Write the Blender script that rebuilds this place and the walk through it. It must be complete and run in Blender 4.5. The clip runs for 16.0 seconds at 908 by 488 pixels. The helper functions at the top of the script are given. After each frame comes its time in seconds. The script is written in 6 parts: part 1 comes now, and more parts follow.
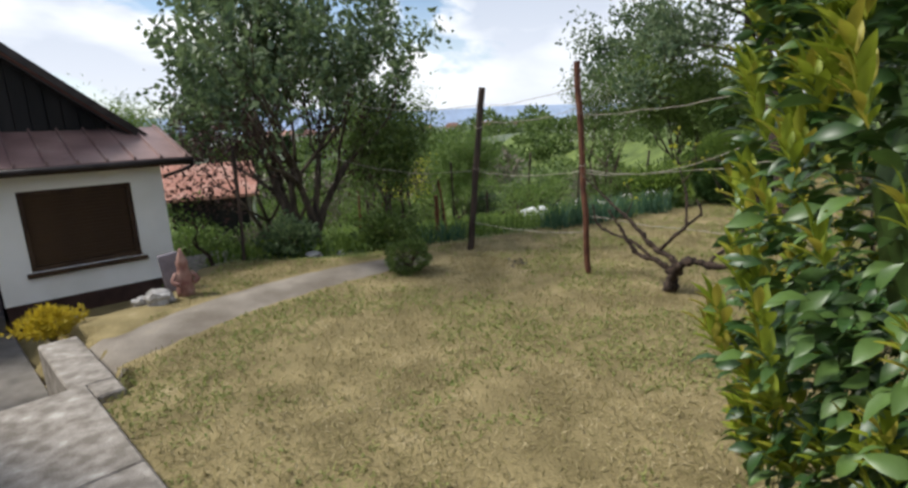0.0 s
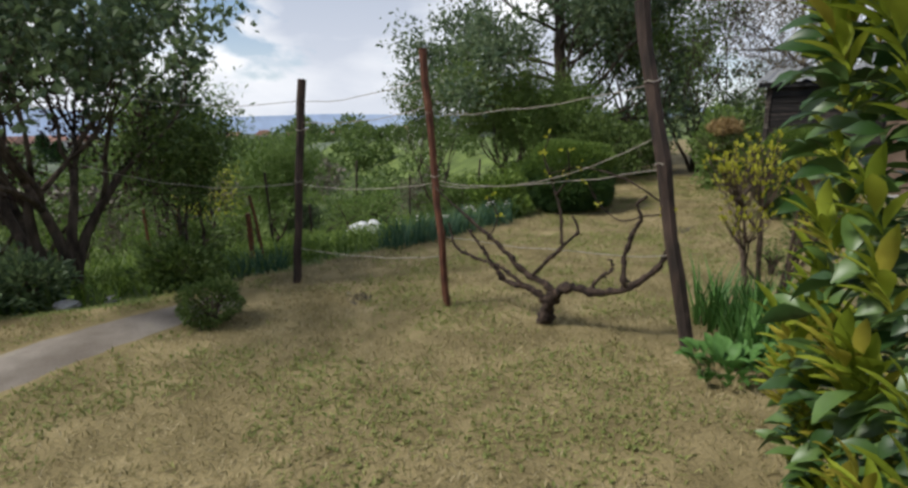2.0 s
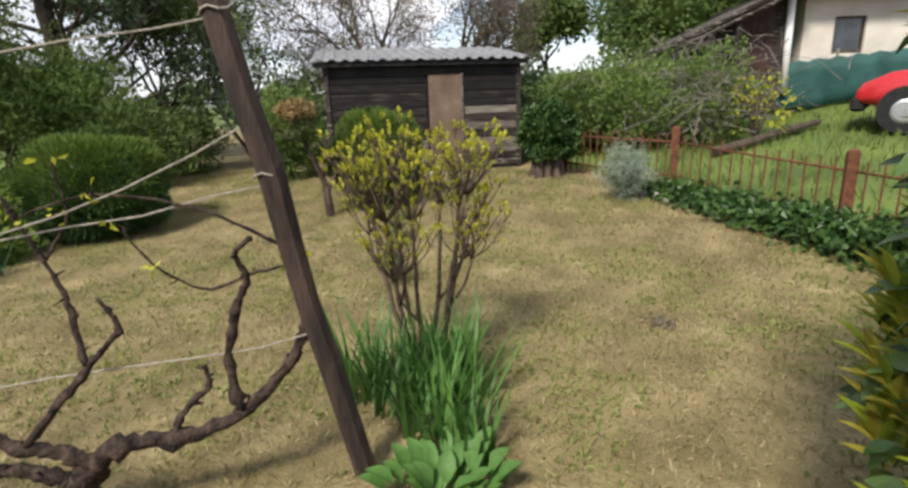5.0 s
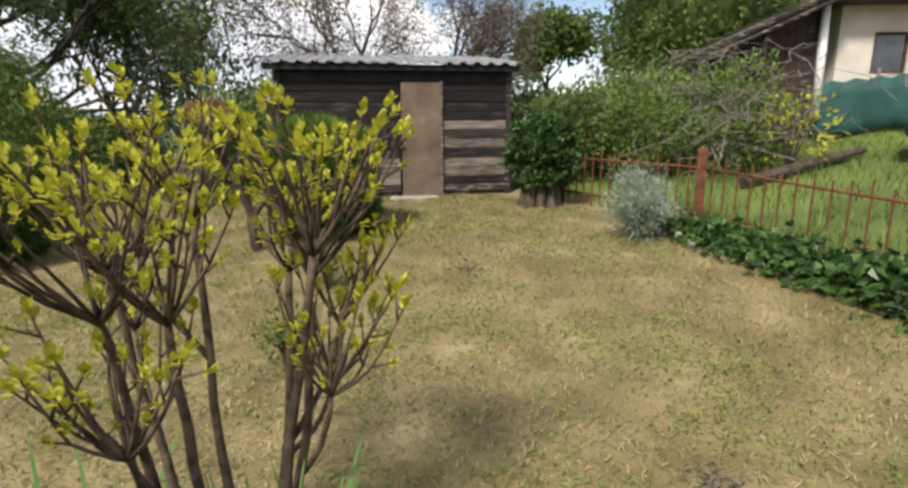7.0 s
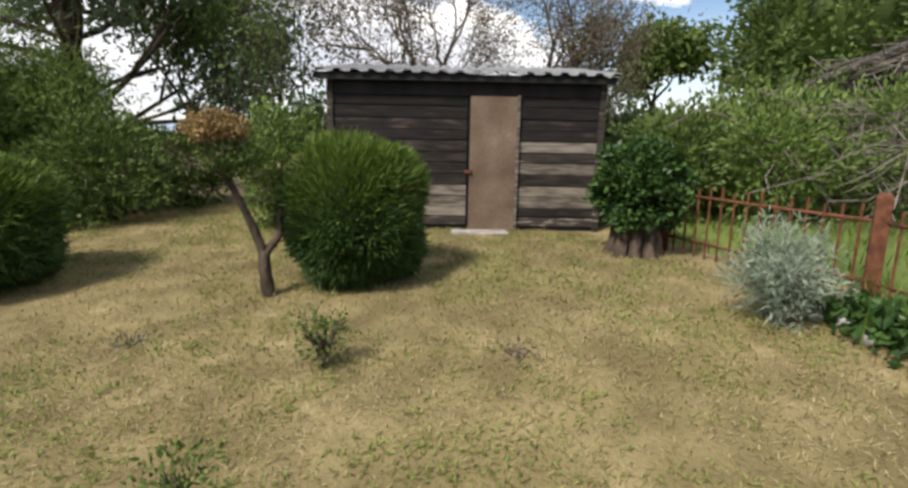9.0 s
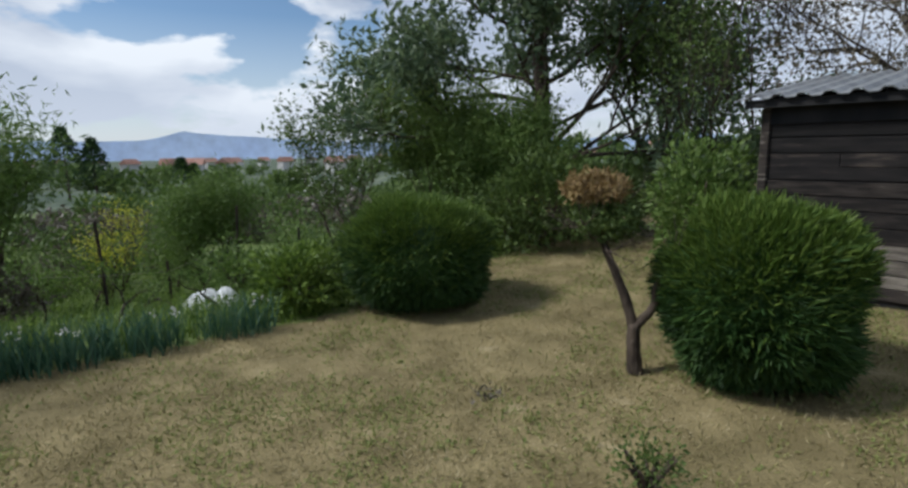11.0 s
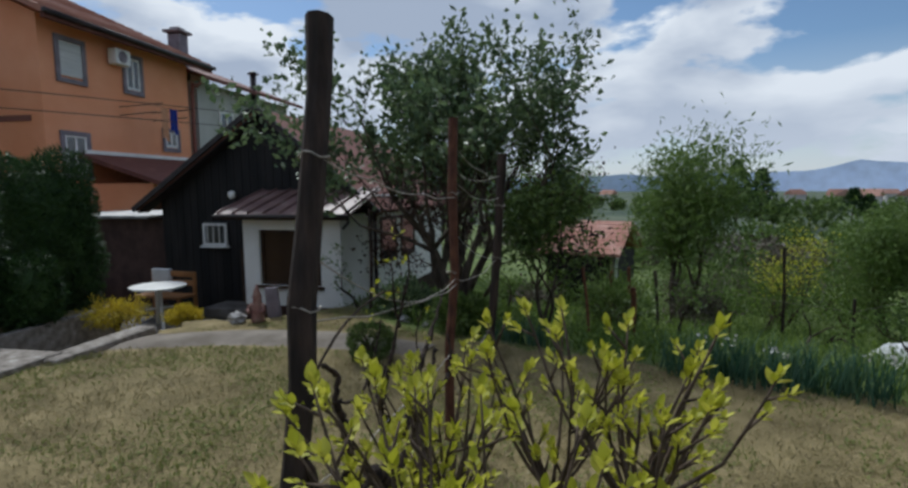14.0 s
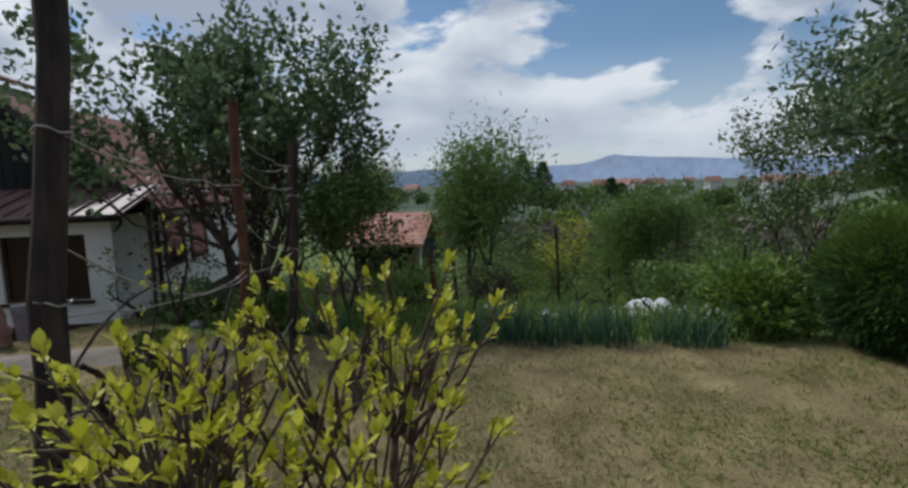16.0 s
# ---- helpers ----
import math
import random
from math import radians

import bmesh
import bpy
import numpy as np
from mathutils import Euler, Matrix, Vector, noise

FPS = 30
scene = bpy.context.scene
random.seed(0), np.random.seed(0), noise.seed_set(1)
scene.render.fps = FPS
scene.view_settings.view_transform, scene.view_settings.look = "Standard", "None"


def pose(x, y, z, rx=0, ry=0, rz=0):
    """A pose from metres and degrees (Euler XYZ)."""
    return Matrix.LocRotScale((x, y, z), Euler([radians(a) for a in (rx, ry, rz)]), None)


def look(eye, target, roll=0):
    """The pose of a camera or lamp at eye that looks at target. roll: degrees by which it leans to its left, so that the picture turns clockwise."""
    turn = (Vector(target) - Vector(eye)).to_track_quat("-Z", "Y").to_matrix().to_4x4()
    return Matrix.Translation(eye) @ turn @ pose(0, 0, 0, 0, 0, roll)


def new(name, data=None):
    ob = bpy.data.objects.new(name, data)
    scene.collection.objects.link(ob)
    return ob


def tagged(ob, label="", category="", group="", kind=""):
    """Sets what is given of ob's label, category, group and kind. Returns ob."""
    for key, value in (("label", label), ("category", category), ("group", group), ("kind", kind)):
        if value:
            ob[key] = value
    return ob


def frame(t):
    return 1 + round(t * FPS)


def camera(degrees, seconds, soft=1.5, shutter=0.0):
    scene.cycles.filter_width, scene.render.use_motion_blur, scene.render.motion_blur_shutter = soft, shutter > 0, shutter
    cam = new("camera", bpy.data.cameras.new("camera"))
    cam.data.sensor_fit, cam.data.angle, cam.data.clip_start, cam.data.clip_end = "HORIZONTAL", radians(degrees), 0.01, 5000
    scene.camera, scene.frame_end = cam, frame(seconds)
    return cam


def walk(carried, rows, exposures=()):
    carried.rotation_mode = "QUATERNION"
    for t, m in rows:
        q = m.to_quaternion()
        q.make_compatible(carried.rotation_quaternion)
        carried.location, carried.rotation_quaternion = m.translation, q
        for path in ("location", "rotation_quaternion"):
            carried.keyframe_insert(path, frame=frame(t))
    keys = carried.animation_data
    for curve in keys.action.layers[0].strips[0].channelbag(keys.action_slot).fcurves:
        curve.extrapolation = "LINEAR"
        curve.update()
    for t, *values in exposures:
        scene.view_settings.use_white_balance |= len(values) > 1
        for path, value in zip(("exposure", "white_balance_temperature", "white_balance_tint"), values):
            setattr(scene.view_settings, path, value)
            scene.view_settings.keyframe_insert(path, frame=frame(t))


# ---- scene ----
cam = camera(80.3, 16.0, soft=2.75)
PATH = [
    (0, (-0.038, 0.221, 1.673), (0.065, 2.167, 1.222), -2.2),
    (0.5, (-0.062, 0.479, 1.645), (0.147, 2.425, 1.233), -2.3),
    (1, (0.017, 0.821, 1.655), (0.292, 2.757, 1.236), -2.1),
    (1.5, (-0.006, 1.13, 1.627), (0.494, 3.015, 1.181), -1.6),
    (2, (0.023, 1.436, 1.594), (0.76, 3.244, 1.157), -1.0),
    (2.5, (0.14, 1.742, 1.55), (1.027, 3.485, 1.132), -0.4),
    (3, (0.263, 2.1, 1.527), (1.366, 3.714, 1.102), 0.1),
    (3.5, (0.358, 2.38, 1.563), (1.68, 3.807, 1.1), -0.2),
    (4, (0.601, 2.602, 1.542), (2.123, 3.814, 1.077), -1.1),
    (4.5, (0.871, 2.785, 1.537), (2.531, 3.796, 1.069), -1.1),
    (5, (1.224, 2.957, 1.535), (3.001, 3.715, 1.018), -1.9),
    (7.5, (3.254, 3.249, 1.326), (5.041, 4.055, 0.93), 0.2),
    (8, (3.606, 3.308, 1.346), (5.347, 4.209, 0.951), 0.9),
    (10.5, (4.959, 3.754, 1.627), (5.939, 5.465, 1.294), 0.8),
    (11, (5.076, 3.694, 1.764), (5.414, 5.635, 1.418), -0.8),
    (11.5, (5.013, 3.65, 1.81), (4.861, 5.618, 1.493), -1.6),
    (12, (4.835, 3.761, 1.791), (4.237, 5.651, 1.522), -2.1),
    (12.5, (4.74, 3.755, 1.785), (3.813, 5.512, 1.55), -1.5),
    (13, (4.668, 3.718, 1.765), (3.437, 5.28, 1.549), -0.8),
    (13.5, (4.635, 3.676, 1.768), (3.21, 5.062, 1.554), -0.5),
    (14, (4.554, 3.609, 1.729), (2.965, 4.806, 1.521), -0.6),
    (14.5, (4.502, 3.524, 1.735), (2.813, 4.574, 1.526), -0.9),
    (15, (4.461, 3.511, 1.735), (2.767, 4.552, 1.523), -1.0),
    (15.5, (4.47, 3.543, 1.664), (2.958, 4.837, 1.462), -1.6),
    (16, (4.707, 3.607, 1.653), (3.629, 5.275, 1.416), -1.9),
]
EXPOSURES = [(0, 0.42, 6500, 8), (2.5, 0.08, 6450, 9), (3.5, 0.2, 6550, 9), (5, 0.58, 6750, 11), (8, 0.60, 6950, 11), (10.5, 0.1, 6500, 10), (11, -0.12, 6000, 7), (12, -0.32, 5950, 7), (14, -0.34, 5900, 6), (16, -0.4, 6050, 7)]
walk(cam, [(t, look(eye, target, roll)) for t, eye, target, roll in PATH], EXPOSURES)

# ---------- world, sun, exposure ----------
SUN_AZ, SUN_EL = radians(172), radians(48)
world = bpy.data.worlds.new("world")
scene.world = world
world.use_nodes = True


def build_sky():
    nt = world.node_tree
    n, l = nt.nodes, nt.links
    n.clear()
    out = n.new("ShaderNodeOutputWorld")
    bg = n.new("ShaderNodeBackground")
    sky = n.new("ShaderNodeTexSky")
    sky.sky_type, sky.sun_disc = "NISHITA", False
    sky.sun_elevation = SUN_EL
    sky.ozone_density, sky.dust_density = 3.0, 0.4
    sky.sun_rotation = radians(90) - SUN_AZ
    tc = n.new("ShaderNodeTexCoord")
    sep = n.new("ShaderNodeSeparateXYZ")
    l.new(tc.outputs["Generated"], sep.inputs[0])
    # heaped clouds, wider than high
    div = n.new("ShaderNodeVectorMath"); div.operation = "MULTIPLY"; div.inputs[1].default_value = (1.0, 1.0, 2.3)
    l.new(tc.outputs["Generated"], div.inputs[0])
    big = n.new("ShaderNodeTexNoise")
    big.inputs["Scale"].default_value, big.inputs["Detail"].default_value = 2.6, 12
    big.inputs["Roughness"].default_value, big.inputs["Distortion"].default_value = 0.53, 0.1
    drift = n.new("ShaderNodeVectorMath"); drift.operation = "ADD"; drift.inputs[1].default_value = (3.1, 1.7, 0.6)
    l.new(div.outputs[0], drift.inputs[0])
    l.new(drift.outputs[0], big.inputs["Vector"])
    ramp = n.new("ShaderNodeValToRGB")
    ramp.color_ramp.elements[0].position, ramp.color_ramp.elements[1].position = 0.455, 0.495
    l.new(big.outputs["Fac"], ramp.inputs[0])
    # cloud that has more cloud above it is greyer
    above = n.new("ShaderNodeVectorMath"); above.operation = "ADD"; above.inputs[1].default_value = (0, 0, 0.10)
    l.new(div.outputs[0], above.inputs[0])
    shade = n.new("ShaderNodeTexNoise")
    shade.inputs["Scale"].default_value, shade.inputs["Detail"].default_value = 2.6, 9
    shade.inputs["Roughness"].default_value, shade.inputs["Distortion"].default_value = 0.46, 0.15
    raised = n.new("ShaderNodeVectorMath"); raised.operation = "ADD"; raised.inputs[1].default_value = (3.1, 1.7, 0.6)
    l.new(above.outputs[0], raised.inputs[0])
    l.new(raised.outputs[0], shade.inputs["Vector"])
    grey = n.new("ShaderNodeValToRGB")
    grey.color_ramp.elements[0].position, grey.color_ramp.elements[1].position = 0.43, 0.57
    grey.color_ramp.elements[0].color = (9.9, 9.9, 10.1, 1)
    grey.color_ramp.elements[1].color = (4.7, 5.2, 6.3, 1)
    l.new(shade.outputs["Fac"], grey.inputs[0])
    haze = n.new("ShaderNodeMapRange")
    haze.inputs["From Min"].default_value, haze.inputs["From Max"].default_value = 0.22, 0.0
    haze.inputs["To Min"].default_value, haze.inputs["To Max"].default_value = 0.0, 0.75
    l.new(sep.outputs["Z"], haze.inputs["Value"])
    mx = n.new("ShaderNodeMixRGB")
    l.new(ramp.outputs[0], mx.inputs[0]); l.new(sky.outputs[0], mx.inputs[1]); l.new(grey.outputs[0], mx.inputs[2])
    mh = n.new("ShaderNodeMixRGB")
    mh.inputs[2].default_value = (7.6, 7.8, 8.4, 1)
    l.new(haze.outputs[0], mh.inputs[0]); l.new(mx.outputs[0], mh.inputs[1])
    l.new(mh.outputs[0], bg.inputs["Color"])
    bg.inputs["Strength"].default_value = 0.104
    l.new(bg.outputs[0], out.inputs["Surface"])


build_sky()
sun_data = bpy.data.lights.new("sun", "SUN")
sun_data.energy, sun_data.angle, sun_data.color = 3.4, radians(10), (1.0, 0.965, 0.90)
sun = new("sun", sun_data)
SUN_DIR = Vector((math.cos(SUN_AZ) * math.cos(SUN_EL), math.sin(SUN_AZ) * math.cos(SUN_EL), math.sin(SUN_EL)))
sun.matrix_world = look(SUN_DIR * 60, (0, 0, 0))

# ---------- materials ----------


def mat(name, c1, c2, scale=8.0, rough=0.85, bump=0.3, fine=90.0, metal=0.0, spec=0.3, c3=None, island=0.0, obj=0.0, detail=6, stretch=None, leaf=0.0, bump_dist=0.01):
    """A surface of two mottled colours, with fine grain, relief and, for foliage, light shining through."""
    m = bpy.data.materials.new(name)
    m.use_nodes = True
    n, l = m.node_tree.nodes, m.node_tree.links
    b = n["Principled BSDF"]
    tc = n.new("ShaderNodeTexCoord")
    mp = n.new("ShaderNodeMapping")
    if stretch:
        mp.inputs["Scale"].default_value = stretch
    l.new(tc.outputs["Object"], mp.inputs["Vector"])
    t1 = n.new("ShaderNodeTexNoise")
    t1.inputs["Scale"].default_value, t1.inputs["Detail"].default_value = scale, detail
    t2 = n.new("ShaderNodeTexNoise")
    t2.inputs["Scale"].default_value, t2.inputs["Detail"].default_value = fine, 3
    l.new(mp.outputs[0], t1.inputs["Vector"]); l.new(mp.outputs[0], t2.inputs["Vector"])
    r = n.new("ShaderNodeValToRGB")
    r.color_ramp.elements[0].position, r.color_ramp.elements[1].position = 0.36, 0.64
    r.color_ramp.elements[0].color, r.color_ramp.elements[1].color = (*c1, 1), (*c2, 1)
    if c3:
        e = r.color_ramp.elements.new(0.74)
        e.color = (*c3, 1)
    src = t1.outputs["Fac"]
    if island or obj:
        src2 = n.new("ShaderNodeNewGeometry").outputs["Random Per Island"] if island else n.new("ShaderNodeObjectInfo").outputs["Random"]
        mixf = n.new("ShaderNodeMapRange")
        mixf.inputs["To Min"].default_value, mixf.inputs["To Max"].default_value = 0.5 - 0.5 * (island or obj), 0.5 + 0.5 * (island or obj)
        l.new(src2, mixf.inputs["Value"])
        av = n.new("ShaderNodeMath"); av.operation = "ADD"
        l.new(src, av.inputs[0]); l.new(mixf.outputs[0], av.inputs[1])
        sb = n.new("ShaderNodeMath"); sb.operation = "SUBTRACT"; sb.inputs[1].default_value = 0.5
        l.new(av.outputs[0], sb.inputs[0])
        src = sb.outputs[0]
    l.new(src, r.inputs[0])
    g = n.new("ShaderNodeMapRange")
    g.inputs["To Min"].default_value, g.inputs["To Max"].default_value = 0.72, 1.28
    l.new(t2.outputs["Fac"], g.inputs["Value"])
    mul = n.new("ShaderNodeVectorMath"); mul.operation = "SCALE"
    l.new(r.outputs[0], mul.inputs[0]); l.new(g.outputs[0], mul.inputs["Scale"])
    l.new(mul.outputs[0], b.inputs["Base Color"])
    b.inputs["Roughness"].default_value, b.inputs["Metallic"].default_value = rough, metal
    b.inputs["Specular IOR Level"].default_value = spec
    if bump:
        bp = n.new("ShaderNodeBump")
        bp.inputs["Strength"].default_value, bp.inputs["Distance"].default_value = bump, bump_dist
        l.new(t2.outputs["Fac"], bp.inputs["Height"])
        l.new(bp.outputs[0], b.inputs["Normal"])
    if leaf:
        tr = n.new("ShaderNodeBsdfTranslucent")
        l.new(mul.outputs[0], tr.inputs["Color"])
        ms = n.new("ShaderNodeMixShader"); ms.inputs[0].default_value = leaf
        l.new(b.outputs[0], ms.inputs[1]); l.new(tr.outputs[0], ms.inputs[2])
        l.new(ms.outputs[0], n["Material Output"].inputs["Surface"])
    return m


def foliage(name, c1, c2, c3=None, rough=0.55, leaf=0.3, spec=0.35):
    return mat(name, c1, c2, 1.3, rough, 0.0, 30, c3=c3, island=0.8, leaf=leaf, spec=spec)


M = {}
M["soil"] = mat("dry_lawn_soil", (0.155, 0.122, 0.055), (0.265, 0.21, 0.102), 2.4, 0.95, 0.7, 45, c3=(0.36, 0.29, 0.165), bump_dist=0.02, detail=10)
M["field"] = mat("field_grass", (0.07, 0.10, 0.024), (0.14, 0.185, 0.045), 0.8, 0.95, 0.5, 30)
M["grass"] = mat("mown_grass", (0.18, 0.152, 0.062), (0.33, 0.275, 0.125), 1.2, 0.8, 0.0, 12, c3=(0.43, 0.36, 0.21), island=0.7, leaf=0.2)
M["greengrass"] = mat("green_grass", (0.20, 0.21, 0.064), (0.31, 0.315, 0.11), 1.5, 0.7, 0.0, 12, island=0.7, leaf=0.3)
M["clover"] = mat("clover_leaf", (0.165, 0.205, 0.055), (0.26, 0.295, 0.095), 1.5, 0.7, 0.0, 12, island=0.7, leaf=0.3)
M["concrete"] = mat("weathered_concrete", (0.19, 0.165, 0.14), (0.36, 0.32, 0.285), 11.0, 0.93, 1.0, 95, c3=(0.50, 0.465, 0.42), bump_dist=0.01, detail=12)
# darker concrete for the sunken yard and the cottage steps
M["concrete_dark"] = mat("dark_concrete", (0.12, 0.11, 0.10), (0.22, 0.20, 0.185), 4.0, 0.9, 0.6, 120)
M["white"] = mat("white_render", (0.78, 0.77, 0.74), (0.88, 0.87, 0.85), 1.6, 0.92, 0.35, 160, bump_dist=0.004)
M["plinth"] = mat("dark_red_plinth", (0.035, 0.018, 0.015), (0.065, 0.035, 0.03), 5, 0.7, 0.3, 90)
M["blackwood"] = mat("black_stained_boards", (0.008, 0.008, 0.009), (0.022, 0.02, 0.02), 4, 0.75, 0.5, 60, stretch=(1, 1, 0.15))
M["shutter"] = mat("brown_roller_shutter", (0.045, 0.024, 0.012), (0.075, 0.042, 0.02), 5, 0.6, 0.25, 80, stretch=(0.3, 0.3, 4))
M["brownwood"] = mat("brown_window_wood", (0.035, 0.018, 0.01), (0.07, 0.04, 0.022), 6, 0.6, 0.3, 80)
M["roofmetal"] = mat("red_brown_sheet_roof", (0.17, 0.10, 0.095), (0.27, 0.17, 0.155), 2.5, 0.42, 0.2, 60, spec=0.5, c3=(0.33, 0.25, 0.23))
M["roofgrey"] = mat("weathered_sheet_roof", (0.20, 0.185, 0.18), (0.34, 0.32, 0.31), 3, 0.45, 0.2, 60, spec=0.5)
M["galv"] = mat("galvanised_sheet", (0.22, 0.222, 0.225), (0.35, 0.352, 0.355), 4, 0.55, 0.25, 60, metal=0.4, c3=(0.28, 0.24, 0.2))
M["gutter"] = mat("dark_gutter", (0.02, 0.016, 0.018), (0.045, 0.035, 0.035), 6, 0.5, 0.1, 60)
M["tiles"] = mat("orange_roof_tiles", (0.33, 0.15, 0.105), (0.46, 0.25, 0.19), 2, 0.85, 0.3, 30, c3=(0.52, 0.33, 0.27), obj=0.5)
M["fadedtiles"] = mat("faded_roof_tiles", (0.46, 0.22, 0.165), (0.60, 0.36, 0.29), 2, 0.85, 0.3, 30, c3=(0.62, 0.42, 0.36), obj=0.4)
M["darktiles"] = mat("brown_roof_tiles", (0.13, 0.05, 0.04), (0.21, 0.09, 0.07), 3, 0.8, 0.3, 30, obj=0.5)
M["orange"] = mat("orange_render", (0.72, 0.30, 0.15), (0.80, 0.37, 0.21), 0.8, 0.92, 0.25, 90)
M["greywall"] = mat("grey_render", (0.40, 0.40, 0.37), (0.50, 0.50, 0.47), 0.9, 0.92, 0.25, 90)
M["beige"] = mat("beige_render", (0.55, 0.50, 0.42), (0.68, 0.63, 0.55), 1.2, 0.92, 0.3, 80)
M["stonegrey"] = mat("grey_stone_trim", (0.17, 0.15, 0.17), (0.25, 0.22, 0.25), 5, 0.8, 0.3, 60)
M["blind"] = mat("pale_blind", (0.55, 0.56, 0.55), (0.66, 0.67, 0.66), 3, 0.6, 0.15, 60, stretch=(0.3, 0.3, 8))
M["plastic"] = mat("white_plastic", (0.70, 0.70, 0.68), (0.80, 0.80, 0.79), 4, 0.45, 0.05, 60)
M["glass"] = mat("dark_window_glass", (0.02, 0.025, 0.03), (0.05, 0.06, 0.07), 3, 0.08, 0.0, 30, spec=0.8)
M["bark"] = mat("grey_brown_bark", (0.045, 0.033, 0.025), (0.12, 0.09, 0.068), 14, 0.95, 1.0, 60, stretch=(1, 1, 0.3), bump_dist=0.02)
M["vinebark"] = mat("vine_bark", (0.016, 0.011, 0.009), (0.082, 0.056, 0.042), 26, 0.95, 1.0, 80, bump_dist=0.012)
M["twig"] = mat("pale_twig_bark", (0.06, 0.042, 0.03), (0.15, 0.108, 0.08), 25, 0.9, 0.4, 90)
M["deadtwig"] = mat("bleached_cut_branch", (0.10, 0.085, 0.07), (0.22, 0.195, 0.17), 12, 0.9, 0.3, 60, obj=0.0)
M["rust"] = mat("rusty_iron", (0.09, 0.034, 0.019), (0.18, 0.07, 0.034), 18, 0.85, 0.5, 110, c3=(0.09, 0.05, 0.035))
M["rustpost"] = mat("rust_red_painted_post", (0.075, 0.03, 0.02), (0.15, 0.062, 0.036), 18, 0.85, 0.5, 110, c3=(0.21, 0.12, 0.08), stretch=(1, 1, 0.4))
M["postdark"] = mat("weathered_dark_post", (0.028, 0.021, 0.018), (0.075, 0.05, 0.04), 16, 0.85, 0.6, 80, stretch=(1, 1, 0.2))
M["wire"] = mat("old_fence_wire", (0.30, 0.27, 0.23), (0.45, 0.40, 0.34), 30, 0.6, 0.0, 60, metal=0.3)
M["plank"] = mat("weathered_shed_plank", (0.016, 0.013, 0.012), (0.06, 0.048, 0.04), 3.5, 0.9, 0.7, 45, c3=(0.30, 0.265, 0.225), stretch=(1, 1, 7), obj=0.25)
M["plankdark"] = mat("dark_shed_plank", (0.008, 0.007, 0.007), (0.022, 0.018, 0.017), 3.0, 0.85, 0.7, 45, c3=(0.07, 0.055, 0.045), stretch=(1, 1, 7), obj=0.2)
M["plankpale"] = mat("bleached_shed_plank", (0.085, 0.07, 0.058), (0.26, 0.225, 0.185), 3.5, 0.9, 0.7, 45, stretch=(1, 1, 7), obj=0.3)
M["doorwood"] = mat("worn_brown_door", (0.10, 0.065, 0.045), (0.19, 0.135, 0.095), 2.2, 0.85, 0.5, 50, c3=(0.28, 0.23, 0.18))
M["rock"] = mat("pale_garden_rock", (0.25, 0.235, 0.225), (0.45, 0.43, 0.42), 6, 0.9, 0.8, 50)
M["terracotta"] = mat("painted_terracotta", (0.20, 0.085, 0.07), (0.36, 0.22, 0.18), 9, 0.7, 0.2, 60)
M["tarp"] = mat("white_tarpaulin", (0.66, 0.66, 0.66), (0.80, 0.80, 0.80), 3, 0.5, 0.3, 40)
M["net"] = mat("green_shade_net", (0.012, 0.055, 0.05), (0.025, 0.09, 0.08), 3, 0.7, 0.4, 70)
M["carred"] = mat("red_car_paint", (0.48, 0.02, 0.025), (0.52, 0.025, 0.03), 1, 0.25, 0.0, 20, spec=0.6)
M["rubber"] = mat("black_rubber", (0.012, 0.012, 0.013), (0.02, 0.02, 0.02), 9, 0.8, 0.2, 60)
M["alloy"] = mat("silver_alloy", (0.5, 0.5, 0.52), (0.62, 0.62, 0.64), 5, 0.35, 0.0, 30, metal=0.7)
# the pale blue of distance haze is put into the ridge's base colour
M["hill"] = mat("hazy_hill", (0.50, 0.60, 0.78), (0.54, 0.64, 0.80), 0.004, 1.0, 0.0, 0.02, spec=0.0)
M["farwood"] = mat("distant_woods", (0.09, 0.115, 0.09), (0.16, 0.18, 0.13), 0.05, 1.0, 0.0, 0.4, spec=0.0)
M["farwall"] = mat("distant_walls", (0.45, 0.43, 0.42), (0.6, 0.58, 0.56), 0.1, 1.0, 0.0, 1, obj=0.4, spec=0.0)
M["farroof"] = mat("distant_roofs", (0.30, 0.17, 0.13), (0.42, 0.25, 0.2), 0.1, 1.0, 0.0, 1, obj=0.4, spec=0.0)
M["blue"] = mat("blue_cloth", (0.02, 0.04, 0.25), (0.03, 0.06, 0.33), 12, 0.9, 0.3, 60)
M["peach"] = mat("peach_cloth", (0.55, 0.30, 0.18), (0.62, 0.36, 0.22), 12, 0.9, 0.3, 60)
M["bench"] = mat("orange_bench_wood", (0.30, 0.14, 0.05), (0.42, 0.2, 0.08), 6, 0.6, 0.3, 60)
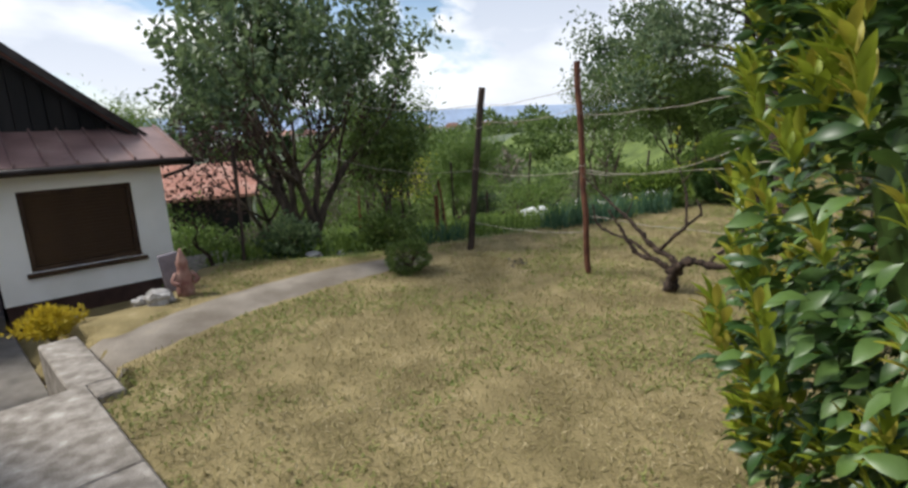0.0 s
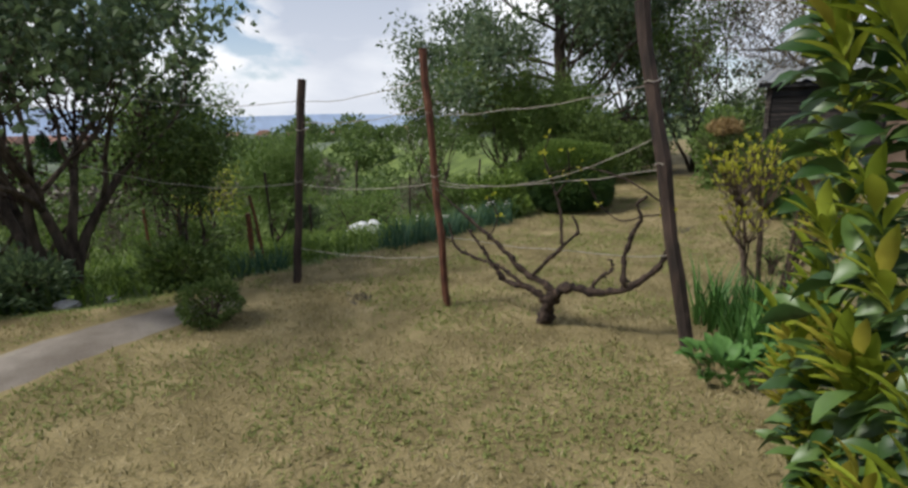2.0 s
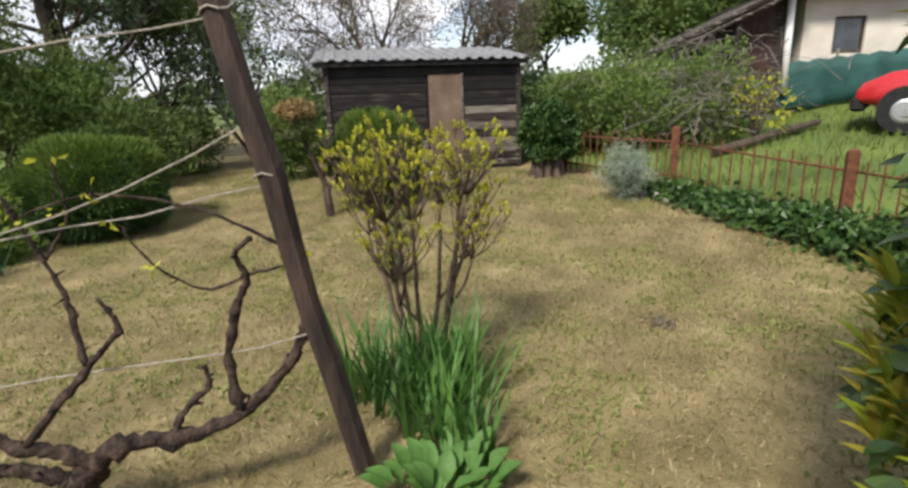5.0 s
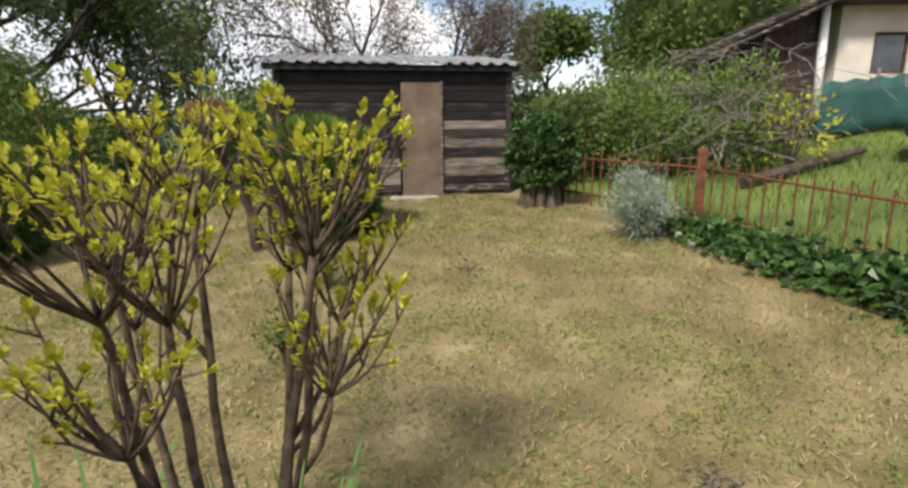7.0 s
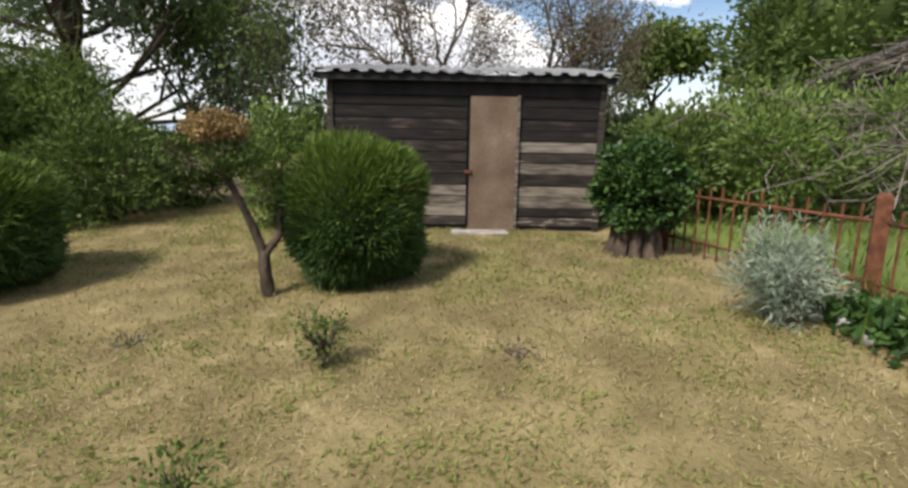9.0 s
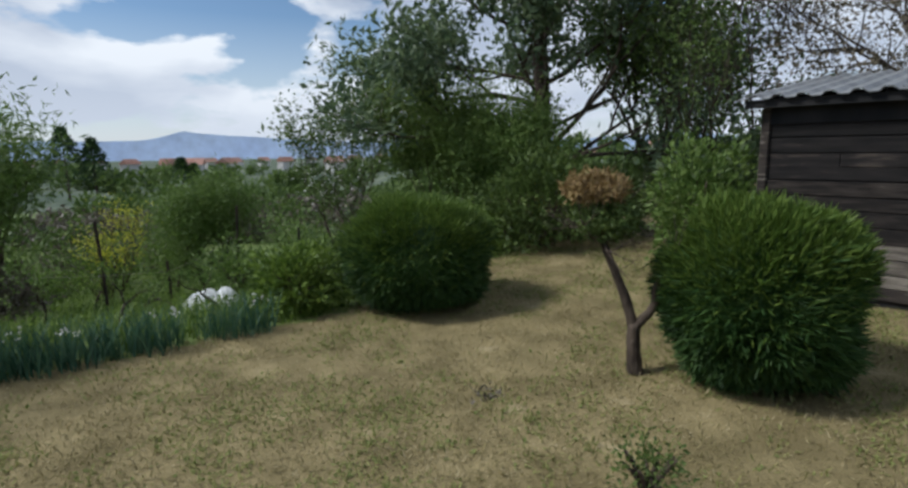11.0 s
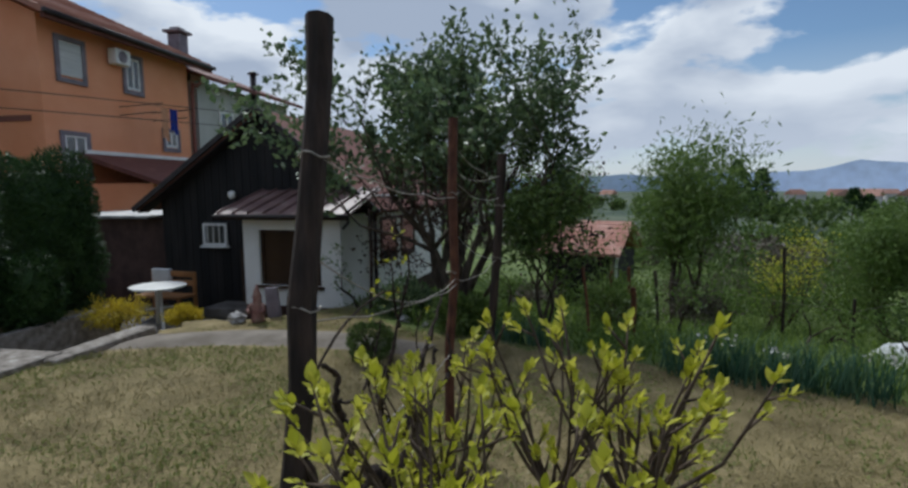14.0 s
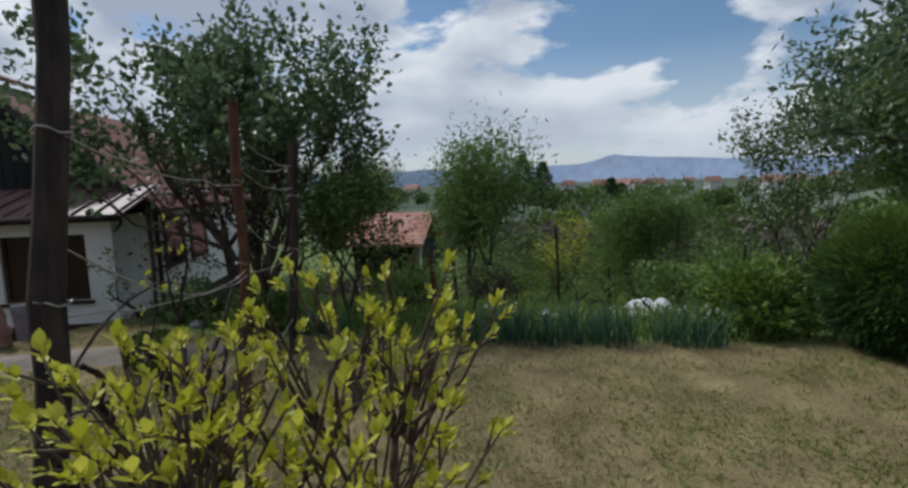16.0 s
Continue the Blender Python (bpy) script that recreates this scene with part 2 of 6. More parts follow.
# leaves
M["l_laurel"] = foliage("laurel_leaf", (0.03, 0.072, 0.016), (0.10, 0.17, 0.042), rough=0.42, leaf=0.18, spec=0.5)
M["l_laurelnew"] = foliage("young_laurel_leaf", (0.22, 0.28, 0.025), (0.38, 0.44, 0.05), (0.40, 0.35, 0.05), rough=0.5, leaf=0.35)
M["l_dark"] = foliage("dark_tree_leaf", (0.075, 0.118, 0.055), (0.16, 0.22, 0.10), rough=0.45, leaf=0.35)
M["l_locust"] = foliage("grey_green_tree_leaf", (0.09, 0.135, 0.07), (0.18, 0.235, 0.12), rough=0.45, leaf=0.4)
M["l_mid"] = foliage("green_tree_leaf", (0.065, 0.105, 0.022), (0.14, 0.20, 0.05))
M["l_light"] = foliage("light_tree_leaf", (0.10, 0.165, 0.032), (0.19, 0.27, 0.07))
M["l_willow"] = foliage("fresh_willow_leaf", (0.13, 0.20, 0.045), (0.24, 0.32, 0.085), leaf=0.35)
M["l_lime"] = foliage("lime_bud_leaf", (0.42, 0.43, 0.03), (0.62, 0.60, 0.08), leaf=0.4)
M["l_yellow"] = foliage("yellow_shrub_leaf", (0.42, 0.32, 0.02), (0.62, 0.50, 0.05), leaf=0.3)
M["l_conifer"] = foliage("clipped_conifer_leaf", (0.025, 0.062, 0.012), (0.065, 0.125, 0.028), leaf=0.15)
# paler green for the upper part of the clipped conifers
M["l_conifertop"] = foliage("paler_conifer_leaf", (0.09, 0.15, 0.022), (0.165, 0.235, 0.045), leaf=0.25)
M["l_thuja"] = foliage("thuja_leaf", (0.018, 0.045, 0.010), (0.05, 0.10, 0.022), leaf=0.12)
M["l_blade"] = foliage("iris_blade", (0.06, 0.15, 0.03), (0.12, 0.25, 0.06), leaf=0.3)
M["l_daff"] = foliage("daffodil_blade", (0.03, 0.085, 0.045), (0.075, 0.15, 0.085), leaf=0.25)
M["l_silver"] = foliage("silver_shrub_leaf", (0.19, 0.25, 0.18), (0.33, 0.38, 0.30), leaf=0.2)
M["l_rust"] = foliage("rusty_dry_leaf", (0.22, 0.14, 0.055), (0.34, 0.24, 0.10), leaf=0.2)
M["l_ivy"] = foliage("ivy_leaf", (0.025, 0.062, 0.014), (0.075, 0.145, 0.036), rough=0.4, leaf=0.2)
M["l_blossom"] = foliage("white_blossom", (0.6, 0.58, 0.52), (0.75, 0.73, 0.7), leaf=0.3)
M["l_purple"] = foliage("purple_plum_leaf", (0.035, 0.018, 0.018), (0.09, 0.045, 0.04))
M["l_field"] = foliage("field_weed_leaf", (0.085, 0.14, 0.02), (0.19, 0.27, 0.05), leaf=0.35)
M["l_brown"] = foliage("dry_brush_twig", (0.10, 0.085, 0.06), (0.20, 0.17, 0.13), leaf=0.1)
M["l_sprout"] = foliage("sprouting_leaf", (0.11, 0.095, 0.06), (0.22, 0.18, 0.125), leaf=0.3)

# ---------- tools ----------
RNG = np.random.default_rng(7)


def smooth(a, b, v):
    t = min(max((v - a) / (b - a), 0.0), 1.0)
    return t * t * (3 - 2 * t)


FENCE = [(10.25, 4.75), (9.15, 3.05), (7.45, 1.45), (5.85, -0.1), (4.3, -1.7)]


def ground_z(x, y):
    """Height of the ground: a lawn that rises to the shed, a field that falls away behind it, a bank beyond the fence."""
    z = 0.30 * smooth(5.2, 10.0, x)
    edge = 7.45 + 0.42 * x if x < 4.5 else 9.34 + 0.9 * (x - 4.5)
    edge = max(edge, 7.0)
    d = max(0.0, y - edge)
    fall = 0.17 * min(d, 12) + 0.05 * min(max(d - 12, 0), 90) + 0.009 * max(d - 102, 0)
    z -= fall * (1 - 0.75 * smooth(9, 16, x) * (1 - smooth(60, 200, d)))
    n = (x - 9.15) * 0.82 - (y - 3.05) * 0.57
    z += (0.11 * min(max(n, 0), 6) + 0.05 * min(max(n - 6, 0), 60) + 1.3 * smooth(6.2, 8.4, n) * smooth(-1.2, 0.6, y)) * (1 - smooth(120, 500, y))
    s, c = (x + 2.32) * 0.67 - (y - 3.62) * 0.742, -(x + 2.32) * 0.742 - (y - 3.62) * 0.67
    bed = smooth(1.24, 1.36, c) * smooth(-2.5, -2.0, s)
    court = (1 - bed) * smooth(-0.12, 0.05, -s) * smooth(-0.22, -0.06, c) * (1 - smooth(8.5, 11, y)) * smooth(2.0, 2.6, y + 0.3 * (x + 4))
    z -= 0.62 * court
    z -= 0.40 * smooth(2.7, 3.6, -x) * smooth(5.0, 6.2, y) * (1 - court)
    return max(z, -34.0)


def ground_v(x, y):
    return np.array([ground_z(a, b) for a, b in zip(np.ravel(x), np.ravel(y))])


def mesh(name, verts, faces, material=None, flat=True):
    me = bpy.data.meshes.new(name)
    me.from_pydata(verts, [], faces)
    if material:
        me.materials.append(material)
    if not flat:
        me.polygons.foreach_set("use_smooth", [True] * len(me.polygons))
    me.update()
    return me


def part(name, data, parent, label="", kind=""):
    ob = new(name, data)
    ob.parent = parent
    return tagged(ob, label=label, kind=kind)


def thing(name, m, label, category, group="", kind=""):
    ob = new(name)
    ob.empty_display_size = 0.1
    ob.matrix_world = m
    return tagged(ob, label, category, group, kind)


class Shape:
    """Gathers vertices and faces of one part."""

    def __init__(self):
        self.v, self.f = [], []

    def add(self, verts, faces):
        k = len(self.v)
        self.v += [tuple(p) for p in verts]
        self.f += [tuple(i + k for i in f) for f in faces]
        return self

    def box(self, x0, x1, y0, y1, z0, z1, bevel=0.0, m=None):
        bm = bmesh.new()
        bmesh.ops.create_cube(bm, size=1)
        for v in bm.verts:
            v.co = Vector(((x0 + x1) / 2 + v.co.x * (x1 - x0), (y0 + y1) / 2 + v.co.y * (y1 - y0), (z0 + z1) / 2 + v.co.z * (z1 - z0)))
        if bevel:
            bmesh.ops.bevel(bm, geom=bm.edges[:], offset=bevel, segments=1, affect="EDGES")
        if m:
            bm.transform(m)
        bm.verts.index_update()
        self.add([v.co for v in bm.verts], [[v.index for v in f.verts] for f in bm.faces])
        bm.free()
        return self

    def tube(self, pts, radii, n=6, rough=0.0, rng=None):
        pts = [Vector(p) for p in pts]
        rings, k = [], len(self.v)
        side = None
        for i, p in enumerate(pts):
            a, b = pts[max(i - 1, 0)], pts[min(i + 1, len(pts) - 1)]
            t = (b - a).normalized() if (b - a).length > 1e-6 else Vector((0, 0, 1))
            if side is None:
                side = t.orthogonal().normalized()
            side = (side - t * side.dot(t)).normalized()
            up = t.cross(side)
            for j in range(n):
                w = 2 * math.pi * j / n
                r = radii[i] * (1 + (rough * (rng.random() - 0.5) if rng is not None else 0))
                self.v.append(tuple(p + side * math.cos(w) * r + up * math.sin(w) * r))
        for i in range(len(pts) - 1):
            for j in range(n):
                a, b = k + i * n + j, k + i * n + (j + 1) % n
                self.f.append((a, b, b + n, a + n))
        self.f.append(tuple(k + j for j in range(n))[::-1])
        self.f.append(tuple(k + (len(pts) - 1) * n + j for j in range(n)))
        return self

    def mesh(self, name, material, flat=True):
        return mesh(name, self.v, self.f, material, flat)


def bent(pts, steps=4, wobble=0.0, rng=None):
    """A smooth curve through points, with some unevenness."""
    pts = [Vector(p) for p in pts]
    out = []
    for i in range(len(pts) - 1):
        p0, p1, p2, p3 = pts[max(i - 1, 0)], pts[i], pts[i + 1], pts[min(i + 2, len(pts) - 1)]
        for k in range(steps):
            t = k / steps
            q = 0.5 * (2 * p1 + (p2 - p0) * t + (2 * p0 - 5 * p1 + 4 * p2 - p3) * t * t + (3 * p1 - p0 - 3 * p2 + p3) * t ** 3)
            if wobble and out:
                q = q + Vector((rng.random() - 0.5, rng.random() - 0.5, rng.random() - 0.5)) * wobble
            out.append(q)
    out.append(pts[-1])
    return out


def leaf_cloud(name, pos, length, width, material, rng, up=0.35, out=None, out_w=0.5, fold=0.25, droop=0.0, lie=0.0):
    """Many small folded leaves at the given places, turned at random and leaning up or outwards; lie turns their faces up."""
    pos = np.asarray(pos, float)
    n = len(pos)
    d = rng.normal(size=(n, 3))
    d /= np.linalg.norm(d, axis=1)[:, None]
    d[:, 2] += up
    if out is not None:
        d += out * out_w * 2
    d[:, 2] -= droop
    d /= np.linalg.norm(d, axis=1)[:, None]
    s = np.cross(d, rng.normal(size=(n, 3)) * (1 - lie) + np.array([0, 0, 2.0 * lie]))
    s /= np.linalg.norm(s, axis=1)[:, None] + 1e-9
    nn = np.cross(s, d)
    L = length * (0.6 + 0.8 * rng.random(n))[:, None]
    W = width * (0.6 + 0.8 * rng.random(n))[:, None]
    v = np.stack([pos, pos + d * L * 0.5 + s * W * 0.5 + nn * W * fold, pos + d * L, pos + d * L * 0.5 - s * W * 0.5 + nn * W * fold], 1).reshape(-1, 3)
    k = np.arange(n) * 4
    f = np.concatenate([np.stack([k, k + 1, k + 2], 1), np.stack([k, k + 2, k + 3], 1)])
    me = bpy.data.meshes.new(name)
    me.from_pydata(v.tolist(), [], f.tolist())
    me.materials.append(material)
    return me


def blades(name, base, height, width, lean, material, rng, bend=0.5, segs=3):
    """Upright strap leaves that bend over."""
    n = len(base)
    az = rng.random(n) * 2 * math.pi
    ln = lean * (0.3 + rng.random(n))
    h = height * (0.6 + 0.6 * rng.random(n))
    dirs = np.stack([np.cos(az), np.sin(az), np.zeros(n)], 1)
    side = np.stack([-np.sin(az), np.cos(az), np.zeros(n)], 1)
    rows = []
    for i in range(segs + 1):
        t = i / segs
        c = base + dirs * (ln * h * (t + bend * t * t))[:, None] + np.array([0, 0, 1]) * (h * (t - 0.25 * bend * ln * t * t))[:, None]
        w = width * (1 - t) ** 0.6 * 0.5 if t < 1 else 0.0008
        rows += [c - side * w, c + side * w]
    v = np.stack(rows, 1).reshape(-1, 3)
    m = 2 * (segs + 1)
    f = []
    for i in range(n):
        for s in range(segs):
            a = i * m + s * 2
            f.append((a, a + 1, a + 3, a + 2))
    me = bpy.data.meshes.new(name)
    me.from_pydata(v.tolist(), [], f)
    me.materials.append(material)
    return me


def grow(shape, rng, p, d, length, radius, depth, kids=3, spread=0.7, up=0.15, shrink=0.68, tips=None, wob=0.18, n=6):
    """A limb with its side limbs; the places along thin limbs are gathered for leaves."""
    steps = 4
    pts, rad = [p.copy()], [radius]
    q, dd = p.copy(), d.normalized()
    for i in range(steps):
        dd = (dd + Vector(rng.normal(size=3)) * wob + Vector((0, 0, up * 0.3))).normalized()
        q = q + dd * length / steps
        pts.append(q.copy())
        rad.append(radius * (1 - 0.5 * (i + 1) / steps))
    shape.tube(pts, rad, n if radius > 0.02 else 4)
    if depth <= 1 and tips is not None:
        tips += [tuple(a) for a in pts[1:]]
    if depth == 0:
        return
    for k in range(kids):
        i = steps if k == 0 else int(rng.integers(2, steps + 1))
        e = Vector(rng.normal(size=3))
        e = (e - dd * e.dot(dd)).normalized()
        nd = (dd + e * spread * (0.5 if k == 0 else 1) + Vector((0, 0, up))).normalized()
        grow(shape, rng, pts[i], nd, length * shrink * (0.8 + 0.4 * rng.random()), rad[i] * 0.75, depth - 1, kids, spread, up, shrink, tips, wob, n)


def tree(name, x, y, label, seed, height, trunk, stems, depth, leaf_mat, leaf=(0.09, 0.05), per_tip=8, scatter=0.25, z=None, kids=3, spread=0.7, up=0.2, shrink=0.7, lean=0.25, bark="bark", first=0.4, category="tree", extra=None, clump=None):
    """A tree with one or several leaning stems, branching limbs and a crown of single leaves."""
    rng = np.random.default_rng(seed)
    base = Vector((0, 0, -0.05))
    ob = thing(name, pose(x, y, ground_z(x, y) if z is None else z), label, category)
    wood, tips = Shape(), []
    for k in range(stems):
        w = 2 * math.pi * (k + 0.3 * rng.random()) / stems
        d = Vector((math.cos(w) * lean, math.sin(w) * lean, 1)) if stems > 1 else Vector((lean * 0.3, 0, 1))
        start = base + Vector((math.cos(w), math.sin(w), 0)) * (trunk * 0.6 if stems > 1 else 0)
        grow(wood, rng, start, d, height * first, trunk * (0.75 if stems > 1 else 1), depth, kids, spread, up, shrink, tips)
    part("trunk", wood.mesh("trunk", M[bark], False), ob)
    tips = np.array(tips)
    if per_tip:
        pos = np.repeat(tips, per_tip, 0)
        pos = pos + rng.normal(size=pos.shape) * scatter
        part("crown", leaf_cloud("crown", pos, leaf[0], leaf[1], M[leaf_mat], rng), ob)
    if extra:
        en, em, per, ll, lw = extra
        pos = np.repeat(tips[rng.random(len(tips)) < 0.5], per, 0)
        pos = pos + rng.normal(size=pos.shape) * scatter
        part(en, leaf_cloud(en, pos, ll, lw, M[em], rng), ob)
    return ob


def bush(name, x, y, label, seed, rx, ry, h, leaf_mat, count, leaf=(0.05, 0.02), z=None, lumps=0.12, flatten=1.0, base=0.05, category="shrub", top_mat=None, stems=True, bark="bark", depth_in=0.25, out_w=0.6, kind="", core=0.0):
    """A shrub: short stems in the middle and a shell of leaves over an uneven rounded body."""
    rng = np.random.default_rng(seed)
    ob = thing(name, pose(x, y, ground_z(x, y) if z is None else z), label, category)
    d = rng.normal(size=(count, 3))
    d /= np.linalg.norm(d, axis=1)[:, None]
    ph = rng.random(6) * 7
    lump = 1 + lumps * (np.sin(d[:, 0] * 4 + ph[0]) * np.sin(d[:, 1] * 5 + ph[1]) + 0.7 * np.sin(d[:, 2] * 6 + ph[2] + d[:, 0] * 3) + 0.6 * np.sin(d[:, 1] * 11 + ph[3]) * np.sin(d[:, 2] * 9 + ph[4]))
    r = (1 - depth_in * rng.random(count) ** 1.5) * lump
    sq = np.sign(d) * np.abs(d) ** flatten
    pos = sq * r[:, None] * np.array([rx, ry, h / 2]) + np.array([0, 0, h / 2 + base])
    pos[:, 2] = np.maximum(pos[:, 2], 0.02)
    if core:
        bm = bmesh.new()
        bmesh.ops.create_icosphere(bm, subdivisions=3, radius=1)
        for v in bm.verts:
            q = Vector([math.copysign(abs(a) ** flatten, a) for a in v.co])
            k = core * (1 + 0.10 * noise.noise(v.co * 3 + Vector((seed, 0, 0))))
            v.co = Vector((q.x * rx * k, q.y * ry * k, max(q.z * h / 2 * k + h / 2 + base, 0.02)))
        me = bpy.data.meshes.new("inner_foliage")
        bm.to_mesh(me)
        bm.free()
        me.materials.append(M[leaf_mat])
        part("inner_foliage", me, ob)
    # with top_mat, leaves above roughly 0.62 of the height take the second material
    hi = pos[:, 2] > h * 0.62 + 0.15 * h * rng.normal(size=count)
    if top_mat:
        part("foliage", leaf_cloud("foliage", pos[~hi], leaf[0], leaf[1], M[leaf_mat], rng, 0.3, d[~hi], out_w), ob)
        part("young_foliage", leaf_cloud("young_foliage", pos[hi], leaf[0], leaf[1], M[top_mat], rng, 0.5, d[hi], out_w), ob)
    else:
        part("foliage", leaf_cloud("foliage", pos, leaf[0], leaf[1], M[leaf_mat], rng, 0.3, d, out_w), ob)
    if stems:
        for k in range(9):
            w = rng.random() * 6.28
            e = Vector((math.cos(w) * rx * 0.6, math.sin(w) * ry * 0.6, h * (0.5 + 0.3 * rng.random())))
            sh = Shape().tube(bent([(0, 0, -0.04), e * 0.4 + Vector((0, 0, 0.05)), e], 3), [0.02, 0.018, 0.016, 0.014, 0.012, 0.01, 0.008], 5)
            part("stem", sh.mesh("stem", M[bark], False), ob)
    return ob

# ---------- ground, paving ----------


def build_ground():
    k = 330
    u = np.linspace(-1, 1, k)
    xs = 3 + 3.2 * np.sinh(u * 7.4)
    ys = 5 + 3.4 * np.sinh(u * 7.4)
    verts, faces, slots = [], [], []
    for j in range(k):
        for i in range(k):
            x, y = float(xs[i]), float(ys[j])
            verts.append((x, y, ground_z(x, y)))
    for j in range(k - 1):
        for i in range(k - 1):
            faces.append((j * k + i, j * k + i + 1, (j + 1) * k + i + 1, (j + 1) * k + i))
            x, y = (xs[i] + xs[i + 1]) / 2, (ys[j] + ys[j + 1]) / 2
            edge = max(7.45 + 0.42 * x if x < 4.5 else 9.34 + 0.9 * (x - 4.5), 7.0)
            n = (x - 9.15) * 0.82 - (y - 3.05) * 0.57
            far = math.hypot(x, y) > 90
            slots.append(2 if far else (1 if y > edge or n > 0.3 else 0))
    me = mesh("ground", verts, faces, M["soil"], False)
    me.materials.append(M["field"])
    me.materials.append(M["farwood"])
    me.polygons.foreach_set("material_index", slots)
    return tagged(new("ground", me), "dry mown lawn falling to a green field", "ground", kind="structure")


build_ground()

EDGE_A, ALONG, ACROSS = Vector((-2.32, 3.62)), Vector((0.67, -0.742)), Vector((-0.742, -0.67))


def lawn_edge(x):
    return max(7.45 + 0.42 * x if x < 4.5 else 9.34 + 0.9 * (x - 4.5), 7.0)


def paved(x, y):
    a = (Vector((x, y)) - EDGE_A)
    s, c = a.dot(ALONG), a.dot(ACROSS)
    if -0.7 < s < 6 and -0.03 < c < 2.5:
        return True
    for i in range(len(PATH_LINE) - 1):
        p, q = Vector(PATH_LINE[i][:2]), Vector(PATH_LINE[i + 1][:2])
        t = max(0, min(1, (Vector((x, y)) - p).dot(q - p) / (q - p).length_squared))
        if (Vector((x, y)) - p.lerp(q, t)).length < PATH_LINE[i][2] * 0.9:
            return True
    return False


PATH_LINE = [(-2.62, 4.0, 0.34), (-2.35, 4.6, 0.40), (-1.95, 5.3, 0.43), (-1.35, 5.95, 0.43), (-0.75, 6.4, 0.38), (-0.1, 6.75, 0.28)]

walk_slabs = thing("concrete_pavement", pose(0, 0, 0), "rough grey concrete garden pavement with a lawn edge", "pavement", kind="structure")
rot = Matrix(((ALONG.x, ACROSS.x, 0, EDGE_A.x), (ALONG.y, ACROSS.y, 0, EDGE_A.y), (0, 0, 1, 0), (0, 0, 0, 1)))
cut = [-0.02, 1.22, 2.3, 3.5, 4.7, 5.9]
for i in range(5):
    sh = Shape().box(cut[i] + 0.006, cut[i + 1] - 0.006, 0.0, 1.08, -0.55, 0.060 + 0.006 * (i % 2), 0.012, rot)
    part("slab", sh.mesh("slab", M["concrete"]), walk_slabs)
kerb = Shape().box(-1.9, 5.9, 1.085, 1.20, -0.7, 0.11, 0.012, rot)
part("kerb", kerb.mesh("kerb", M["concrete"]), walk_slabs)
low = Shape().box(-1.15, -0.03, -0.17, 0.10, -0.6, 0.045, 0.012, rot).box(-0.03, 0.22, -0.17, -0.006, -0.6, 0.045, 0.012, rot)
part("retaining_kerb", low.mesh("retaining_kerb", M["concrete"]), walk_slabs)

court = Shape().box(-3.6, -0.02, 0.06, 3.3, -0.62, -0.49, 0.01, rot)
tagged(new("court_floor", court.mesh("court_floor", M["concrete_dark"])), "sunken dark concrete yard beside the cottage", "floor", kind="structure")

strip = Shape()
row = []
pl = bent([(x, y, w) for x, y, w in PATH_LINE], 5)
for i, p in enumerate(pl):
    a, b = pl[max(i - 1, 0)], pl[min(i + 1, len(pl) - 1)]
    t = Vector((b.x - a.x, b.y - a.y)).normalized()
    nrm = Vector((-t.y, t.x))
    w = p.z * (1 + 0.15 * noise.noise(Vector((i * 0.9, 0, 0))))
    for k, off in enumerate((-w, -w * 0.33, w * 0.33, w)):
        q = Vector((p.x, p.y)) + nrm * off
        row.append((q.x, q.y, ground_z(q.x, q.y) + (0.022 if k in (1, 2) else -0.012)))
strip.add(row, [(i * 4 + j, i * 4 + j + 1, i * 4 + j + 5, i * 4 + j + 4) for i in range(len(pl) - 1) for j in range(3)])
M["pathmix"] = mat("earthy_concrete_path", (0.15, 0.125, 0.10), (0.26, 0.225, 0.19), 2.2, 0.95, 0.7, 70, c3=(0.30, 0.26, 0.2))
tagged(new("garden_path", strip.mesh("garden_path", M["pathmix"], False)), "narrow worn concrete path with soil on it", "path", kind="structure")

# ---------- cottage with white porch ----------
HU, HB = Vector((0.783, 0.622)), Vector((-0.622, 0.783))
HOUSE = Matrix(((HU.x, HB.x, 0, -3.35), (HU.y, HB.y, 0, 7.30), (0, 0, 1, 0), (0, 0, 0, 1)))


def frame_box(sh, x0, x1, z0, z1, y0, y1, w):
    """Four mitre-less bars round an opening in the x-z plane."""
    sh.box(x0, x1, y0, y1, z1 - w, z1, 0.004).box(x0, x1, y0, y1, z0, z0 + w, 0.004)
    sh.box(x0, x0 + w, y0, y1, z0 + w, z1 - w, 0.004).box(x1 - w, x1, y0, y1, z0 + w, z1 - w, 0.004)
    return sh


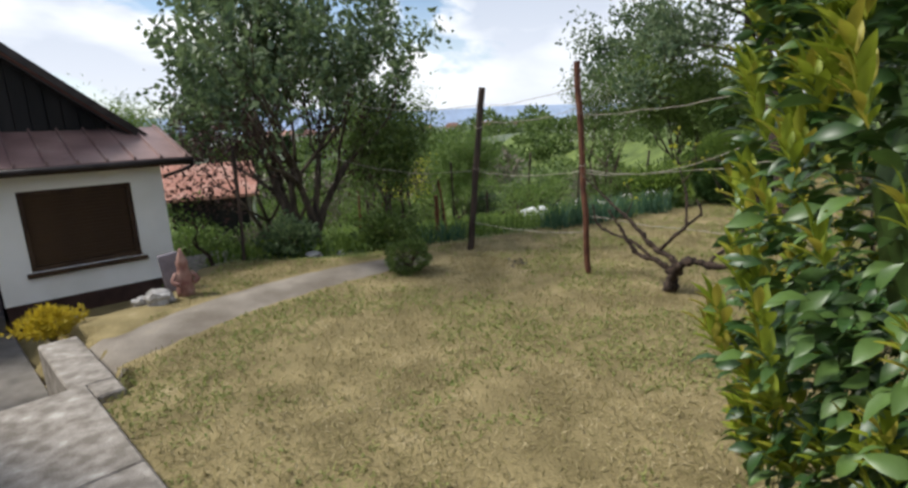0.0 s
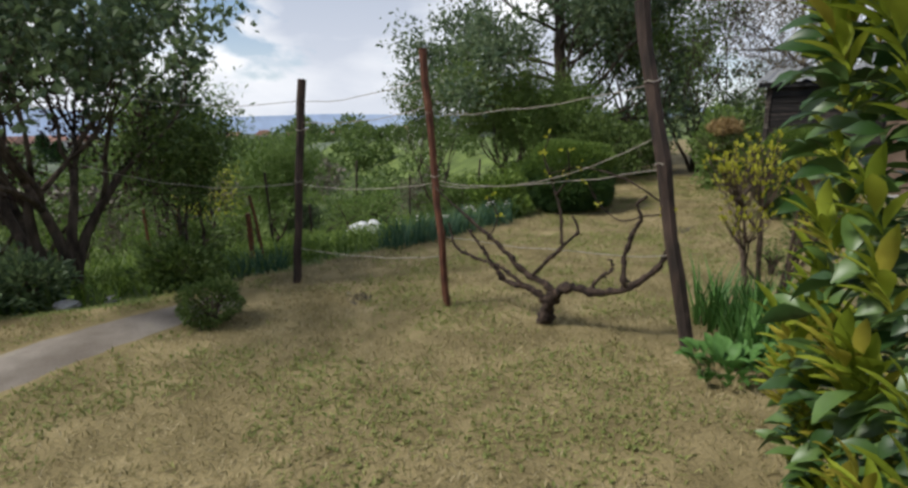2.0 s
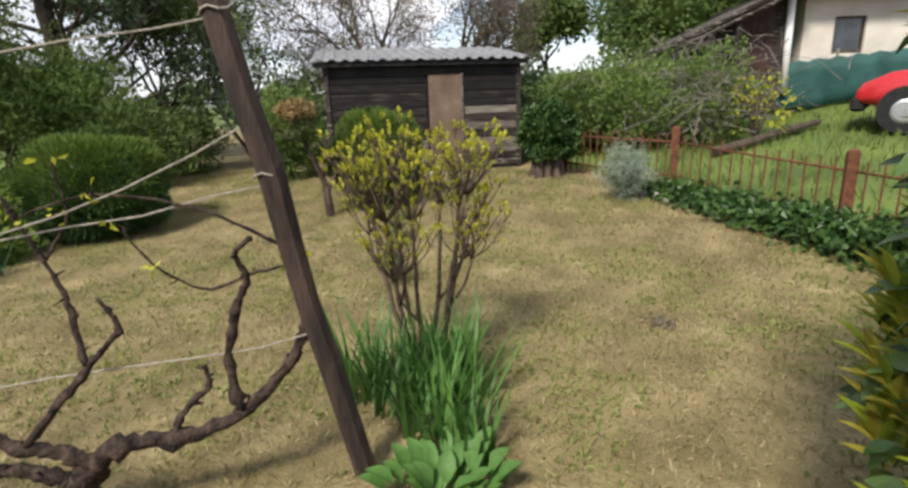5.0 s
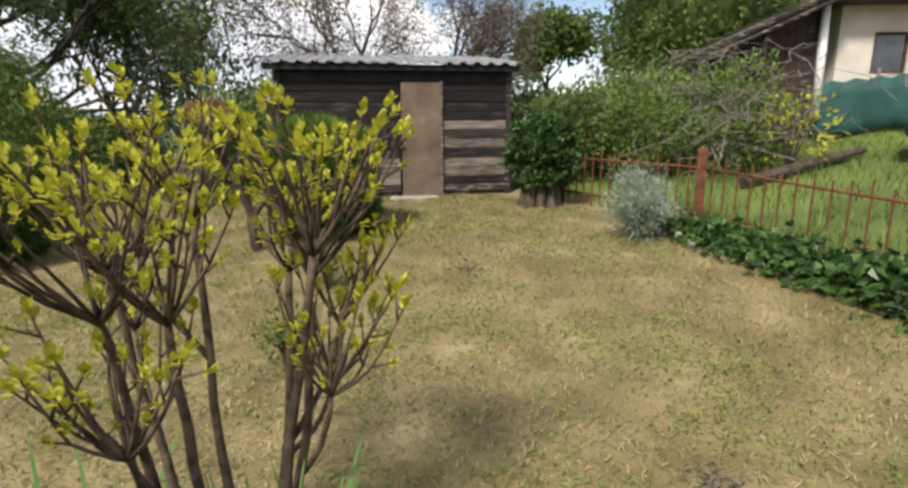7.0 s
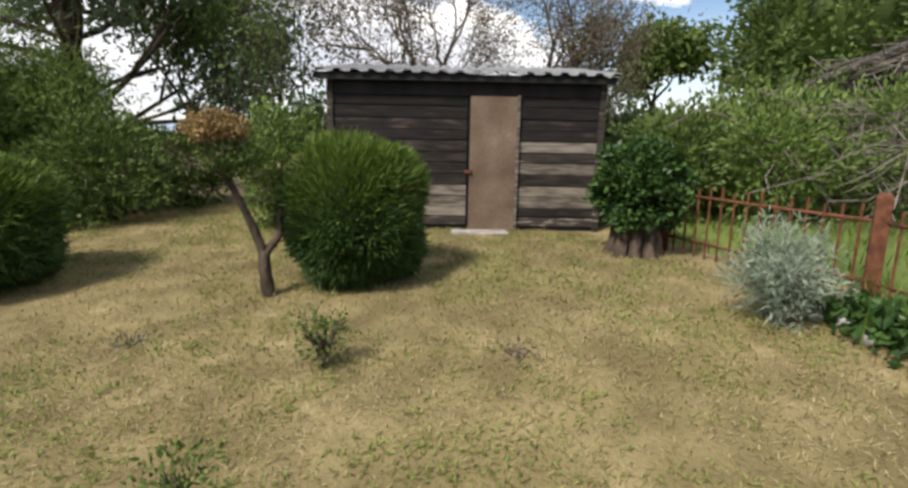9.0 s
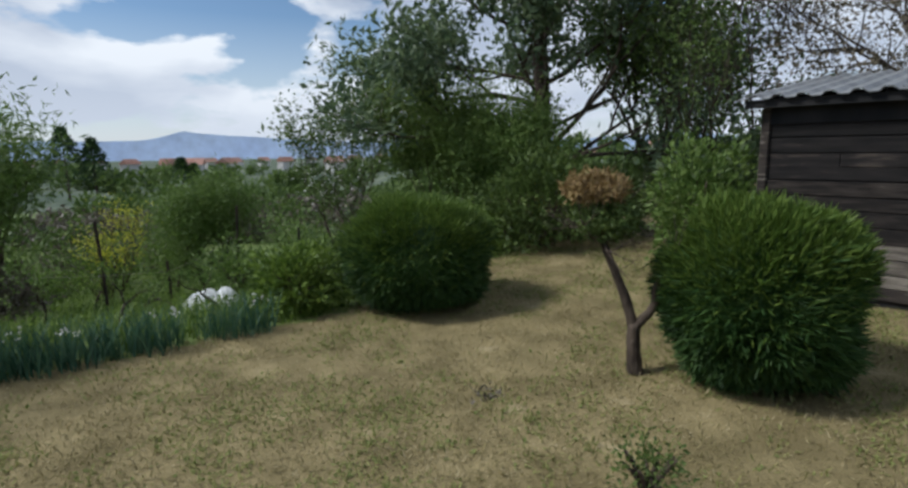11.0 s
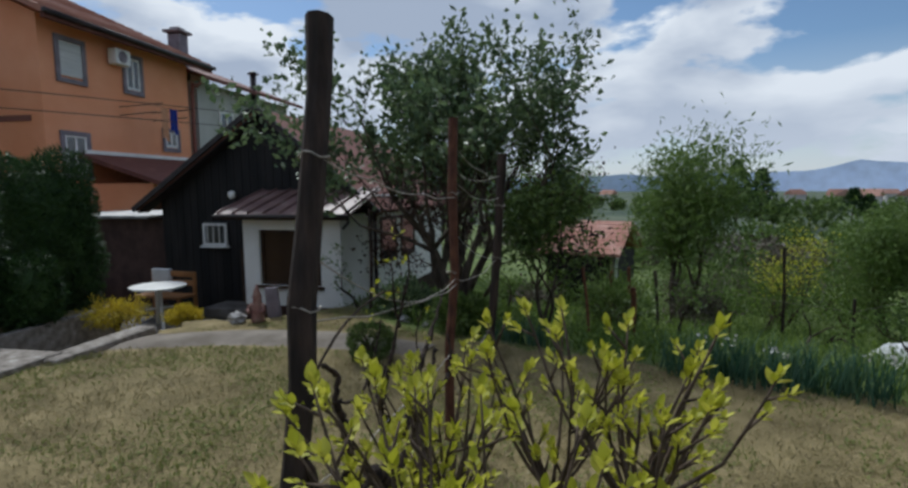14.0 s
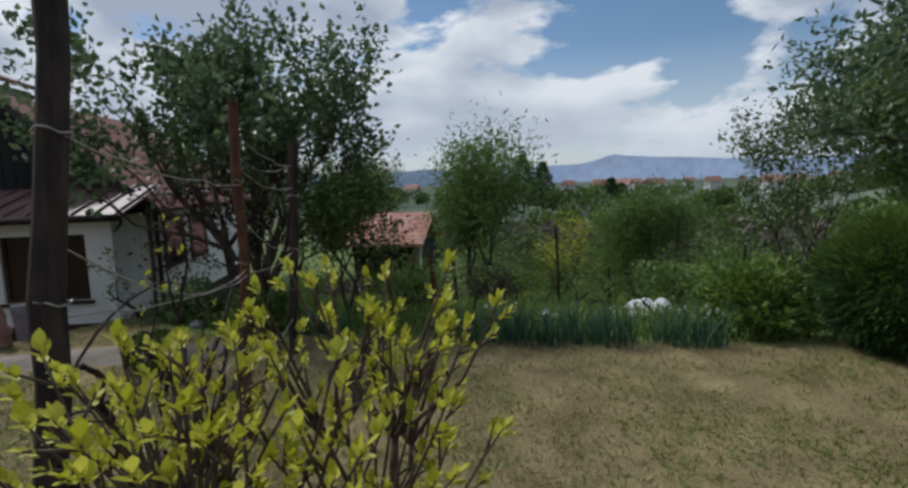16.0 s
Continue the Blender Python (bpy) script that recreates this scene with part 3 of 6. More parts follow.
def cottage():
    ob = thing("cottage", HOUSE, "small black boarded cottage with a white rendered porch", "house")
    # porch walls: the front has the wide window cut out of it
    v, f = [], []
    for y in (0, 0.16):
        v += [(-1.78, y, -0.19), (0, y, -0.19), (0, y, 1.30), (-1.78, y, 1.30), (-1.48, y, 0.15), (-0.36, y, 0.15), (-0.36, y, 1.07), (-1.48, y, 1.07)]
    for i in range(4):
        j = (i + 1) % 4
        f += [(i, j, 4 + j, 4 + i), (8 + j, 8 + i, 12 + i, 12 + j), (i, 8 + i, 8 + j, j), (4 + i, 4 + j, 12 + j, 12 + i)]
    part("porch_wall", Shape().add(v, f).mesh("porch_wall", M["white"]), ob, "white rendered porch wall")
    for x0 in (-0.16, -1.78):
        part("porch_wall", Shape().box(x0, x0 + 0.16, 0.16, 1.1, -0.19, 1.30).mesh("porch_wall", M["white"]), ob, "white rendered porch wall")
    part("side_wall", Shape().box(-0.10, 0.08, 1.1, 5.6, -0.3, 1.62).mesh("side_wall", M["white"]), ob, "white rendered side wall")
    part("plinth", Shape().box(-1.77, 0.012, -0.012, 0.15, -0.75, -0.195).box(-0.15, 0.012, 0.15, 5.6, -0.75, -0.31).mesh("plinth", M["plinth"]), ob, "dark red painted plinth")
    # window with roller shutter
    win = part("window", frame_box(Shape(), -1.48, -0.36, 0.15, 1.07, 0.04, 0.11, 0.055).mesh("window", M["brownwood"]), ob, "brown wooden window with the shutter down")
    slat = Shape().box(-1.425, -0.415, 0.07, 0.09, 0, 0.037, 0.006).mesh("shutter_slat", M["shutter"])
    for i in range(20):
        part("shutter_slat", slat, win).location.z = 0.21 + i * 0.0405
    part("shutter_backing", Shape().box(-1.43, -0.41, 0.095, 0.105, 0.205, 1.02).mesh("shutter_backing", M["shutter"]), win)
    part("window_sill", Shape().box(-1.53, -0.31, -0.06, 0.10, 0.10, 0.147, 0.008).mesh("window_sill", M["brownwood"]), win)
    # porch roof of folded sheet, falling to the front
    a0, a1, z0, z1 = -2.08, 0.30, 1.32, 1.70
    roof = Shape().add([(a0, -0.30, z0), (a1, -0.30, z0), (a1, 1.02, z1), (a0, 1.02, z1), (a0, -0.30, z0 + 0.03), (a1, -0.30, z0 + 0.03), (a1, 1.02, z1 + 0.03), (a0, 1.02, z1 + 0.03)],
                       [(0, 3, 2, 1), (4, 5, 6, 7), (0, 1, 5, 4), (1, 2, 6, 5), (2, 3, 7, 6), (3, 0, 4, 7)])
    pr = part("porch_roof", roof.mesh("porch_roof", M["roofmetal"]), ob, "red-brown folded sheet porch roof")
    for i in range(9):
        x = a0 + 0.06 + i * (a1 - a0 - 0.12) / 8
        rib = Shape()
        rib.add([(x - 0.016, -0.305, z0 + 0.031), (x + 0.016, -0.305, z0 + 0.031), (x + 0.016, 1.02, z1 + 0.031), (x - 0.016, 1.02, z1 + 0.031), (x - 0.01, -0.305, z0 + 0.066), (x + 0.01, -0.305, z0 + 0.066), (x + 0.01, 1.02, z1 + 0.066), (x - 0.01, 1.02, z1 + 0.066)],
                [(4, 5, 6, 7), (0, 1, 5, 4), (1, 2, 6, 5), (3, 0, 4, 7)])
        part("seam", rib.mesh("seam", M["roofmetal"]), pr)
    gut = Shape().tube([(a0, -0.33, z0 - 0.015), (a1 + 0.01, -0.33, z0 - 0.015)], [0.032, 0.032], 8)
    gut.tube(bent([(a1 - 0.02, -0.33, z0 - 0.03), (a1 - 0.02, -0.28, z0 - 0.10), (0.03, 0.04, z0 - 0.22)], 3), [0.022] * 7, 6)
    part("gutter", gut.mesh("gutter", M["gutter"], False), ob)
    part("fascia", Shape().box(a0, a1, -0.29, -0.27, z0 - 0.07, z0 - 0.004).mesh("fascia", M["brownwood"]), ob)
    # boarded gable
    ax, az, lx, lz, rx, rz = -1.92, 3.10, -4.4, 1.48, 0.05, 1.55
    g = Shape()
    n = 26
    for i in range(n):
        x0, x1 = -4.3 + i * 4.35 / n, -4.3 + (i + 1) * 4.35 / n - 0.012
        if x0 > 0.0:
            break
        def top(x):
            return az - (ax - x) * (az - lz) / (ax - lx) if x < ax else az - (x - ax) * (az - rz) / (rx - ax)
        zb = 1.25 if x0 > -1.8 else -0.55
        bd = Shape().add([(x0, 1.0, zb), (x1, 1.0, zb), (x1, 1.0, top(x1) - 0.02), (x0, 1.0, top(x0) - 0.02), (x0, 1.06, zb), (x1, 1.06, zb), (x1, 1.06, top(x1) - 0.02), (x0, 1.06, top(x0) - 0.02)],
                         [(0, 1, 2, 3), (5, 4, 7, 6), (1, 5, 6, 2), (4, 0, 3, 7), (3, 2, 6, 7)])
        part("board", bd.mesh("board", M["blackwood"]), ob)
    for y0, y1 in ((1.07, 1.09), (5.55, 5.6)):
        part("gable_backing", Shape().add([(-4.28, y0, 1.3), (-0.0, y0, 1.3), (-0.0, y0, rz - 0.02), (ax, y0, az - 0.03), (-4.28, y0, lz + 0.04), (-4.28, y1, 1.3), (-0.0, y1, 1.3), (-0.0, y1, rz - 0.02), (ax, y1, az - 0.03), (-4.28, y1, lz + 0.04)],
                                          [(0, 1, 2, 3, 4), (9, 8, 7, 6, 5), (0, 5, 6, 1), (1, 6, 7, 2), (2, 7, 8, 3), (3, 8, 9, 4), (4, 9, 5, 0)]).mesh("gable_backing", M["blackwood"]), ob)
    part("back_wall", Shape().box(-4.25, -0.12, 1.08, 1.2, -0.6, 1.45).box(-4.25, -0.12, 5.5, 5.6, -0.6, 1.45).box(-4.3, -4.2, 1.2, 5.5, -0.6, 1.4).mesh("back_wall", M["blackwood"]), ob)
    def slope(xa, za, xb, zb, y0, y1, t):
        d = Vector((xb - xa, 0, zb - za)).normalized()
        nn = Vector((-d.z, 0, d.x)) if d.x > 0 else Vector((d.z, 0, -d.x))
        c = [Vector((xa, y0, za)), Vector((xb, y0, zb)), Vector((xb, y1, zb)), Vector((xa, y1, za))]
        return c + [p + nn * t for p in c], [(0, 3, 2, 1), (4, 5, 6, 7), (0, 1, 5, 4), (1, 2, 6, 5), (2, 3, 7, 6), (3, 0, 4, 7)]
    part("roof_left", Shape().add(*slope(ax, az, -4.62, 1.34, 0.72, 6.0, 0.07)).mesh("roof", M["darktiles"]), ob)
    part("roof_right", Shape().add(*slope(ax, az, 0.32, 1.30, 0.72, 6.0, 0.07)).mesh("roof", M["darktiles"]), ob)
    verge = Shape().add(*slope(ax, az + 0.03, -4.66, 1.33, 0.66, 0.72, 0.09)).add(*slope(ax, az + 0.03, 0.36, 1.28, 0.66, 0.72, 0.09))
    part("verge_board", verge.mesh("verge_board", M["gutter"]), ob)
    part("soffit", Shape().add(*slope(ax, az - 0.035, -4.62, 1.305, 0.73, 1.0, 0.02)).add(*slope(ax, az - 0.035, 0.32, 1.265, 0.73, 1.0, 0.02)).mesh("soffit", M["gutter"]), ob)
    # barred window, globe lamp, little board, front door, brick pier
    gw = part("barred_window", frame_box(Shape(), -3.36, -2.84, 0.68, 1.10, 0.95, 1.0, 0.04).mesh("barred_window", M["plastic"]), ob, "white framed window with bars")
    part("pane", Shape().box(-3.32, -2.88, 0.985, 0.995, 0.72, 1.06).mesh("pane", M["glass"]), gw)
    for i in range(3):
        part("bar", Shape().tube([(-3.24 + i * 0.13, 0.935, 0.70), (-3.24 + i * 0.13, 0.935, 1.12)], [0.008] * 2, 6).mesh("bar", M["plastic"]), gw)
    part("sill", Shape().box(-3.40, -2.80, 0.90, 1.0, 0.64, 0.675, 0.005).mesh("sill", M["plastic"]), gw)
    for x0, x1, z0, z1 in ((0.0, 0.02, 0.35, 1.0),):
        for y0 in (1.5, 2.6):
            sw = part("side_window", Shape().box(0.075, 0.10, y0, y0 + 0.7, 0.40, 1.15, 0.004).mesh("side_window", M["glass"]), ob)
            part("window_frame", Shape().box(0.08, 0.115, y0 - 0.06, y0, 0.34, 1.2).box(0.08, 0.115, y0 + 0.7, y0 + 0.76, 0.34, 1.2).box(0.08, 0.115, y0, y0 + 0.7, 1.15, 1.2).box(0.08, 0.13, y0, y0 + 0.7, 0.34, 0.40).mesh("window_frame", M["brownwood"]), sw)
    dp = Shape().tube([(0.12, 1.14, 1.4), (0.12, 1.14, -0.5)], [0.035] * 2, 8)
    part("downpipe", dp.mesh("downpipe", M["gutter"], False), ob)
    part("door", Shape().box(-2.55, -1.86, 0.95, 0.99, -0.5, 0.62, 0.01).mesh("door", M["brownwood"]), ob)
    pier = Shape()
    for i in range(4):
        pier.box(-1.98, -1.80, 0.42, 0.60, -0.52 + i * 0.225, -0.31 + i * 0.225, 0.01)
    part("block_pier", pier.mesh("block_pier", M["stonegrey"]), ob)
    part("steps", Shape().box(-2.9, -1.8, 0.3, 0.95, -0.55, -0.38, 0.01).mesh("steps", M["concrete_dark"]), ob)
    return ob


def ball(sh, c, rx, ry, rz, n=10, m=7):
    v, f = [], []
    for j in range(m + 1):
        for i in range(n):
            a, b = 2 * math.pi * i / n, math.pi * j / m
            v.append((c[0] + rx * math.sin(b) * math.cos(a), c[1] + ry * math.sin(b) * math.sin(a), c[2] + rz * math.cos(b)))
    for j in range(m):
        for i in range(n):
            f.append((j * n + i, (j + 1) * n + i, (j + 1) * n + (i + 1) % n, j * n + (i + 1) % n))
    return sh.add(v, f)


cottage()
lamp = thing("wall_lamp", HOUSE @ pose(-2.62, 0.99, 1.64), "round white globe lamp on the boarded gable", "lamp")
part("bracket", Shape().box(-0.03, 0.03, -0.03, 0.01, -0.05, 0.02, 0.005).mesh("bracket", M["gutter"]), lamp)
part("globe", ball(Shape(), (0, -0.10, 0), 0.075, 0.075, 0.075).mesh("globe", M["plastic"], False), lamp)
# landing slab beside the porch
tagged(new("side_slab", Shape().box(0.02, 0.95, -0.42, 0.9, -0.4, -0.17, 0.01, HOUSE).mesh("side_slab", M["concrete"])), "concrete landing slab beside the porch wall", "slab", kind="structure")
# low lean-to left of the cottage
lean = thing("lean_to", HOUSE, "brown boarded lean-to with a pale sheet roof", "outbuilding")
part("wall", Shape().box(-7.6, -4.32, 1.3, 1.4, -0.6, 1.15).box(-7.6, -7.5, 1.4, 4.5, -0.6, 1.15).mesh("wall", M["plinth"]), lean)
part("roof", Shape().box(-7.8, -4.66, 1.0, 4.6, 1.18, 1.24, 0.01).mesh("roof", M["galv"]), lean)

# ---------- tall houses behind ----------
FAR = Matrix.Translation((4.5, 3.52, 1.73)) @ Matrix.Scale(1.4, 4) @ Matrix.Translation((-4.5, -3.52, -1.73))


def tall_house():
    m = FAR @ Matrix(((-0.678, -0.735, 0, -9.54), (0.735, -0.678, 0, 3.66), (0, 0, 1, 0), (0, 0, 0, 1)))
    ob = thing("orange_house", m, "two-storey orange rendered house with a tiled roof", "house")
    for x0, x1, y0, y1 in ((0, 4.6, 0, 0.3), (0, 0.3, 0.3, 9), (4.3, 4.6, 0.3, 9), (0.3, 4.3, 8.7, 9)):
        part("wall", Shape().box(x0, x1, y0, y1, -1.2, 5.35).mesh("wall", M["orange"]), ob)
    # side gable, roof
    gb = Shape().add([(0, 0, 5.35), (0, 9, 5.35), (0, 4.5, 7.5), (0.3, 0, 5.35), (0.3, 9, 5.35), (0.3, 4.5, 7.5)], [(0, 1, 2), (3, 5, 4), (0, 2, 5, 3), (1, 4, 5, 2)])
    part("gable", gb.mesh("gable", M["orange"]), ob)
    def sheet(x0, x1, y0, z0, y1, z1, t=0.12):
        return [(x0, y0, z0), (x1, y0, z0), (x1, y1, z1), (x0, y1, z1), (x0, y0, z0 + t), (x1, y0, z0 + t), (x1, y1, z1 + t), (x0, y1, z1 + t)], [(0, 3, 2, 1), (4, 5, 6, 7), (0, 1, 5, 4), (1, 2, 6, 5), (2, 3, 7, 6), (3, 0, 4, 7)]
    rf = part("roof", Shape().add(*sheet(-0.35, 5.0, -0.5, 5.22, 4.5, 7.52)).add(*sheet(-0.35, 5.0, 9.4, 5.2, 4.5, 7.52)).mesh("roof", M["tiles"]), ob)
    for i in range(16):
        y = -0.5 + i * 0.31
        z = 5.22 + (y + 0.5) * 0.46 + 0.125
        part("tile_course", Shape().box(-0.36, 5.01, y, y + 0.06, z, z + 0.03).mesh("tile_course", M["tiles"]), rf)
    part("eaves_board", Shape().box(-0.3, 5.0, -0.54, -0.44, 5.13, 5.30).mesh("eaves_board", M["darktiles"]), ob)
    part("gutter", Shape().tube([(-0.35, -0.58, 5.25), (5.05, -0.58, 5.25)], [0.06] * 2, 8).mesh("gutter", M["gutter"], False), ob)
    part("string_course", Shape().box(-0.03, -0.004, 0.3, 8, 3.2, 3.32).mesh("string_course", M["darktiles"]), ob)
    # openings
    def window(x0, x1, z0, z1, kind):
        wn = part("window", frame_box(Shape(), x0 - 0.1, x1 + 0.1, z0 - 0.12, z1 + 0.08, -0.05, -0.004, 0.1).mesh("window", M["stonegrey"]), ob, "window with a grey stone surround")
        if kind == "blind":
            k = 14
            for i in range(k):
                h = (z1 - z0 - 0.06) / k
                part("blind_slat", Shape().box(x0 + 0.01, x1 - 0.01, -0.03, -0.008, z0 + 0.03 + i * h, z0 + 0.03 + (i + 0.9) * h).mesh("blind_slat", M["blind"]), wn)
        else:
            part("frame", frame_box(Shape(), x0, x1, z0, z1, -0.03, -0.004, 0.06).box((x0 + x1) / 2 - 0.025, (x0 + x1) / 2 + 0.025, -0.03, -0.004, z0 + 0.06, z1 - 0.06).mesh("frame", M["plastic"]), wn)
            part("pane", Shape().box(x0 + 0.06, x1 - 0.06, -0.015, -0.006, z0 + 0.06, z1 - 0.06).mesh("pane", M["glass"]), wn)
    window(0.45, 1.02, 4.18, 4.96, "blind")
    window(2.28, 2.74, 4.22, 5.0, "glass")
    window(0.42, 0.98, 2.1, 2.96, "glass")
    window(3.52, 4.0, 2.9, 3.33, "glass")
    part("downpipe", Shape().tube(bent([(4.75, -0.5, 4.95), (4.72, -0.2, 4.7), (4.68, -0.08, 4.5), (4.68, -0.08, 1.0)], 3), [0.05] * 10, 8).mesh("downpipe", M["darktiles"], False), ob)
    ac = part("air_conditioner", Shape().box(1.70, 2.16, -0.30, -0.06, 4.70, 5.06, 0.02).mesh("air_conditioner", M["plastic"]), ob, "white wall air conditioner")
    part("fan_grille", Shape().tube([(1.90, -0.305, 4.88), (1.90, -0.325, 4.88)], [0.14, 0.12], 14).mesh("fan_grille", M["stonegrey"]), ac)
    # brown roofed annexe at its foot
    part("annexe_wall", Shape().box(0.9, 4.6, -1.7, 0, -1.2, 1.9).mesh("annexe_wall", M["orange"]), ob)
    part("annexe_roof", Shape().add(*sheet(0.7, 4.75, -2.0, 1.85, 0.02, 2.50, 0.1)).mesh("annexe_roof", M["darktiles"]), ob)
    part("flashing", Shape().box(0.9, 4.6, -0.06, -0.005, 2.56, 2.66).mesh("flashing", M["plastic"]), ob)
    chim = part("chimney", Shape().box(5.72, 6.14, 1.0, 1.42, 5.0, 6.55, 0.02).mesh("chimney", M["stonegrey"]), ob)
    part("chimney_cap", Shape().box(5.62, 6.24, 0.9, 1.52, 6.58, 6.66, 0.02).box(5.78, 6.08, 1.06, 1.36, 6.66, 6.75).mesh("chimney_cap", M["stonegrey"]), chim)
    # washing lines
    line = Shape()
    for z, y in ((3.75, -0.9), (3.55, -0.7)):
        line.tube([(2.0, -0.02, z), (2.0, y - 0.3, z + 0.05)], [0.012] * 2, 5).tube([(3.1, -0.02, z), (3.1, y - 0.3, z + 0.05)], [0.012] * 2, 5)
    line.tube([(1.9, -0.8, 3.78), (3.2, -0.8, 3.78)], [0.006] * 2, 4)
    part("washing_rack", line.mesh("washing_rack", M["gutter"]), ob)
    def cloth(x0, x1, z0, z1, mt, nm):
        v, f = [], []
        for i in range(7):
            for j in range(2):
                v.append((x0 + (x1 - x0) * i / 6, -0.8 + 0.03 * math.sin(i * 2.1), z1 if j else z0 + 0.05 * math.sin(i)))
        for i in range(6):
            f.append((i * 2, i * 2 + 2, i * 2 + 3, i * 2 + 1))
        return tagged(new(nm, mesh(nm, [HM @ Vector(p) for p in v], f, M[mt])), "hanging " + mt + " cloth on the washing rack", "laundry")
    HM = m
    cloth(2.75, 3.02, 3.2, 3.78, "blue", "towel")
    cloth(2.45, 2.68, 3.0, 3.76, "peach", "shirt")
    return ob


tall_house()


def grey_house():
    m = FAR @ Matrix(((-0.678, -0.735, 0, -12.95), (0.735, -0.678, 0, 7.35), (0, 0, 1, 0), (0, 0, 0, 1)))
    ob = thing("grey_house", m, "grey rendered house with a red-brown roof", "house")
    part("wall", Shape().box(0, 5.5, 0, 6, -1.5, 4.95).mesh("wall", M["greywall"]), ob)
    v, f = [(-0.2, -0.5, 4.9), (5.9, -0.5, 4.9), (5.9, 3.2, 6.3), (-0.2, 3.2, 6.3), (-0.2, -0.5, 5.02), (5.9, -0.5, 5.02), (5.9, 3.2, 6.42), (-0.2, 3.2, 6.42), (5.9, 6.6, 4.9), (-0.2, 6.6, 4.9)], [(4, 5, 6, 7), (0, 3, 2, 1), (0, 1, 5, 4), (1, 2, 6, 5), (7, 6, 8, 9), (3, 0, 4, 7)]
    part("roof", Shape().add(v, f).mesh("roof", M["darktiles"]), ob)
    wn = part("window", frame_box(Shape(), 1.0, 1.75, 3.3, 4.2, -0.05, -0.004, 0.07).box(1.34, 1.40, -0.05, -0.004, 3.37, 4.13).mesh("window", M["plastic"]), ob)
    part("pane", Shape().box(1.07, 1.68, -0.02, -0.006, 3.37, 4.13).mesh("pane", M["glass"]), wn)
    fl = part("flue", Shape().tube([(2.6, -0.3, 3.0), (2.6, -0.3, 5.6)], [0.1] * 2, 10).mesh("flue", M["gutter"], False), ob)
    part("flue_cap", Shape().tube([(2.6, -0.3, 5.62), (2.6, -0.3, 5.72)], [0.2, 0.05], 10).mesh("flue_cap", M["gutter"], False), fl)


grey_house()


def old_house():
    m = FAR @ pose(-11.4, 1.0, 0, 0, 0, 228)
    ob = thing("old_house", m, "pale rendered house corner with a dark tiled roof", "house")
    part("wall", Shape().box(-1, 4, -0.5, 5, -1, 4.0).mesh("wall", M["beige"]), ob)
    v = [(-1.4, -0.9, 3.9), (4.4, -0.9, 3.9), (4.4, 2.2, 6.0), (-1.4, 2.2, 6.0), (-1.4, 5.4, 3.9), (4.4, 5.4, 3.9)]
    v += [(x, y, z + 0.14) for x, y, z in v]
    part("roof", Shape().add(v, [(6, 7, 8, 9), (9, 8, 11, 10), (0, 3, 2, 1), (3, 4, 5, 2), (0, 1, 7, 6), (1, 2, 8, 7), (2, 5, 11, 8), (3, 0, 6, 9), (4, 3, 9, 10), (5, 4, 10, 11)]).mesh("roof", M["darktiles"]), ob)


old_house()

# overhead cables in front of the tall houses
for k, (za, zb) in enumerate(((3.35, 4.3), (3.05, 3.9))):
    cb = Shape().tube(bent([(-6.5, -3.5, za), (-8.8, 2.3, (za + zb) / 2 - 0.15), (-11.6, 8.6, zb - 0.4)], 6), [0.012] * 13, 4)
    tagged(new("overhead_cable", cb.mesh("overhead_cable", M["gutter"])), "thin black overhead cable along the houses", "cable", "overhead cables")

# ---------- plank shed ----------
SHED = Matrix(((0.555, 0.832, 0, 10.07), (-0.832, 0.555, 0, 7.12), (0, 0, 1, 0.30), (0, 0, 0, 1)))


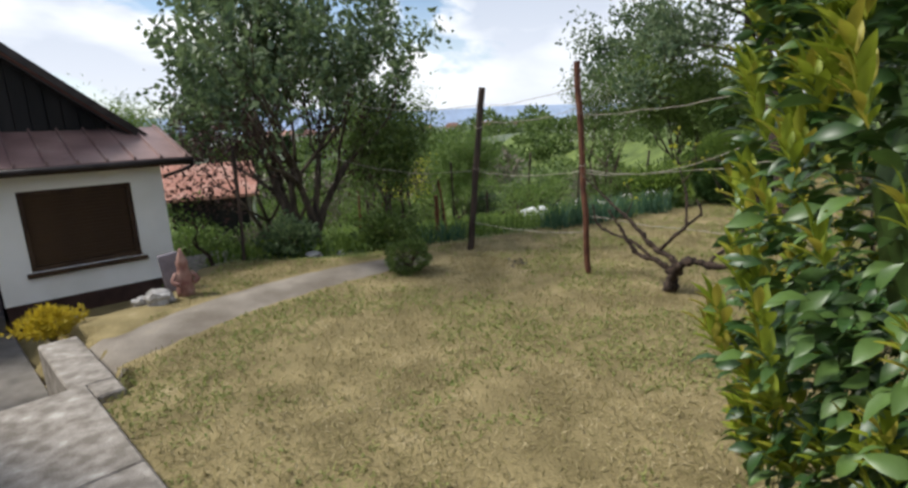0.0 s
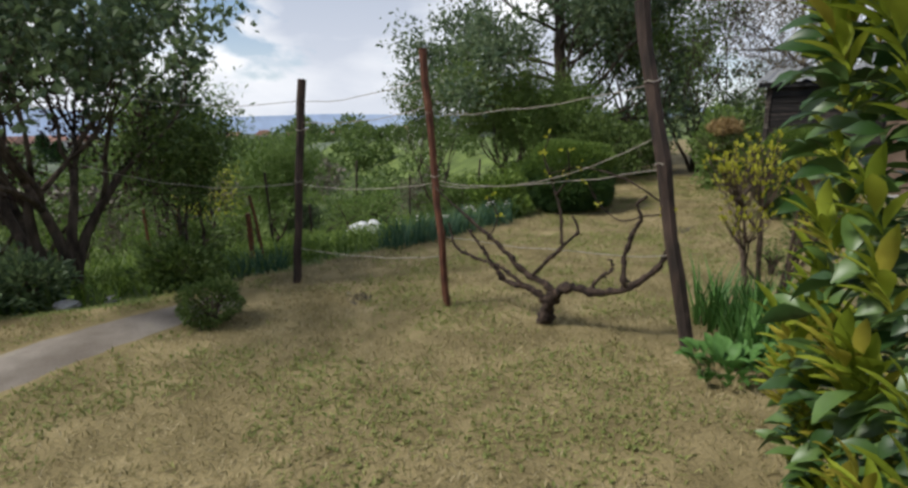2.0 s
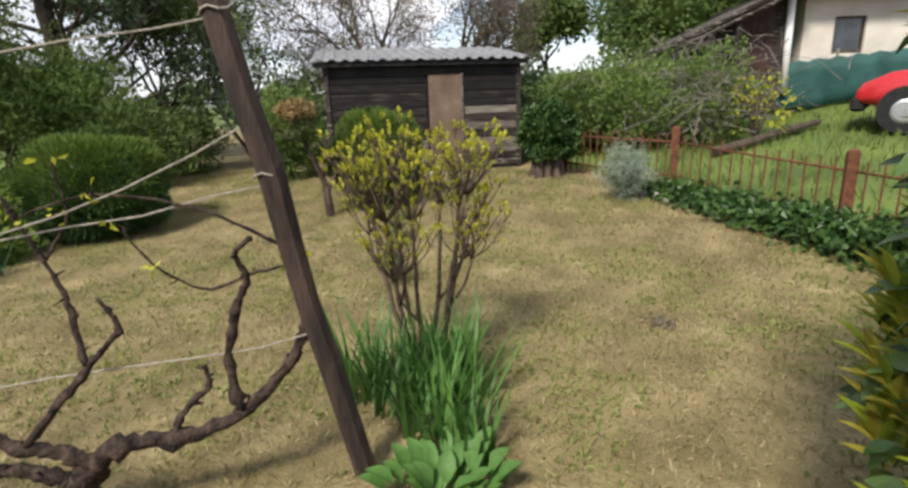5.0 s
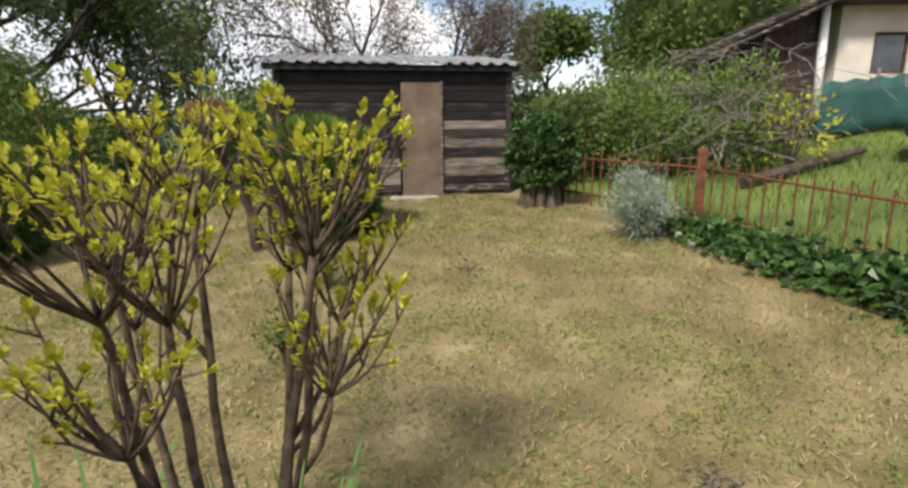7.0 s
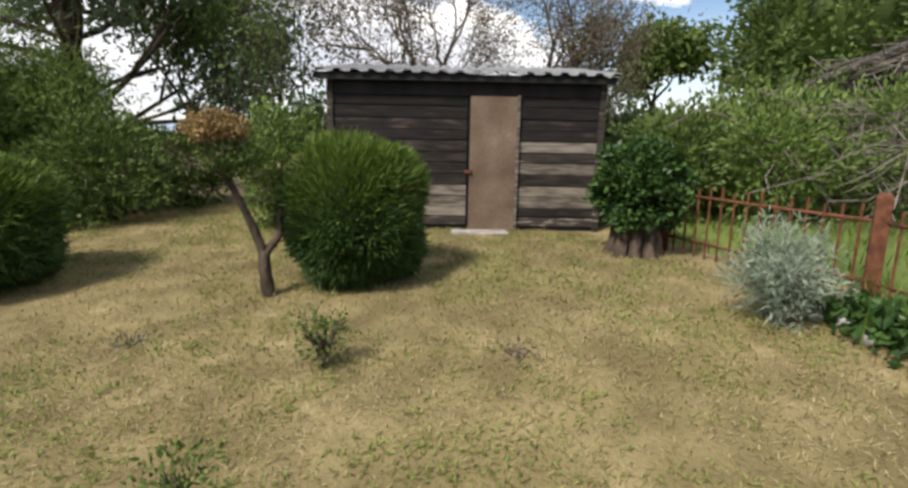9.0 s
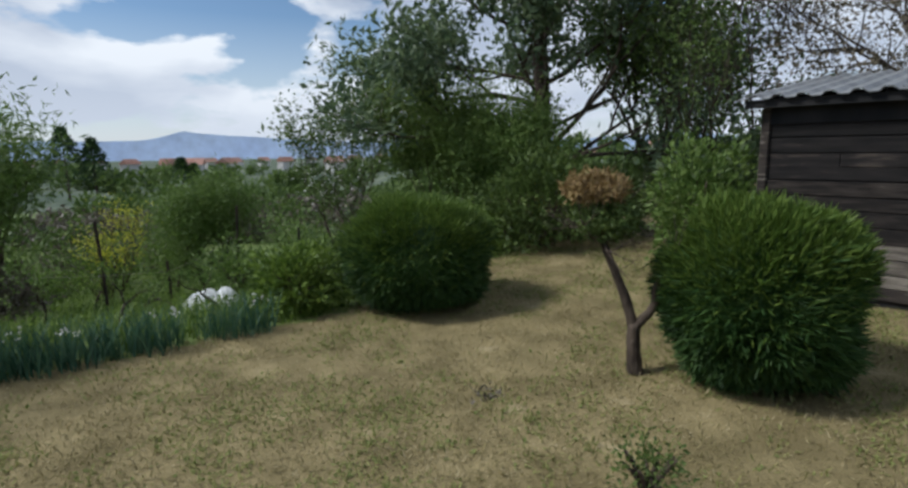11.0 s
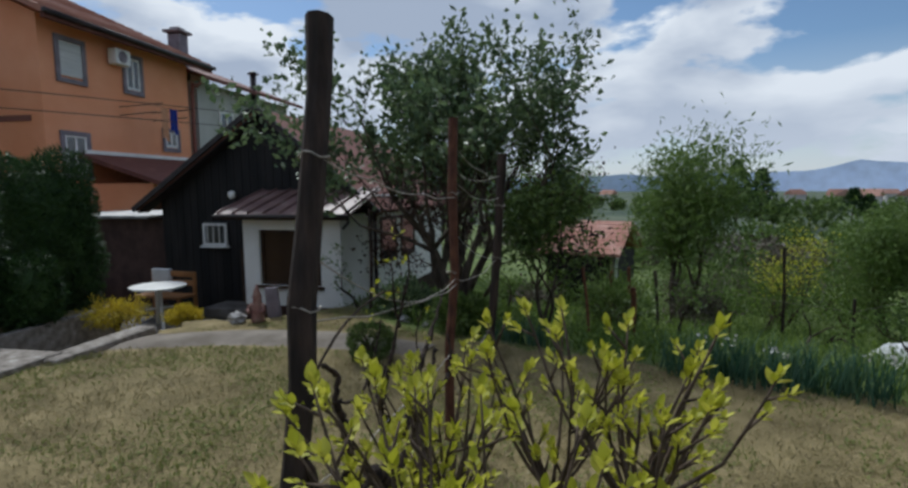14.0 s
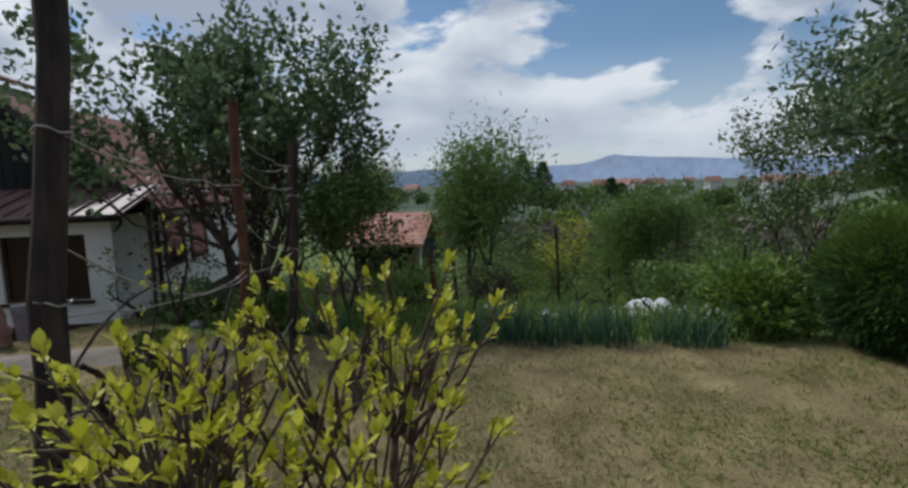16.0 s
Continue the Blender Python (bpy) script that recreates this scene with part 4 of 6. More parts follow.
def shed():
    ob = thing("garden_shed", SHED, "weathered dark plank shed with a corrugated roof", "shed")
    rng = np.random.default_rng(3)
    z, i = 0.06, 0
    while z < 1.86:
        h = 0.115 + 0.035 * rng.random()
        for x0, x1 in ((-1.74, -0.035), (0.615, 1.62)):
            for a, b in (((x0, x0 + 0.55 + 0.5 * rng.random()),) if x1 < 0 and rng.random() < 0.35 else ((x0, x1),)):
                cuts = [(a, b)] if b == x1 else [(a, b), (b + 0.006, x1)]
                for c0, c1 in cuts:
                    tilt = 0.012 * (rng.random() - 0.5)
                    # rows above 1 m take the darkest planks; bleached ones come only below
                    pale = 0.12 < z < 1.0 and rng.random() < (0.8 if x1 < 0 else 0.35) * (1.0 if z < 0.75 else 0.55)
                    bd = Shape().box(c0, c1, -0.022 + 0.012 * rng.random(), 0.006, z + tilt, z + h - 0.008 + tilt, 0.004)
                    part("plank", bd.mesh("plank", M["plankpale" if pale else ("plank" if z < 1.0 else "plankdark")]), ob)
        z += h
        i += 1
    part("inner_wall", Shape().box(-1.74, 1.62, 0.01, 0.06, -0.1, 1.9).mesh("inner_wall", M["blackwood"]), ob)
    part("side_wall", Shape().box(-1.76, -1.70, 0.02, 2.3, -0.1, 1.92).box(1.58, 1.64, 0.02, 2.3, -0.1, 1.92).box(-1.7, 1.58, 2.24, 2.3, -0.1, 2.1).mesh("side_wall", M["plank"]), ob)
    part("lintel_board", Shape().box(-1.76, 1.64, -0.03, 0.0, 1.66, 1.90, 0.006).mesh("lintel_board", M["blackwood"]), ob)
    for x in (-1.76, 1.60):
        part("corner_post", Shape().box(x - 0.01, x + 0.07, -0.045, 0.03, -0.1, 1.9, 0.008).mesh("corner_post", M["plank"]), ob)
    d = part("door", Shape().box(0.0, 0.58, -0.05, -0.012, 0.0, 1.66, 0.008).mesh("door", M["doorwood"]), ob, "worn brown plywood door")
    part("latch", Shape().box(-0.06, 0.03, -0.075, -0.05, 0.72, 0.76, 0.004).tube([(0.0, -0.09, 0.74), (0.0, -0.05, 0.74)], [0.014] * 2, 6).mesh("latch", M["rust"]), d)
    part("door_batten", Shape().box(0.575, 0.615, -0.055, -0.01, 0.0, 1.68, 0.006).mesh("door_batten", M["plankpale"]), ob)
    # corrugated roof, rising to the back
    sh = Shape()
    k = 18
    pts = []
    x0, x1 = -1.95, 1.80
    prof = []
    for j in range(k):
        x = x0 + (x1 - x0) * j / k
        w = (x1 - x0) / k
        prof += [(x, 0), (x + w * 0.35, 0), (x + w * 0.5, 0.035), (x + w * 0.8, 0.035)]
    prof.append((x1, 0))
    for y, zz in ((-0.20, 1.91), (2.5, 2.32)):
        for x, h in prof:
            pts.append((x, y, zz + h))
    for y, zz in ((-0.20, 1.905), (2.5, 2.315)):
        for x, h in prof:
            pts.append((x, y, zz + h - 0.004))
    c = len(prof)
    fs = []
    for j in range(c - 1):
        fs += [(j, j + 1, c + j + 1, c + j), (2 * c + j + 1, 2 * c + j, 3 * c + j, 3 * c + j + 1), (2 * c + j, 2 * c + j + 1, j + 1, j)]
    part("roof_sheet", sh.add(pts, fs).mesh("roof_sheet", M["galv"]), ob, "grey corrugated roof sheets")
    part("rafter", Shape().box(-1.9, 1.75, -0.15, -0.09, 1.82, 1.90).mesh("rafter", M["blackwood"]), ob)
    return ob


shed()
step = thing("stone_step", SHED @ pose(0.15, -0.35, 0, 0, 0, 4), "two flat pale stone slabs at the shed door", "step")
part("slab", Shape().box(-0.35, 0.35, -0.02, 0.25, -0.08, 0.02, 0.012).mesh("slab", M["rock"]), step)
part("slab", Shape().box(-0.2, 0.3, -0.28, -0.05, -0.10, -0.015, 0.012).mesh("slab", M["rock"]), step)
# ---------- rusty garden fence ----------


def fence():
    ob = thing("iron_fence", pose(0, 0, 0), "rusty red iron garden fence with round bars", "fence")
    for i in range(len(FENCE)):
        x, y = FENCE[i]
        z = ground_z(x, y)
        p = Shape().box(x - 0.05, x + 0.05, y - 0.05, y + 0.05, z - 0.1, z + 0.80, 0.006)
        post = part("post", p.mesh("post", M["rust"]), ob)
        part("post_cap", ball(Shape(), (x, y, z + 0.80), 0.055, 0.055, 0.03, 8, 4).mesh("post_cap", M["rust"], False), post)
        if i + 1 < len(FENCE):
            x2, y2 = FENCE[i + 1]
            z2 = ground_z(x2, y2)
            for h in (0.17, 0.62):
                part("rail", Shape().tube([(x, y, z + h), ((x + x2) / 2, (y + y2) / 2, (z + z2) / 2 + h - 0.006), (x2, y2, z2 + h)], [0.014] * 3, 8).mesh("rail", M["rust"], False), ob)
            n = 15
            for k in range(1, n):
                t = k / n
                a, b = x + (x2 - x) * t, y + (y2 - y) * t
                zz = z + (z2 - z) * t
                tip = 0.70 + 0.02 * ((k * 7) % 3)
                part("bar", Shape().tube([(a, b, zz + 0.02), (a + 0.004 * ((k * 5) % 3 - 1), b, zz + tip)], [0.0105, 0.0105], 6).mesh("bar", M["rust"]), ob)
    return ob


fence()

# ---------- vine row ----------
ROW_O, ROW_D = Vector((1.703, 5.695, 0)), Vector((0.599, -0.801, 0))


def on_row(s, z, off=0.0):
    return ROW_O + ROW_D * s + Vector((0.801, 0.599, 0)) * off + Vector((0, 0, z))


def square_post(name, a, b, w, mt, label, category="post", group="vine posts"):
    a, b = Vector(a), Vector(b)
    t = (b - a).normalized()
    ob = thing(name, Matrix.Translation(a), label, category, group)
    sh = Shape()
    e1 = t.cross(Vector((0.6, -0.8, 0))).normalized()
    e2 = t.cross(e1)
    L = (b - a).length
    rng = np.random.default_rng(int(abs(a.x * 100)) + 5)
    n = 9
    v, f = [], []
    for i in range(n + 1):
        c = t * (L * i / n) + e1 * 0.006 * rng.normal() + e2 * 0.006 * rng.normal()
        k = w * (0.5 + 0.03 * rng.normal())
        for q in range(8):
            wgt = 2 * math.pi * (q + 0.5) / 8
            rr = k * (1.18 if q % 2 else 1.18)
            v.append(c + e1 * math.cos(wgt) * rr + e2 * math.sin(wgt) * rr)
    for i in range(n):
        for q in range(8):
            f.append((i * 8 + q, i * 8 + (q + 1) % 8, i * 8 + 8 + (q + 1) % 8, i * 8 + 8 + q))
    f += [tuple(range(8))[::-1], tuple(n * 8 + q for q in range(8))]
    part("shaft", sh.add(v, f).mesh("shaft", M[mt]), ob)
    for h in (0.55, 0.78):
        c = t * L * h
        ring = Shape().tube([c + e1 * math.cos(x) * w * 0.66 + e2 * math.sin(x) * w * 0.66 + Vector((0, 0, 0.01 * math.sin(3 * x))) for x in np.linspace(0, 6.2, 12)], [0.004] * 12, 4)
        part("wire_loop", ring.mesh("wire_loop", M["wire"]), ob)
    return ob


square_post("vine_post", on_row(1.97, 0.02), on_row(1.53, 2.36), 0.085, "postdark", "thick dark leaning end post of the vine row")
square_post("vine_post", on_row(0.0, -0.12), on_row(-0.21, 2.2), 0.055, "rustpost", "slim rust-red vine post")
square_post("vine_post", (0.524, 7.066, -0.15), (0.74, 7.07, 2.04), 0.075, "postdark", "dark square vine post by the lawn edge")


def vine():
    rng = np.random.default_rng(11)
    b = on_row(0.9, -0.03)
    ob = thing("grape_vine", Matrix.Translation(b), "old gnarled bare grape vine trained on wires", "vine")
    def limb(name, pts, r0, r1, off=0.0, wob=0.012, parent=None):
        p = bent([on_row(s, z, off + 0.05 * math.sin(3 * s + z * 4)) - b for s, z in pts], 7, wob, rng)
        n = len(p)
        swell = [1 + 0.16 * rng.normal() * (r0 > 0.01) + (0.45 if r0 > 0.012 and rng.random() < 0.12 else 0) for _ in range(n)]
        sh = Shape().tube(p, [(r0 + (r1 - r0) * i / (n - 1)) * max(swell[i], 0.75) for i in range(n)], 9, 0.5, rng)
        for i in range(2, n - 1, 3):  # knots and spurs
            q = p[i]
            if rng.random() < 0.6:
                d = Vector(rng.normal(size=3)) + Vector((0, 0, 0.7))
                sh.tube([q, q + d.normalized() * (0.02 + 0.03 * rng.random())], [r1 * 1.1, r1 * 0.5], 5)
        return part(name, sh.mesh(name, M["vinebark"], False), parent or ob)
    limb("trunk", [(0.89, -0.06), (0.92, 0.12), (0.97, 0.24), (1.02, 0.30)], 0.052, 0.042)
    r = limb("arm", [(0.97, 0.26), (1.12, 0.35), (1.31, 0.34), (1.52, 0.38), (1.70, 0.52), (1.78, 0.66), (1.82, 0.82), (1.79, 0.98)], 0.036, 0.014)
    limb("cane", [(1.52, 0.40), (1.50, 0.60), (1.55, 0.80), (1.60, 0.91), (1.57, 1.01), (1.64, 1.07)], 0.022, 0.008, 0, 0.01, r)
    limb("spur", [(1.28, 0.35), (1.34, 0.45), (1.42, 0.51), (1.41, 0.59)], 0.016, 0.009, 0, 0.008, r)
    a = limb("arm", [(0.93, 0.15), (0.88, 0.24), (0.75, 0.29), (0.55, 0.31), (0.44, 0.43), (0.35, 0.56), (0.22, 0.72)], 0.034, 0.010)
    c = limb("arm", [(1.0, 0.28), (0.90, 0.36), (0.75, 0.41), (0.6, 0.54), (0.46, 0.66), (0.23, 0.82), (-0.1, 1.07)], 0.030, 0.007)
    limb("cane", [(0.72, 0.30), (0.6, 0.38), (0.44, 0.45), (0.33, 0.46), (0.11, 0.51), (0.04, 0.59), (0.01, 0.76)], 0.016, 0.008, 0, 0.01, a)
    d = limb("cane", [(0.81, 0.40), (0.98, 0.59), (1.09, 0.71), (1.15, 0.78), (1.10, 0.90)], 0.015, 0.007, 0, 0.01, c)
    limb("cane", [(1.04, 0.67), (1.01, 0.89), (0.96, 1.06), (0.88, 1.24)], 0.012, 0.005, 0, 0.01, c)
    thin = [[(1.6, 0.92), (1.45, 0.88), (1.3, 0.98), (1.2, 1.15)], [(1.58, 0.92), (1.75, 0.95), (1.84, 1.0)], [(0.96, 1.05), (1.05, 1.2), (1.04, 1.38)], [(1.78, 1.0), (1.5, 1.18), (1.15, 1.26), (0.9, 1.2)],
            [(0.42, 0.68), (0.5, 0.85), (0.42, 1.0)], [(0.9, 1.2), (0.85, 1.35), (0.9, 1.5)]]
    tips = []
    for k, pts in enumerate(thin):
        cane = limb("shoot", pts, 0.007, 0.003, 0.01, 0.006)
        tips.append(on_row(*pts[-1], 0.01) - b)
        tips.append(on_row(*pts[-2], 0.01) - b)
    tips = np.repeat(np.array(tips), 4, 0) + rng.normal(size=(len(tips) * 4, 3)) * 0.015
    part("bud_leaves", leaf_cloud("bud_leaves", tips, 0.034, 0.022, M["l_lime"], rng), ob)


vine()


def wire(a, b, sag=0.03, r=0.0035, mt="wire"):
    a, b = Vector(a), Vector(b)
    rng = np.random.default_rng(int(abs(a.x + b.z) * 977))
    pts = []
    for i in range(9):
        t = i / 8
        pts.append(a.lerp(b, t) - Vector((0, 0, sag * 4 * t * (1 - t))) + Vector(rng.normal(size=3)) * 0.006)
    return tagged(new("trellis_wire", Shape().tube(pts, [r] * 9, 5).mesh("trellis_wire", M[mt])), "slack grey trellis wire between vine posts", "wire", "trellis wires")


def p1(h):
    return Vector((0.524 + 0.098 * h, 7.066, h - 0.12))


for s0, z0, s1, z1, sg in ((-0.16, 1.66, 1.63, 1.83, 0.04), (-0.11, 1.07, 1.75, 1.27, 0.05), (-0.12, 1.12, 1.70, 1.50, 0.17), (-0.05, 0.62, 1.86, 0.66, 0.03)):
    wire(on_row(s0, z0, 0.03), on_row(s1, z1, 0.03), sg)
for h, s, z in ((1.95, -0.19, 1.98), (1.75, -0.17, 1.75), (1.15, -0.11, 1.1), (0.5, -0.04, 0.45)):
    wire(p1(h), on_row(s, z, 0.03), 0.06)
for h in (1.95, 1.15):
    wire(p1(h), (-1.4, 8.0, h + 0.1), 0.12)

# ---------- laurel hedge ----------


def leaf_mesh(L, W, curl):
    """One laurel leaf: a midrib with two curved halves."""
    v, f = [], []
    st = [(0.0, 0.05), (0.18, 0.55), (0.42, 1.0), (0.68, 0.85), (0.88, 0.4), (1.0, 0.02)]
    for t, w in st:
        z = -curl * L * (t - 0.4) ** 2
        v += [(t * L, -w * W / 2, z + 0.18 * w * W), (t * L, 0, z), (t * L, w * W / 2, z + 0.18 * w * W)]
    for i in range(len(st) - 1):
        a = i * 3
        f += [(a, a + 3, a + 4, a + 1), (a + 1, a + 4, a + 5, a + 2)]
    return v, f


def laurel():
    rng = np.random.default_rng(21)
    cx, cy = 2.16, 1.42
    ob = thing("laurel_hedge", pose(cx, cy, ground_z(cx, cy)), "tall glossy laurel hedge with yellow young shoots", "hedge")
    base = leaf_mesh(0.095, 0.042, 0.5)
    old = mesh("leaf", *base, M["l_laurel"], False)
    yng = mesh("leaf", *leaf_mesh(0.085, 0.026, 0.3), M["l_laurelnew"], False)
    def shell(count, inner=0.34):
        d = rng.normal(size=(count * 2, 3))
        d /= np.linalg.norm(d, axis=1)[:, None]
        d = d[d[:, 2] > -0.95][:count]
        sq = np.sign(d) * np.abs(d) ** 0.72
        lump = 1 + 0.06 * np.sin(d[:, 0] * 9 + 1) * np.sin(d[:, 2] * 8) + 0.05 * np.sin(d[:, 1] * 13 + d[:, 2] * 7)
        r = lump * (1 - inner * rng.random(len(d)) ** 1.6)
        p = sq * r[:, None] * np.array([1.16, 1.08, 1.42]) + np.array([0, 0, 1.40])
        return p, d
    def turn(d, lift):
        t = Vector(d) + Vector(rng.normal(size=3)) * 0.45 + Vector((0, 0, lift))
        q = t.to_track_quat("X", "Z").to_matrix().to_4x4()
        return q @ Matrix.Rotation(rng.normal() * 0.6, 4, "X")
    # nearest leaves one by one, the rest joined
    p, d = shell(12500)
    near = [i for i in range(len(p)) if p[i][0] < 0.1 and p[i][1] > -0.5 and rng.random() < 0.25][:260]
    rest = Shape()
    near_set = set(near)
    lv, lf = np.array(base[0]), base[1]
    for i in range(len(p)):
        if p[i][2] < 0.04:
            continue
        m = Matrix.Translation(p[i]) @ turn(d[i], -0.1) @ Matrix.Scale(0.65 + 0.6 * rng.random(), 4)
        if i in near_set:
            o = part("leaf", old, ob)
            o.matrix_local = m
        else:
            a = np.array(m)
            rest.add((lv @ a[:3, :3].T + a[:3, 3]).tolist(), lf)
    part("foliage", rest.mesh("foliage", M["l_laurel"], False), ob, kind="stuff")
    young = Shape()
    yv, yf = leaf_mesh(0.085, 0.026, 0.3)
    yv = np.array(yv)
    p, d = shell(1350, 0.06)
    for i in range(len(p)):
        if p[i][2] < 0.05:
            continue
        axis = (Vector(d[i]) * 0.5 + Vector((0, 0, 1))).normalized()
        for k in range(9):
            w = k * 2.4
            e = axis.orthogonal().normalized()
            e = Matrix.Rotation(w, 3, axis) @ e
            t = (axis + e * (0.35 + 0.07 * k)).normalized()
            m = Matrix.Translation(Vector(p[i]) + axis * (0.09 - 0.012 * k)) @ t.to_track_quat("X", "Z").to_matrix().to_4x4() @ Matrix.Scale(0.75 + 0.7 * rng.random(), 4)
            a = np.array(m)
            young.add((yv @ a[:3, :3].T + a[:3, 3]).tolist(), yf)
    part("young_foliage", young.mesh("young_foliage", M["l_laurelnew"], False), ob, "yellow-green young shoots", kind="stuff")
    bm = bmesh.new()
    bmesh.ops.create_icosphere(bm, subdivisions=3, radius=1)
    for v in bm.verts:
        q = Vector([math.copysign(abs(a) ** 0.72, a) for a in v.co])
        k = 0.66 + 0.08 * noise.noise(v.co * 4)
        v.co = Vector((q.x * 1.16 * k, q.y * 1.08 * k, max(q.z * 1.42 * k + 1.40, 0.02)))
    inner = bpy.data.meshes.new("inner_foliage")
    bm.to_mesh(inner)
    bm.free()
    inner.materials.append(M["l_laurel"])
    part("inner_foliage", inner, ob)
    st = Shape()
    for k in range(14):
        w = rng.random() * 6.28
        e = Vector((math.cos(w) * 0.9, math.sin(w) * 0.9, 1.2 + rng.random()))
        st.tube(bent([(e.x * 0.25, e.y * 0.25, -0.03), e * 0.5, e], 3), [0.025, 0.023, 0.02, 0.017, 0.014, 0.011, 0.008], 5)
    part("stem", st.mesh("stems", M["bark"], False), ob)


laurel()

# ---------- lime-budded shrub beside the row ----------


def bud_shrub():
    """Straight stems, each cut back to a head from which thin shoots fan out, with a leaf tuft at every tip."""
    rng = np.random.default_rng(31)
    x, y = 3.84, 4.28
    ob = thing("budding_shrub", pose(x, y, ground_z(x, y)), "many-stemmed shrub with fresh lime-yellow buds", "shrub")
    tips = []

    def head(sh, p, lean, shoots, size):
        for k in range(shoots):
            w = 2.4 * k + rng.normal() * 0.4
            tilt = 0.22 + 0.75 * math.sqrt((k + 0.5) / shoots)
            d = (Vector((math.cos(w) * tilt, math.sin(w) * tilt, 1)) + lean * 0.6).normalized()
            L = size * (0.65 + 0.6 * rng.random())
            mid = p + d * L * 0.5 + Vector(rng.normal(size=3)) * 0.012
            end = p + d * L * 0.96 + Vector((0, 0, 0.05 + 0.03 * rng.random()))
            pts = bent([p, mid, end], 3, 0.005, rng)
            sh.tube(pts, [0.0056 - 0.0006 * i for i in range(len(pts))], 5, 0.25, rng)
            up = (end - mid).normalized()
            tips.append((end, up, 1.0))
            for i in (3, 4, 5):
                if rng.random() < 0.75:
                    e = Matrix.Rotation(rng.random() * 6.28, 3, up) @ up.orthogonal().normalized()
                    q = pts[i] + (e + up).normalized() * (0.03 + 0.05 * rng.random())
                    sh.tube([pts[i], q], [0.0035, 0.002], 4)
                    tips.append((q, (e * 0.5 + up).normalized(), 0.75))

    for k in range(7):
        w = 2 * math.pi * k / 7 + rng.normal() * 0.25
        o = Vector((math.cos(w), math.sin(w), 0))
        top = 0.92 + 0.20 * rng.random()
        p0, p1, p2 = o * 0.07 + Vector((0, 0, -0.04)), o * (0.16 + 0.05 * rng.random()) + Vector((0, 0, top * 0.5)), o * (0.20 + 0.08 * rng.random()) + Vector((0, 0, top))
        sh = Shape()
        pts = bent([p0, p1, p2], 5, 0.012, rng)
        sh.tube(pts, [0.0165 - 0.0007 * i for i in range(len(pts))], 8, 0.35, rng)
        head(sh, p2, o * 0.35, 14, 0.35)
        # a lower side limb
        s = pts[4 + int(rng.integers(0, 3))]
        t = Matrix.Rotation(0.9 * (1 if k % 2 else -1), 3, "Z") @ o
        e = s + t * (0.13 + 0.05 * rng.random()) + Vector((0, 0, 0.22 + 0.12 * rng.random()))
        limb = bent([s, s.lerp(e, 0.5) + t * 0.03, e], 3, 0.008, rng)
        sh.tube(limb, [0.0105 - 0.0007 * i for i in range(len(limb))], 6, 0.3, rng)
        head(sh, e, t * 0.35, 9, 0.29)
        part("stem", sh.mesh("stem", M["twig"], False), ob)
    lv, lf = leaf_mesh(0.030, 0.018, -0.2)
    lv = np.array(lv)
    sh = Shape()
    for p, d, sc in tips:
        for k in range(7):
            e = Matrix.Rotation(k * 2.4 + rng.random() * 0.5, 3, d) @ d.orthogonal().normalized()
            t = (d + e * (0.35 + 0.15 * k)).normalized()
            m = np.array(Matrix.Translation(p - d * 0.004 * k) @ t.to_track_quat("X", "Z").to_matrix().to_4x4() @ Matrix.Scale(sc * (0.65 + 0.55 * rng.random()), 4))
            sh.add((lv @ m[:3, :3].T + m[:3, 3]).tolist(), lf)
    part("bud_foliage", sh.mesh("bud_foliage", M["l_lime"], False), ob, "lime-yellow opening buds", kind="stuff")


bud_shrub()

# ---------- lawn planting ----------


def clump(name, pts, label, height, width, lean, mt, seed, n, rad, category="plant", bend=0.6, flower=None, fans=False):
    rng = np.random.default_rng(seed)
    x0, y0 = pts[0]
    z0 = ground_z(x0, y0)
    ob = thing(name, pose(x0, y0, z0), label, category)
    base = []
    for x, y in pts:
        for k in range(n):
            a, r = rng.random() * 6.28, rad * math.sqrt(rng.random())
            px, py = x + math.cos(a) * r, y + math.sin(a) * r
            base.append((px - x0, py - y0, ground_z(px, py) - z0 - 0.01))
    base = np.array(base)
    if fans:
        for k in range(len(pts)):
            part("leaf_fan", blades("leaf_fan", base[k * n:(k + 1) * n], height, width, lean, M[mt], rng, bend), ob)
    else:
        part("leaves", blades("leaves", base, height, width, lean, M[mt], rng, bend), ob, kind="stuff")
    if flower:
        pos = base[rng.random(len(base)) < flower[1]] + np.array([0, 0, height * 0.85])
        part("flowers", leaf_cloud("flowers", np.repeat(pos, 4, 0) + rng.normal(size=(len(pos) * 4, 3)) * 0.02, 0.035, 0.03, M[flower[0]], rng), ob, kind="stuff")
    return ob


